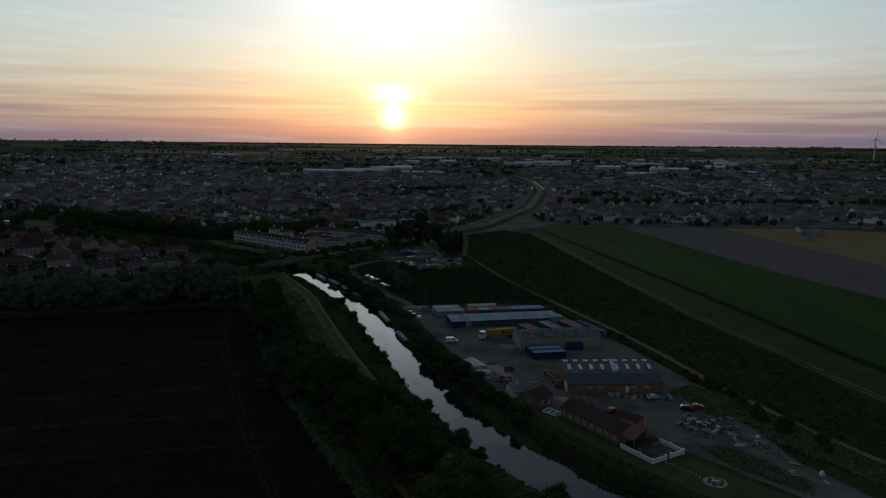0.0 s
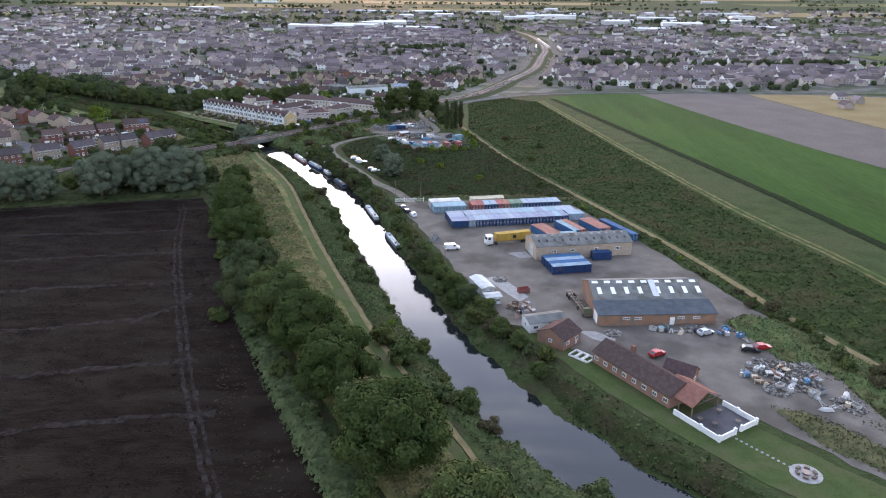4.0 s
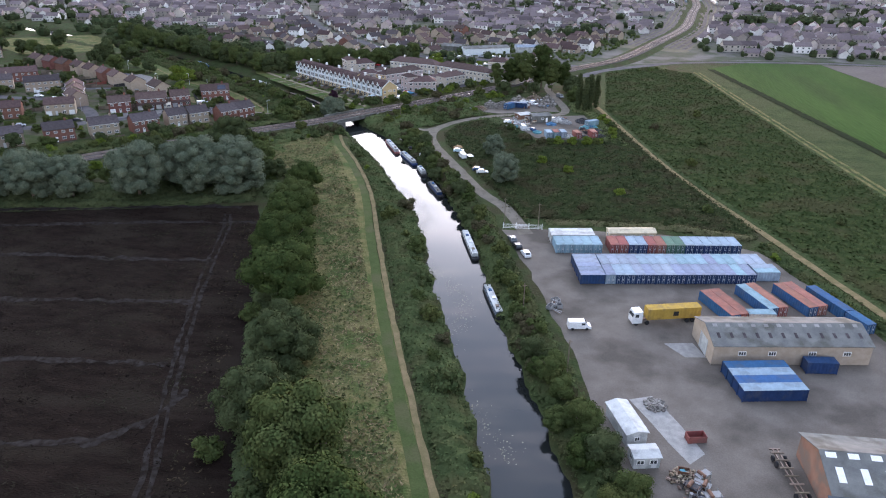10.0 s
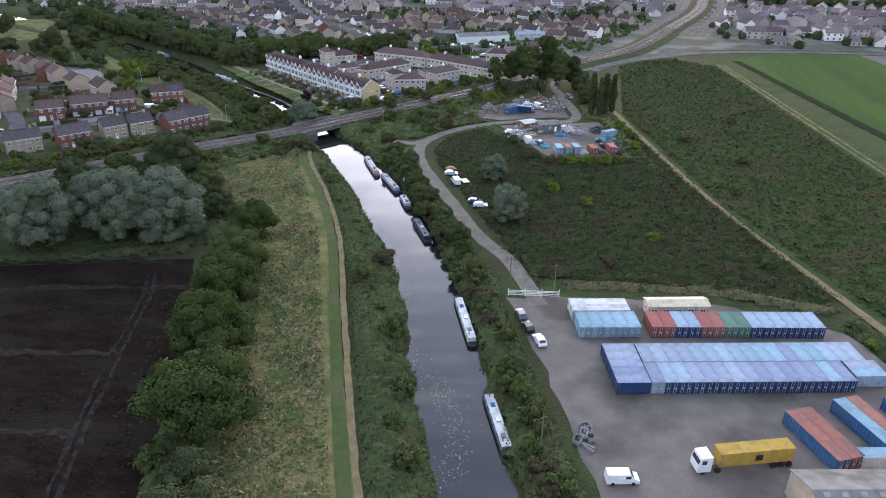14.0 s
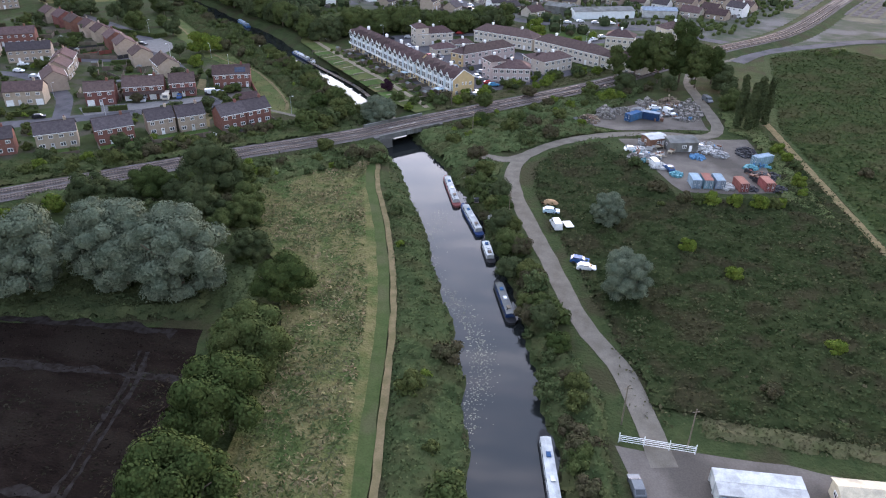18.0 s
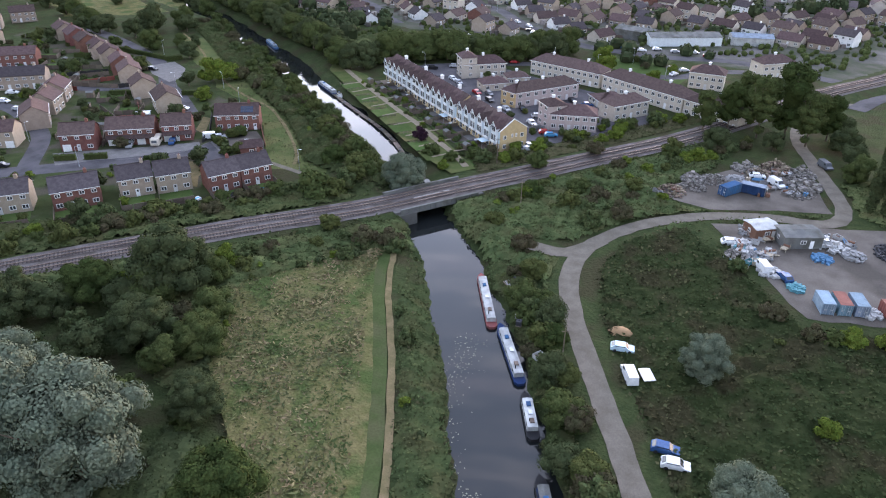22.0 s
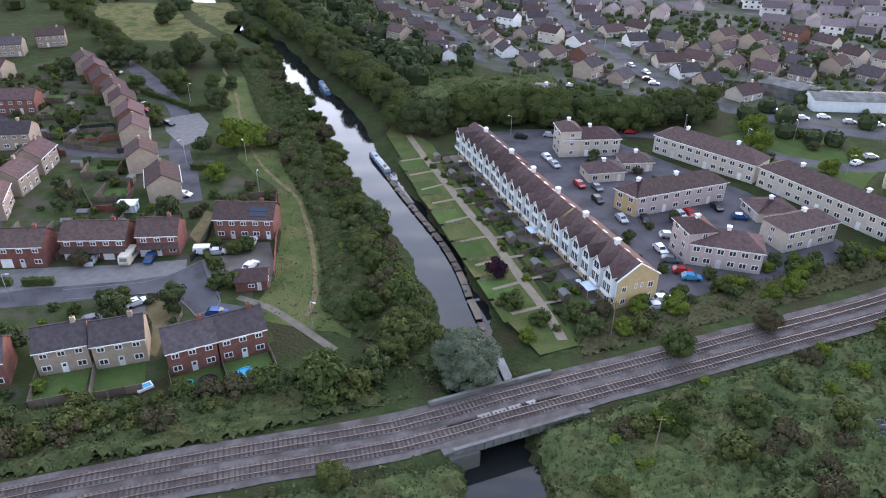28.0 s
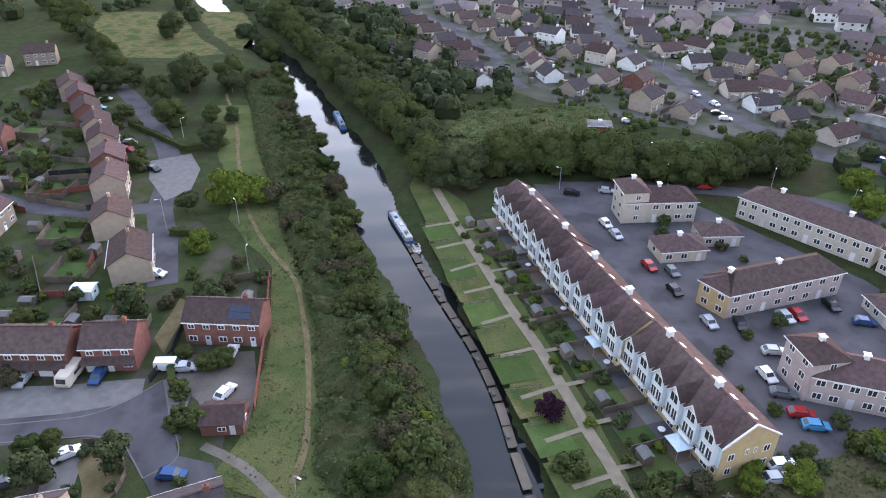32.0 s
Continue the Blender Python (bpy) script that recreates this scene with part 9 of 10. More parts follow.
def junk(x, y, kind, ang, k=0):
    """One piece of yard clutter: crate, drum, sheet stack, tank, engine hoist or pallet."""
    def make():
        m = SCRAP[k % 8]
        if kind == "crate":
            ob = thing("crate", "battered open metal crate in the yard", "crate", "yard clutter")
            tray = Mesh().box(-0.9, 0.9, -0.6, 0.6, 0.1, 0.2)
            for b_ in ((-0.9, 0.9, -0.6, -0.55), (-0.9, 0.9, 0.55, 0.6), (-0.9, -0.85, -0.55, 0.55), (0.85, 0.9, -0.55, 0.55)):
                tray.box(*b_, 0.2, 1.0)
            part("tray", tray, m, ob)
            part("load", Mesh().at(-0.2, 0.1, 0.2, 0.8, 0.6, 0.5, 20).at(0.45, -0.1, 0.2, 0.5, 0.7, 0.35, -15), SCRAP[(k + 3) % 8], ob, "loose scrap inside")
        elif kind == "drum":
            ob = thing("drum", "dented steel drum in the yard", "drum", "yard clutter")
            part("shell", Mesh().rod((0, 0, 0), (0, 0, 0.88), 0.3, 12), m, ob)
            part("hoop", Mesh().rod((0, 0, 0.4), (0, 0, 0.46), 0.32, 12), m, ob)
        elif kind == "stack":
            ob = thing("timber_stack", "loose stack of planks and sheets", "timber stack", "yard clutter")
            for i in range(5):
                part("plank", Mesh().at(0.1 * (i % 3), -0.5 + 0.25 * i, 0.05 + 0.1 * (i % 2), 3.0 - 0.2 * i, 0.22, 0.08, 7 * (i - 2)), m if i % 2 else WOOD, ob)
        elif kind == "tank":
            ob = thing("plastic_tank", "square white liquid tank in a cage", "tank", "yard clutter")
            part("bottle", Mesh().box(-0.5, 0.5, -0.5, 0.5, 0.15, 1.1), m, ob)
            part("pallet", Mesh().box(-0.55, 0.55, -0.55, 0.55, 0, 0.14), WOOD, ob)
            part("cap", Mesh().rod((0, 0, 1.1), (0, 0, 1.18), 0.12, 8), TYRE, ob)
        elif kind == "frame":
            ob = thing("machine_frame", "rusting frame of old machinery", "machine", "yard clutter")
            for x_ in (-1.2, 1.2):
                for y_ in (-0.6, 0.6):
                    part("leg", Mesh().rod((x_, y_, 0), (x_ * 0.8, y_, 1.5), 0.06, 6), m, ob)
            part("bed", Mesh().box(-1.3, 1.3, -0.65, 0.65, 0.7, 0.95), m, ob)
            part("drum", Mesh().rod((-0.4, -0.7, 1.1), (-0.4, 0.7, 1.1), 0.3, 10), SCRAP[3], ob)
        else:
            ob = thing("upturned_dinghy", "upturned pale dinghy hull on gravel", "dinghy", "yard clutter")
            out = [(-1.6, 0.5), (0.4, 0.7), (1.7, 0.0), (0.4, -0.7), (-1.6, -0.5)]
            mm = Mesh()
            mm.v = [(x_, y_, 0.05) for x_, y_ in out] + [(x_ * 0.7, y_ * 0.5, 0.55) for x_, y_ in out]
            mm.f = [(i, (i + 1) % 5, 5 + (i + 1) % 5, 5 + i) for i in range(5)] + [(5, 6, 7, 8, 9)]
            part("hull", mm, m, ob)
            part("keel", Mesh().box(-1.1, 1.1, -0.03, 0.03, 0.55, 0.62), m, ob)
        return ob
    put(("junk", kind, k % 8), pose(x, y, 0.09, 0, 0, ang), make)


KINDS = ("crate", "drum", "stack", "tank", "frame", "dinghy")


def strew(n, cx, cy, rx, ry, ang, kinds=KINDS, cols=(0, 1, 2, 3, 4, 5, 6, 7)):
    a = radians(ang)
    for _ in range(n):
        u, v = sr.uniform(-rx, rx), sr.uniform(-ry, ry)
        junk(cx + u * math.cos(a) - v * math.sin(a), cy + u * math.sin(a) + v * math.cos(a), kinds[int(sr.integers(len(kinds)))], sr.uniform(0, 360), cols[int(sr.integers(len(cols)))])


strew(30, -18, 349, 4, 10, -28, cols=(0, 0, 1, 2, 5, 6))
strew(14, -6, 360, 7, 3, 10, cols=(0, 1, 2, 1))
strew(12, 12, 340, 3, 6, 20, cols=(4, 4, 3, 7))
strew(8, 12, 352, 2, 3, 20, cols=(6, 2, 2))
strew(26, -16, 389, 8, 8, 30, cols=(1, 1, 0, 3, 5, 2))
strew(12, -42, 371, 5, 2, 20, ("stack", "frame", "crate"), (1, 1, 3))
strew(26, 76, 95, 6, 7, 40, cols=(0, 1, 0, 5, 3, 2))
strew(12, 83, 86, 5, 4, 10, ("dinghy", "tank", "stack", "crate"), (0, 0, 5, 1))
strew(12, 60, 117, 9, 1.2, 3, cols=(1, 0, 5, 4, 6))
strew(8, 74, 116, 3, 5, 10, cols=(0, 1, 2, 4))
strew(14, 24, 128, 2.6, 4, 20, ("stack", "frame", "crate", "drum"), (3, 1, 4, 5))
strew(5, 90, 68, 6, 6, 0, ("dinghy", "stack"), (0, 5))
strew(10, -58, 303, 1.6, 15, 28, ("drum", "crate", "tank", "stack"), (0, 1, 4))
strew(6, 1, 183, 1.5, 2.5, 0, ("crate", "stack"), (1, 0))
for i, (c, rc) in enumerate((("steel", "steel"), ("sky", "rust"), ("grey", "steel"))):
    container(-5.6 + i * 3.0, 330.2 + i * 0.9, 15, 5.0, c, rc)
container(6.2, 332.0, 20, 5.0, "red", "rust")
container(12.8, 334.6, 20, 5.0, "red", "rust")
container(12.8, 352.6, -50, 6.06, "sky", "steel")
container(-26.0, 379.0, -35, 6.06, "blue", "blue")
container(-20.5, 381.5, 80, 6.06, "navy", "grey")
cabin("scrap_shed", "open grey sheet-roofed scrap shed", (-13, 352.5), (-5, 356.0), 6.0, 3.0, 0.4, SLATE, SLATE, 1)
cabin("scrap_shed", "white-roofed lean-to in the scrapyard", (-19, 354), (-14, 357.5), 5.0, 2.8, 0.3, SCRAP[3], BOX["white"], 1)
for x, y, a, c, k in ((-19.6, 392.6, 10, "white", "car"), (-14.8, 389, -50, "white", "van"), (-17, 341, 115, "white", "van"), (-12.6, 338.6, 118, "blue", "car"), (-4, 358.6, 5, "silver", "car"), (-24, 350, 20, "white", "car"), (-2.2, 408, -60, "grey", "van")):
    car(x, y, a, c, k)


def rubble(x, y, r, h, mat, label, seed, name="rubble_heap", n=150, size=0.5):
    """A heap of broken pieces, too many to count."""
    g_ = np.random.default_rng(seed)
    m = Mesh()
    for _ in range(n):
        a_, q = g_.uniform(0, 6.28), math.sqrt(g_.uniform())
        z = h * (1 - q) * g_.uniform(0.5, 1.0)
        m.at(x + math.cos(a_) * q * r, y + math.sin(a_) * q * r, z, size * g_.uniform(0.4, 1.6), size * g_.uniform(0.3, 1.0), size * g_.uniform(0.3, 0.8), g_.uniform(0, 360), g_.uniform(-30, 30))
    tagged(new(name, m.data(name, mat)), label, "rubble", kind="stuff")


CHIPS = material("rubble_pieces", (0.15, 0.138, 0.124), (0.22, 0.205, 0.188), 0.9, 1.0, 6.0, 0.3, 0.03, island=0.5)
CHIPS_BROWN = material("wood_scrap", (0.16, 0.12, 0.09), (0.22, 0.18, 0.14), 0.9, 1.0, 6.0, 0.3, 0.03, island=0.5)
for i, (x, y, r, h, mt) in enumerate([(-40, 374, 4.0, 2.2, CHIPS_BROWN), (-35, 379, 3.5, 1.8, CHIPS), (-30, 386, 4, 2, CHIPS), (-20, 396, 4, 1.8, CHIPS_BROWN), (-9, 386, 4, 1.6, CHIPS), (-9, 396, 3.5, 1.8, CHIPS), (76, 99, 4.5, 1.0, CHIPS), (80, 93, 4.5, 0.9, CHIPS), (74, 90, 3, 0.7, CHIPS), (86, 84, 3.5, 0.6, CHIPS), (23, 130, 3, 0.8, CHIPS_BROWN), (45, 115.5, 2, 0.5, CHIPS), (-22, 345, 3, 1.0, CHIPS), (15, 343, 3, 1.4, SCRAP[4]), (9, 361, 3, 1.6, SCRAP[4]), (-48, 369, 3, 1.2, CHIPS), (65, 118, 2.5, 0.6, CHIPS), (84, 99, 3, 0.5, CHIPS), (20, 149, 2, 0.4, CHIPS)]):
    rubble(x, y, r, h, mt, "heap of broken rubble and scrap", 100 + i)
for i, (x, y, r, h, k) in enumerate([(-22, 350, 3.2, 1.5, 0), (-17.5, 346, 2.6, 1.2, 1), (-20, 358.5, 3.0, 1.8, 1), (-15.5, 340, 2.4, 1.0, 0), (-2.5, 357.5, 3.0, 1.7, 0), (1.5, 355, 2.4, 1.5, 1), (-5, 351, 2.0, 0.9, 2), (2.8, 331.5, 2.0, 1.0, 0), (9.6, 347.5, 1.8, 1.0, 6), (-10.5, 335.5, 1.6, 0.9, 6)]):
    rubble(x, y, r, h, SCRAP[k], "tangled heap of scrap metal, panels and bags", 300 + i, "scrap_heap", 70, 0.85)
for i, (x, y, r, h) in enumerate([(9.2, 358.6, 3.2, 1.3), (12.6, 341.5, 3.6, 1.4), (16.0, 334.5, 2.6, 1.1), (9.2, 332.4, 1.6, 0.8)]):
    rubble(x, y, r, h, SCRAP[4], "black heap of coal and tyres", 330 + i, "coal_heap", 160, 0.6)
for i, (x, y, r, h, mt) in enumerate([(-7.5, 391, 4.2, 3.0, CHIPS), (-8.5, 399, 3.6, 3.0, CHIPS), (-15, 401, 4.2, 3.2, CHIPS_BROWN), (-23, 398, 3.6, 2.2, CHIPS), (-36, 384, 3.2, 2.2, CHIPS), (-25, 388, 2.6, 1.4, SCRAP[1])]):
    rubble(x, y, r, h, mt, "tall heap of broken concrete and timber", 350 + i, n=130, size=0.95)
growth("rubble_weeds", "dry brown weeds among the rubble", [(78, 112), (92, 108), (98, 92), (104, 74), (92, 70), (84, 78), (88, 92)], 2.5, 0.6, 0.7, REED, 52, 0.25)
m = Mesh()
for i in range(9):
    a_ = 2 * math.pi * i / 9
    m.v += [(2.6 * math.cos(a_), 1.7 * math.sin(a_), 0), (1.3 * math.cos(a_ + 0.1), 0.8 * math.sin(a_), 0.9)]
m.f = [(2 * i, 2 * ((i + 1) % 9), 2 * ((i + 1) % 9) + 1, 2 * i + 1) for i in range(9)] + [tuple(2 * i + 1 for i in range(9))]
sp = solid("sand_heap", m, plain("orange_sand", (0.30, 0.19, 0.10), 0.95, bump=0.5), "low heap of orange sand beside the lane", "sand", smooth=True)
sp.location = (-40.3, 306.0, 0.02)
tr_ = thing("flat_trailer", "white flat trailer on rough grass", "trailer")
tr_.matrix_world = pose(-34.0, 294.9, 0.05, 0, 0, 118)
part("bed", Mesh().box(-1.6, 1.6, -1.0, 1.0, 0.55, 0.7), WHITE, tr_)
for s in (-1, 1):
    part("wheel", Mesh().rod((0, s * 1.02, 0.3), (0, s * 1.2, 0.3), 0.3, 10), TYRE, tr_)
lowl = thing("low_loader", "old rusty lorry chassis in the yard", "lorry chassis")
lowl.matrix_world = pose(39.4, 131.6, 0.08, 0, 0, -81)
part("frame", Mesh().box(-8, 8, -0.45, -0.3, 0.7, 0.95).box(-8, 8, 0.3, 0.45, 0.7, 0.95).box(-8, -7.8, -0.9, 0.9, 0.7, 0.95).box(7.8, 8, -0.9, 0.9, 0.7, 0.95), RAIL, lowl)
part("cab", Mesh().add([(5.6, -1.1, 0.8), (7.6, -1.1, 0.8), (7.6, 1.1, 0.8), (5.6, 1.1, 0.8), (5.7, -1.0, 2.3), (7.1, -1.0, 2.3), (7.1, 1.0, 2.3), (5.7, 1.0, 2.3)], [(0, 1, 5, 4), (1, 2, 6, 5), (2, 3, 7, 6), (3, 0, 4, 7), (4, 5, 6, 7)]), plain("olive_paint", (0.10, 0.10, 0.06), 0.7), lowl, "faded olive cab")
for i in range(7):
    part("crossbeam", Mesh().box(-7 + i * 1.8, -6.7 + i * 1.8, -1.1, 1.1, 0.96, 1.1), WOOD, lowl)
for x in (-6, -4.6, 2.5, 6.4):
    for s in (-1, 1):
        part("wheel", Mesh().rod((x, s * 0.85, 0.5), (x, s * 1.15, 0.5), 0.5, 12), TYRE, lowl)
sk = thing("skip", "rusty red open skip", "skip")
sk.matrix_world = pose(25.8, 140.4, 0.08, 0, 0, 15)
for b_ in ((-1.6, 1.6, -0.85, -0.78), (-1.6, 1.6, 0.78, 0.85), (-1.6, -1.53, -0.78, 0.78), (1.53, 1.6, -0.78, 0.78)):
    part("side", Mesh().box(*b_, 0.05, 1.3), BOX["red"], sk)
part("floor", Mesh().box(-1.53, 1.53, -0.78, 0.78, 0.05, 0.15), BOX["rust"], sk)
sheet("concrete_pad", [(15.5, 150), (19, 143.5), (24, 134), (27, 137), (23.5, 145), (19.5, 152)], 0.075, CONCRETE, "cracked pale concrete strip in the yard", "slab", rough=0.4)
sheet("concrete_pad", [(36.6, 117), (39.5, 112.6), (43.8, 110.4), (45, 112.6), (41, 116.6)], 0.075, CONCRETE, "pale concrete ramp by the shed", "slab", rough=0.3)
cf = thing("cold_frame", "white-framed cold frames behind the shed", "cold frame")
cf.matrix_world = pose(35.0, 103.6, 0.1, 0, 0, -45)
for i in range(3):
    part("frame", Mesh().box(-2.6 + i * 1.8, -1.0 + i * 1.8, -1.6, -1.5, 0, 0.5).box(-2.6 + i * 1.8, -1.0 + i * 1.8, 1.5, 1.6, 0, 0.5).box(-2.6 + i * 1.8, -2.5 + i * 1.8, -1.5, 1.5, 0, 0.5).box(-1.1 + i * 1.8, -1.0 + i * 1.8, -1.5, 1.5, 0, 0.5), WHITE, cf)
# yard gate and its fence
gt = thing("yard_gate", "wide white tubular yard gate", "gate")
gt.matrix_world = pose(-15.0, 227.0, 0.1, 0, 0, 6)
for z in (0.3, 0.7, 1.1, 1.4):
    part("bar", Mesh().rod((0, 0, z), (11.2, 0, z), 0.05, 6), WHITE, gt)
for x in (0, 3.7, 7.4, 11.2):
    part("post", Mesh().rod((x, 0, 0), (x, 0, 1.9), 0.08, 6), WHITE, gt)
pole(-5, 229)

# hedges, shrubs and trees of the estate gardens
def hedge(p0, p1, w=1.2, h=1.7, mat=None, label="trimmed green garden hedge"):
    """A clipped hedge: leaf clumps over a long rounded block."""
    r = np.random.default_rng(int(abs(p0[0] * 7 + p0[1])))
    ln = math.dist(p0, p1)
    n = int(ln * (2 * h + w) * 16)
    u, side = r.uniform(0, ln, n), r.uniform(0, 2 * h + w, n)
    y = np.where(side < h, -w / 2, np.where(side > h + w, w / 2, side - h - w / 2))
    z = np.where(side < h, side, np.where(side > h + w, 2 * h + w - side, h))
    nor = np.c_[np.zeros(n), np.where(side < h, -1.0, np.where(side > h + w, 1.0, 0.0)), np.where((side >= h) & (side <= h + w), 1.0, 0.0)] + r.normal(size=(n, 3)) * 0.45
    nor /= np.linalg.norm(nor, axis=1, keepdims=True)
    c_ = np.c_[u, y, z] + r.normal(size=(n, 3)) * 0.07
    core = Mesh().box(0.1, ln - 0.1, -w / 2 + 0.1, w / 2 - 0.1, 0, h - 0.1)
    k_ = np.array([core.v[i] for f in core.f for i in f], float)
    ob = tagged(new("hedge", quad_mesh("hedge", np.r_[quads(c_, nor, 0.36, r), k_], mat or LEAF)), label, "hedge", "garden hedges")
    ob.matrix_world = pose(p0[0], p0[1], max(0.0, ground_z(*p0)), 0, 0, math.degrees(math.atan2(p1[1] - p0[1], p1[0] - p0[0])))


for p0, p1 in (((-281, 424.5), (-260.6, 422)), ((-260.6, 422), (-250, 420.5)), ((-250, 420.5), (-247, 425)), ((-236.1, 374.9), (-228.9, 378.8)), ((-212.6, 385.4), (-208, 388.4)), ((-203, 322.4), (-198, 325.6)), ((-196, 326.6), (-191, 330.2)), ((-238, 300), (-228, 307)), ((-222, 311), (-215, 316)), ((-176, 356), (-170, 352)),
               ((-214, 347), (-207, 352)), ((-246, 336), (-238, 341)), ((-262, 400), (-254, 405)), ((-290, 408), (-281, 413)), ((-300, 366), (-290, 370))):
    hedge(p0, p1)
ESTATE = [(-140, 339), (-152, 316), (-204, 268), (-250, 290), (-330, 340), (-350, 440), (-318, 446), (-290, 436), (-250, 412), (-214, 394), (-184, 386), (-152, 346)]
roads_ = [([(-262, 276), (-236, 292), (-212, 308), (-191, 325), (-173, 341), (-160, 342)], 4.4), ([(-197, 371), (-212, 383), (-226, 393), (-240, 407), (-258, 420), (-292, 437), (-330, 452)], 4.0), ([(-226, 393), (-240, 381), (-262, 374), (-284, 376), (-320, 392)], 3.8), ([(-206, 316), (-222, 334), (-240, 344), (-258, 350), (-284, 350), (-330, 372)], 3.8),
          ([(-204, 323), (-194, 332), (-184, 341), (-174, 350)], 5.0), ([(-172, 360), (-164, 358), (-156, 351)], 5.0), ([(-232, 400), (-244, 412)], 8.0)]
solids = [o for o in bpy.data.objects if o.parent is None and o.name.split(".")[0] in ("house", "garage", "car", "van", "garden_shed", "touring_caravan", "summerhouse")]
es = np.random.default_rng(77)
ex, ey = es.uniform(-350, -138, 4200), es.uniform(268, 446, 4200)
good = inside_poly(ex, ey, ESTATE)
for ln_, w_ in roads_:
    good &= line_distance(ex, ey, np.array([(*p, 0) for p in ln_], float))[0] > w_
for o in solids:
    mi = o.matrix_world.inverted()
    u = mi[0][0] * ex + mi[0][1] * ey + mi[0][3]
    v = mi[1][0] * ex + mi[1][1] * ey + mi[1][3]
    hx, hy = (7.2, 5.4) if o.name.startswith("house") else (3.2, 2.4)
    good &= (np.abs(u) > hx) | (np.abs(v) > hy)
taken = []
for x, y in zip(ex[good], ey[good]):
    if all((x - a) ** 2 + (y - b) ** 2 > 9.0 for a, b in taken):
        taken.append((x, y))
    if len(taken) >= 290:
        break
for i, (x, y) in enumerate(taken):
    kd = ("bush", "shrub", "town", "bush", "shrub", "shrub", "bush")[i % 7]
    plant(kd, x, y, es.uniform(0.5, 0.9) if kd == "bush" else es.uniform(0.6, 1.1) if kd == "shrub" else es.uniform(0.5, 0.95), int(es.integers(12)), z=0.05, group="estate garden plants", label={"bush": "rounded green garden bush", "shrub": "low garden shrub beside a fence"}.get(kd, ""))
for i, (x, y) in enumerate([(-175.0, 358.5), (-167.8, 351.4), (-163.5, 348.3), (-159.4, 348.5), (-169.3, 358.6), (-167.9, 360.7), (-189.9, 366.7), (-224.8, 356.8), (-216.8, 355.3), (-230.5, 358.4), (-193.2, 337.7), (-176.1, 331.1), (-174.9, 334.1), (-197.5, 365.6), (-193.3, 360.0), (-197.0, 356.1), (-206.9, 348.1), (-186.9, 373.4), (-186.3, 378.8)]):
    plant(("thorn", "bush", "bush", "town", "thorn", "thorn")[i % 6], x, y, (0.45, 0.9, 0.8, 0.6, 0.6, 0.6)[i % 6], i, z=0.05, group="estate garden plants", label="leafy green garden bush beside a fence")
sheet("estate_grass", ESTATE, 0.03, GARDEN, "garden grass and verges of the estate", "grass", rough=1.0)

# planting in the court and along the terrace gardens
for i, (x, y) in enumerate([(-100.5, 446), (-94, 418), (-90, 424), (-78, 414), (-70, 419), (-66, 414), (-61, 418), (-112, 444), (-120, 452), (-84, 449), (-74, 447), (-52, 430), (-58, 424), (-46, 432), (-96, 408), (-92, 402), (-86, 400)]):
    plant(("shrub", "bush", "town")[i % 3], x, y, (0.8, 0.6, 0.5)[i % 3], i, z=0.05, group="court garden plants")
for i in range(20):
    m_ = TS + along * (UNIT * (i + 0.5))
    for o in (5.0, 7.0, 10.5):
        if (i * 7 + int(o)) % 3:
            plant("shrub" if o < 10 else ("bush", "shrub")[i % 2], m_.x + nx_ * o + 0.9 * math.sin(i * 2.3 + o), m_.y + ny_ * o + 0.9 * math.cos(i * 1.7 + o), 0.6 + 0.25 * math.sin(i * 3.1 + o), i + int(o), z=0.1, group="terrace garden shrubs")

sheet("town_plots", [(-100, 516), (-190, 520), (-260, 560), (-360, 640), (-700, 760), (-900, 1300), (900, 1300), (700, 600), (340, 556), (162, 561), (82, 546), (30, 506)], 0.03, TOWN, "gardens and paved plots between the town houses", "ground", rough=2.0)

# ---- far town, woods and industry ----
# distance haze is put into the base colours of far walls, roofs and leaves
FAR_WALL = material("hazed_walls", (0.29, 0.25, 0.23), (0.41, 0.36, 0.33), 0.9, 0.02, 0.5, 0, island=0.4)
FAR_ROOF = material("hazed_roofs", (0.115, 0.095, 0.100), (0.170, 0.138, 0.140), 0.9, 0.02, 0.5, 0, island=0.45)
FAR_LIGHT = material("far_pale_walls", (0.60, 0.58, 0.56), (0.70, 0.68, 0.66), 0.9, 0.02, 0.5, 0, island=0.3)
FAR_LEAF = leafy("hazed_leaves", (0.0360, 0.0492, 0.0240), (0.0528, 0.0660, 0.0312), 0.4)
fw, fr_, fl, fwin = Mesh(), Mesh(), Mesh(), Mesh()
far_lines = [(river_line, 26), (rail_line, 24), (np.array(spline([(10, 470), (22, 492), (82, 537), (162, 553), (261, 551), (340, 548), (420, 522), (560, 472), (800, 400)], 20.0)), 10)] + [(q, 11) for q in STREETS]
ft = np.random.default_rng(21)
cand = []
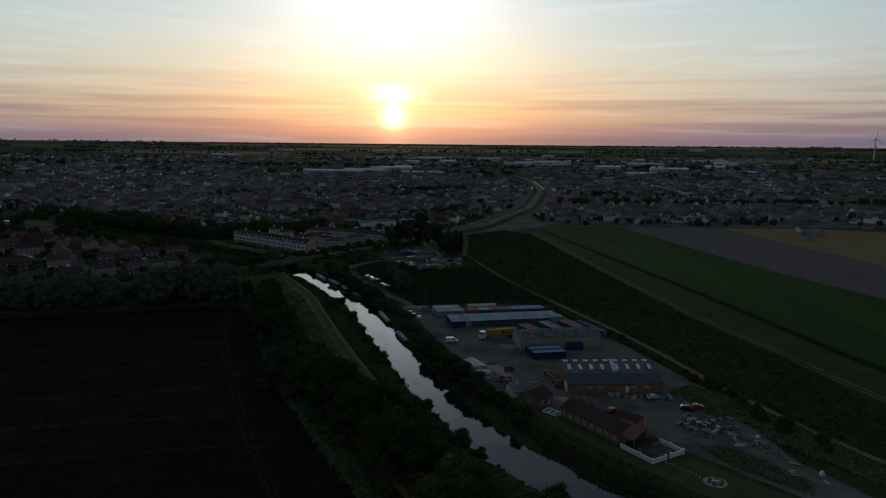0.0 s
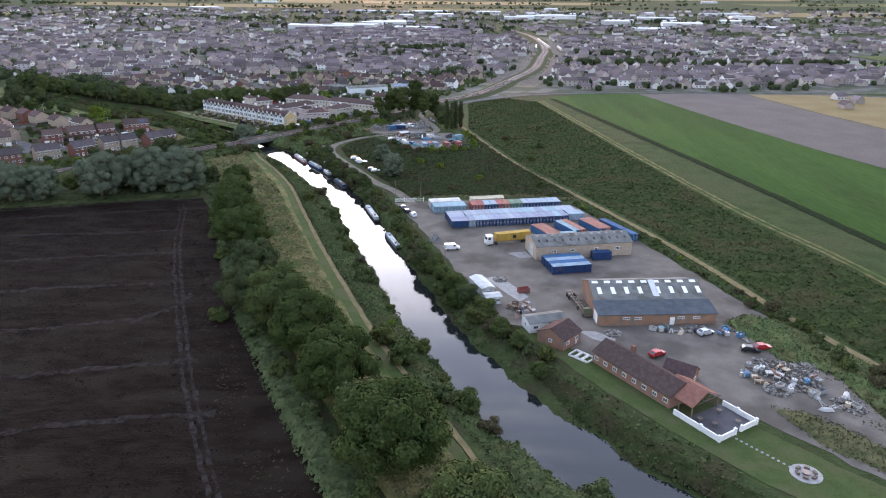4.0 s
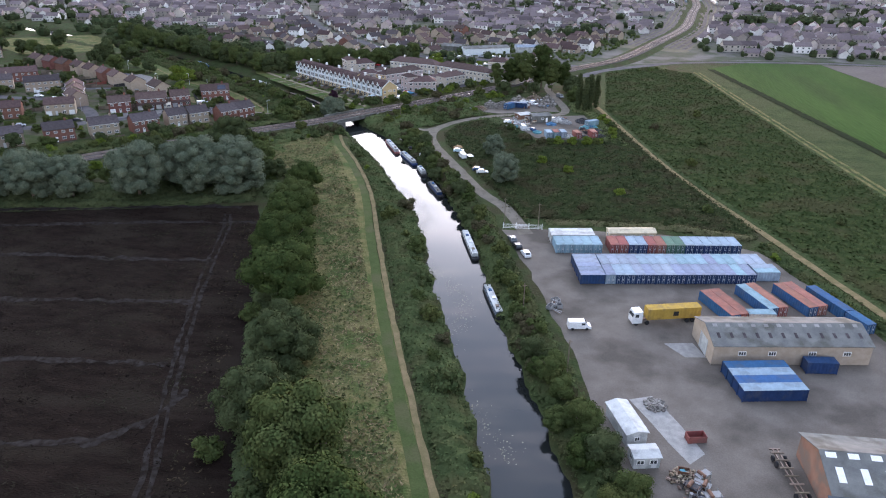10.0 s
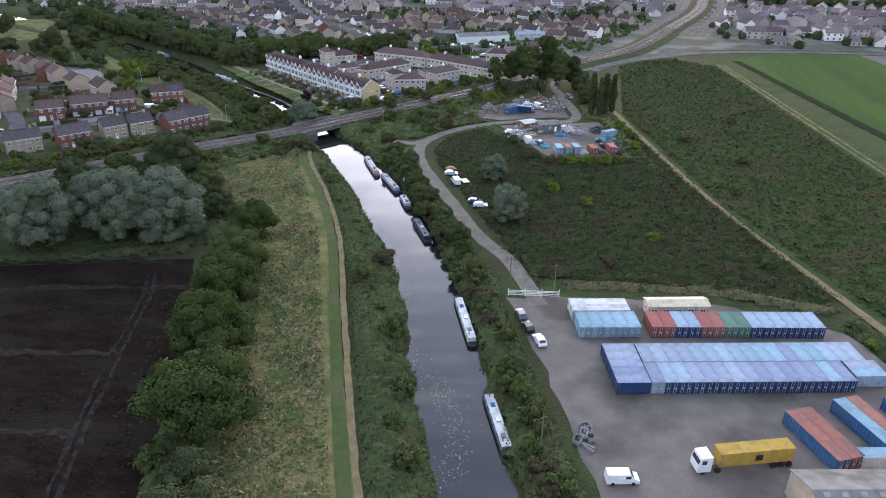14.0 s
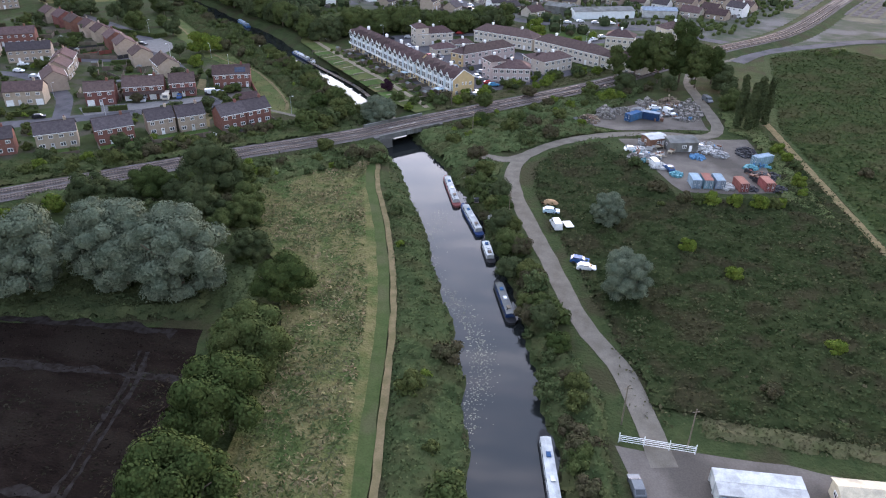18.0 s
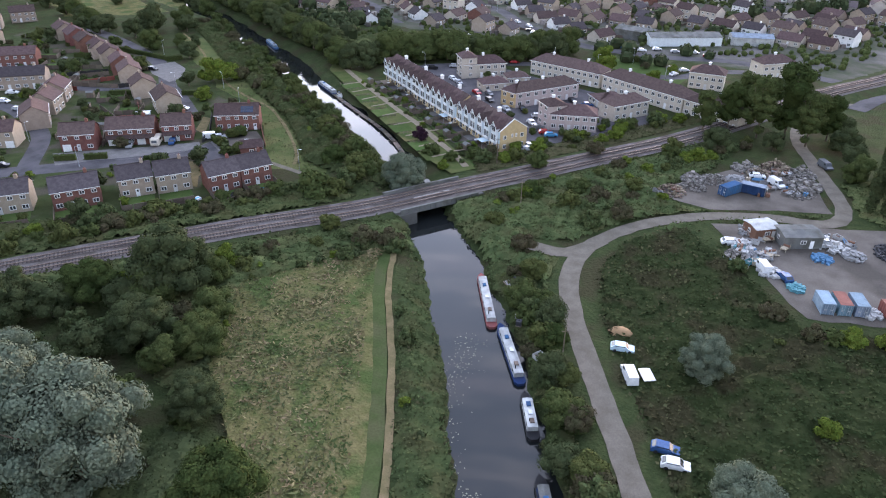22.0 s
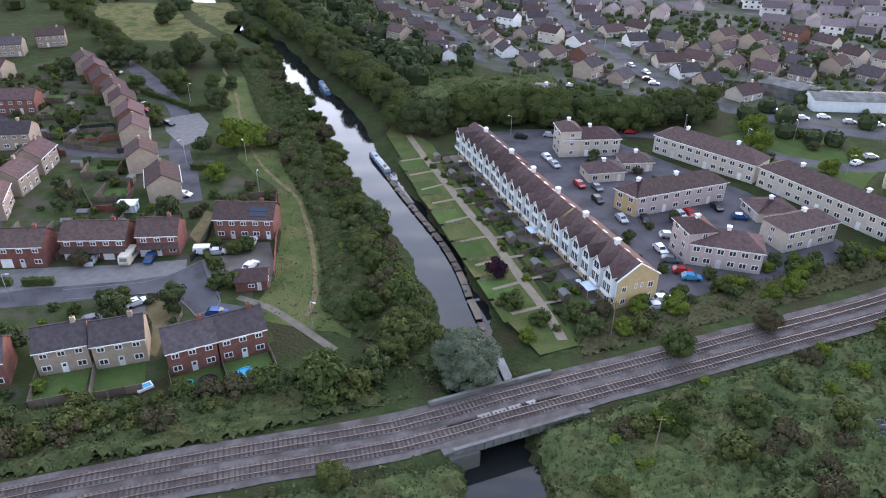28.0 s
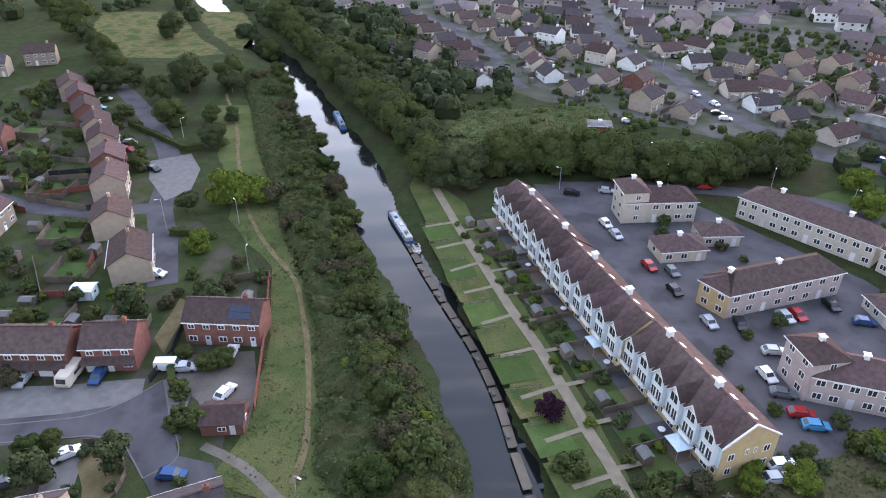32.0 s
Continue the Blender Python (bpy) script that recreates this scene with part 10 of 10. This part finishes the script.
for x0, x1, y0, y1, sx, sy, keep in ((60, 620, 566, 780, 13.0, 17.0, 0.92), (-260, 60, 640, 1000, 13.5, 17.5, 0.9), (-900, -262, 560, 1200, 15, 20, 0.8), (60, 900, 780, 1300, 16, 21, 0.7), (-260, 60, 1000, 1500, 16, 21, 0.75), (-1600, 1500, 1200, 2300, 30, 36, 0.6), (-900, -560, 300, 560, 15, 20, 0.75), (300, 700, 480, 566, 14, 18, 0.5)):
    for j in range(int((y1 - y0) / sy)):
        for i in range(int((x1 - x0) / sx)):
            x = x0 + i * sx + 5 * math.sin(j * 1.1 + y0) + ft.uniform(-1.5, 1.5)
            y = y0 + j * sy + 0.10 * (x - x0) * math.sin(j * 0.23 + 1) + 9 * math.sin(i * 0.11 + j * 0.4) + ft.uniform(-1.5, 1.5)
            if ft.uniform() < keep * (0.72 + 0.5 * noise.noise((x * 0.006, y * 0.006, 3.0)) + 0.15):
                cand.append((x, y, 20 * math.sin(j * 0.4) + (90 if ft.uniform() < 0.4 else 0), ft.uniform()))
cand = np.array(cand)
ok = np.ones(len(cand), bool)
for ln, w_ in far_lines:
    ok &= line_distance(cand[:, 0], cand[:, 1], ln)[0] > w_
ok &= ~((cand[:, 0] > 330) & (cand[:, 1] < 566) & (cand[:, 0] * 0.36 + cand[:, 1] < 690))
ok &= ~((cand[:, 0] < -290) & (cand[:, 0] > -470) & (cand[:, 1] < 600))
ok &= ~((cand[:, 0] > 520) & (cand[:, 1] > 700) & (cand[:, 1] < 1000))
for x, y, a, u in cand[ok]:
    far_k = 1.0 if y < 1200 else 1.6
    w, d_, h, rs = (8 + 5 * u) * far_k, 7.4 * far_k, (5.0 if u > 0.45 else 2.8), 2.6
    t_ = pose(x, y, 46 * max(0, math.hypot(x, y) - 1500) / 3300, 0, 0, a)
    b_ = Mesh().house_body(-w / 2, w / 2, -d_ / 2, d_ / 2, h, rs)
    (fl if u * 7 % 1 < 0.3 else fw).add([t_ @ Vector(p) for p in b_.v], b_.f[:4])
    o = 0.35
    fr_.add([t_ @ Vector(p) for p in ((-w / 2 - o, -d_ / 2 - o, h - 0.2), (w / 2 + o, -d_ / 2 - o, h - 0.2), (w / 2 + o, 0, h + rs + 0.12), (-w / 2 - o, 0, h + rs + 0.12), (w / 2 + o, d_ / 2 + o, h - 0.2), (-w / 2 - o, d_ / 2 + o, h - 0.2))], [(0, 1, 2, 3), (3, 2, 4, 5)])
    if y < 800:
        for i in range(3):
            for zz in ((1.3, 3.8) if h > 4 else (1.3,)):
                xx = (i + 0.5) / 3 * w - w / 2
                fwin.add([t_ @ Vector(p) for p in ((xx - 0.6, -d_ / 2 - 0.04, zz - 0.5), (xx + 0.6, -d_ / 2 - 0.04, zz - 0.5), (xx + 0.6, -d_ / 2 - 0.04, zz + 0.5), (xx - 0.6, -d_ / 2 - 0.04, zz + 0.5))], [(0, 1, 2, 3)])
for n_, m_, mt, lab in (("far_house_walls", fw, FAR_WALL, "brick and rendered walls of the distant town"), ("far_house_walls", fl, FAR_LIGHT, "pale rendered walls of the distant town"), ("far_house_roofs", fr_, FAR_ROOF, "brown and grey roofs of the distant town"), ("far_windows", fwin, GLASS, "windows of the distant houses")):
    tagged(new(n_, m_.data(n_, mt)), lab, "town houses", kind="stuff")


def far_trees(name, label, pts, seed, mat, cards=26, size=2.0, body=True):
    """Many distant trees as loose crowns of leaf clumps."""
    r = np.random.default_rng(seed)
    cs, ns = [], []
    for x, y, s in pts:
        d = r.normal(size=(cards, 3))
        d /= np.linalg.norm(d, axis=1, keepdims=True)
        d[:, 2] = np.abs(d[:, 2])
        z = 46 * max(0, math.hypot(x, y) - 1500) / 3300
        cs.append(np.array((x, y, z + s * 0.9)) + d * (s, s, s * 1.0) * r.uniform(0.55, 1.0, (cards, 1)) - (0, 0, s * 0.35))
        ns.append(d + r.normal(size=d.shape) * 0.4)
    c_, n_ = np.concatenate(cs), np.concatenate(ns)
    n_ /= np.linalg.norm(n_, axis=1, keepdims=True)
    q = quads(c_, n_, size, r)
    if body:
        q = np.r_[q, cores([(x, y, 46 * max(0, math.hypot(x, y) - 1500) / 3300 + s * 0.5, s, s, s * 0.95) for x, y, s in pts], 0.86)]
    tagged(new(name, quad_mesh(name, q, mat)), label, "trees", kind="stuff")


pts = []
for _ in range(8200):
    x, y = ft.uniform(-1300, 1200), 500 + 1500 * ft.uniform() ** 1.4
    if noise.noise((x * 0.008, y * 0.008, 9.0)) > ft.uniform(-0.6, 0.5) and not (x > 80 and y < 560) and not (-40 < x < 100 and y < 600) and not (-260 < x < -90 and y < 520) and not (-470 < x < -290 and y < 580):
        pts.append((x, y, ft.uniform(2.0, 4.6)))
pts = np.array(pts)
k_ = np.ones(len(pts), bool)
for ln, w_ in far_lines:
    k_ &= line_distance(pts[:, 0], pts[:, 1], ln)[0] > w_ * 0.7
pts = pts[k_]
far_trees("far_trees", "trees among the nearer houses", pts[pts[:, 1] < 800], 61, FAR_LEAF, 46, 1.2)
far_trees("far_trees", "trees among the distant houses", pts[pts[:, 1] >= 800], 64, FAR_LEAF, 20, 2.0, False)
sx_, sy_, ss_ = ft.uniform(-300, 60, 2600), ft.uniform(492, 680, 2600), ft.uniform(0.7, 1.9, 2600)
k_ = ~((sx_ > -112) & (sx_ < -20) & (sy_ < 530))
for ln, w_ in keep_out:
    k_ &= line_distance(sx_, sy_, ln)[0] > w_
for a_, b_ in HOMES:
    k_ &= (sx_ - a_) ** 2 + (sy_ - b_) ** 2 > 30
small = np.c_[sx_, sy_, ss_][k_]
far_trees("garden_bushes", "hedges and bushes in the town gardens", small[:1500], 65, LEAF, 26, 0.6)
tf, ts_ = Mesh(), Mesh()
for a_, b_ in HOMES:
    t_ = ft.uniform(-30, 10)
    for u, v, L_, e in ((-6.5, 2, 14, 90), (0, 9.5, 13, 0)):
        c_, n_ = math.cos(radians(t_)), math.sin(radians(t_))
        tf.at(a_ + u * c_ - v * n_, b_ + u * n_ + v * c_, 0.02, L_, 0.12, ft.uniform(1.0, 1.8), t_ + e)
    for _ in range(2):
        u, v = ft.uniform(-6, 6), ft.uniform(6, 9)
        ts_.at(a_ + u, b_ + v * (1 if ft.uniform() < 0.6 else -1), 0.02, ft.uniform(1.5, 3.2), ft.uniform(1.4, 2.4), ft.uniform(1.6, 2.3), t_)
tagged(new("garden_fences", tf.data("garden_fences", WOOD)), "low boarded fences between the town gardens", "fences", kind="stuff")
tagged(new("garden_huts", ts_.data("garden_huts", material("hut_boards", (0.16, 0.14, 0.12), (0.24, 0.22, 0.20), 0.85, 0.5, 5.0, 0.2, 0.02, island=0.6))), "sheds and lean-tos in the town gardens", "sheds", kind="stuff")
belt = []
for a0, a1, n_, wd in (((-200, 470), (-560, 640), 150, 22), ((-190, 500), (-520, 700), 90, 20), ((-470, 470), (-760, 520), 60, 25), ((150, 790), (470, 800), 60, 8), ((180, 930), (330, 900), 40, 3), ((480, 800), (1000, 860), 60, 14), ((500, 700), (1100, 690), 50, 10), ((-40, 620), (40, 700), 20, 8), ((-300, 900), (60, 860), 70, 40), ((-120, 940), (40, 1010), 50, 20)):
    for _ in range(n_):
        t = ft.uniform()
        belt.append((a0[0] + (a1[0] - a0[0]) * t + ft.uniform(-wd, wd) * 0.5, a0[1] + (a1[1] - a0[1]) * t + ft.uniform(-wd, wd), ft.uniform(3.5, 6.5)))
belt = np.array(belt)
belt = belt[(line_distance(belt[:, 0], belt[:, 1], river_line)[0] > 15)]
far_trees("far_woods", "dark belts of woodland beyond the estate", belt, 62, FAR_LEAF, 70, 1.7)
lines = []
for y in (1500, 1800, 2150, 2600, 3100, 3700, 4300):
    for _ in range(60):
        x = ft.uniform(-3200, 3200)
        for _ in range(7):
            lines.append((x + ft.uniform(-70, 70), y + ft.uniform(-60, 60), ft.uniform(4, 9)))
far_trees("far_hedges", "hedges and shelter belts on the far fen", lines, 63, FAR_LEAF, 12, 6.0, False)
# distant fields
for i, (x, y, w, d_, mt) in enumerate([(640, 800, 330, 60, LAWN), (760, 900, 400, 70, GRASS), (900, 760, 300, 50, LAWN), (-900, 2700, 900, 300, STRAW), (300, 2500, 800, 260, MEADOW), (1400, 2300, 900, 300, STRAW), (-2000, 2300, 900, 300, MEADOW), (0, 3300, 1600, 380, STRAW), (2000, 3300, 1200, 380, MEADOW), (-2200, 3300, 1200, 400, GRASS), (-600, 4000, 1500, 350, STRAW), (1300, 4100, 1400, 300, STRAW), (-1200, 1900, 500, 160, STRAW), (1200, 1500, 500, 160, MEADOW), (1700, 1700, 500, 160, STRAW)]):
    z = 46 * max(0, math.hypot(x, y) - 1500) / 3300
    m = Mesh()
    n_ = 8
    for j in range(n_ + 1):
        for k in range(n_ + 1):
            px, py = x - w / 2 + w * j / n_, y - d_ / 2 + d_ * k / n_
            m.v.append((px, py, 46 * max(0, math.hypot(px, py) - 1500) / 3300 + 0.9))
    m.f = [(j * (n_ + 1) + k, (j + 1) * (n_ + 1) + k, (j + 1) * (n_ + 1) + k + 1, j * (n_ + 1) + k + 1) for j in range(n_) for k in range(n_)]
    solid("far_field", m, mt, "distant field on the flat fen", "field", kind="structure")
# pale industrial sheds and glasshouses
SHED = material("pale_sheeting", (0.55, 0.56, 0.57), (0.62, 0.62, 0.62), 0.6, 0.05, 1.0, 0, vary=0.25)
for i in range(34):
    x, y = ft.uniform(-300, 900) if i < 30 else ft.uniform(-1800, 1800), ft.uniform(1450, 2300) if i < 30 else ft.uniform(2200, 3600)
    w, d_, h = ft.uniform(30, 110), ft.uniform(18, 40), ft.uniform(5, 9)
    ob = thing("industrial_shed", "pale distant industrial shed with low roof", "shed", "distant sheds")
    ob.matrix_world = pose(x, y, 46 * max(0, math.hypot(x, y) - 1500) / 3300, 0, 0, ft.uniform(-20, 20))
    part("wall", Mesh().house_body(-w / 2, w / 2, -d_ / 2, d_ / 2, h, 2), SHED, ob)
    part("roof", Mesh().gable(-w / 2 - 0.5, w / 2 + 0.5, -d_ / 2 - 0.5, d_ / 2 + 0.5, h, 2.2, 0.3), SHED, ob)
# sidings and trains beyond the level crossing
for i, o in enumerate((-22, -17, -12, 9, 14, 19, 24)):
    seg = rail_line[(rail_line[:, 1] > 600) & (rail_line[:, 1] < 1150)]
    ribbon("siding", offset_line(seg, o), 3.4, 0.3, BALLAST, "weathered siding by the main line", "siding", step=12.0, rough=0.2)
ribbon("goods_yard", offset_line(rail_line[(rail_line[:, 1] > 590) & (rail_line[:, 1] < 1100)], 2), 52, 0.04, material("yard_grit", (0.10, 0.095, 0.062), (0.145, 0.13, 0.095), scale=0.05, fine=0.6), "gritty railway land with thin grass", "ground", step=12.0, rough=3)
for p0, p1, c in (((162, 1010), (171, 1200), "white"), ((172, 960), (178, 1040), "white"), ((140, 985), (150, 1060), "grey")):
    tr2 = thing("train", "pale train standing in the sidings", "train", "trains")
    n_ = int(math.dist(p0, p1) / 21)
    a_ = math.degrees(math.atan2(p1[1] - p0[1], p1[0] - p0[0]))
    tr2.matrix_world = pose(p0[0], p0[1], 0.9, 0, 0, a_)
    for i in range(n_):
        cb = part("carriage", Mesh().box(i * 21, i * 21 + 20.2, -1.35, 1.35, 0.6, 3.2), BOX[c], tr2)
        part("roof", Mesh().hip(i * 21, i * 21 + 20.2, -1.35, 1.35, 3.2, 0.5, 0.6), BOX["white"], cb)
tb = thing("wind_turbine", "lone white wind turbine on the far fen", "turbine")
tb.matrix_world = pose(1560, 2450, 20)
part("tower", Mesh().rod((0, 0, 0), (0, 0, 75), 2.6, 10, 1.4), WHITE, tb)
part("nacelle", Mesh().box(-2, 2, -5, 3, 74, 78), WHITE, tb)
for i in range(3):
    part("blade", Mesh().rod((0, -5.5, 76), (34 * math.sin(i * 2.094 + 0.1), -5.5, 76 + 34 * math.cos(i * 2.094 + 0.1)), 1.2, 6, 0.25), WHITE, tb)
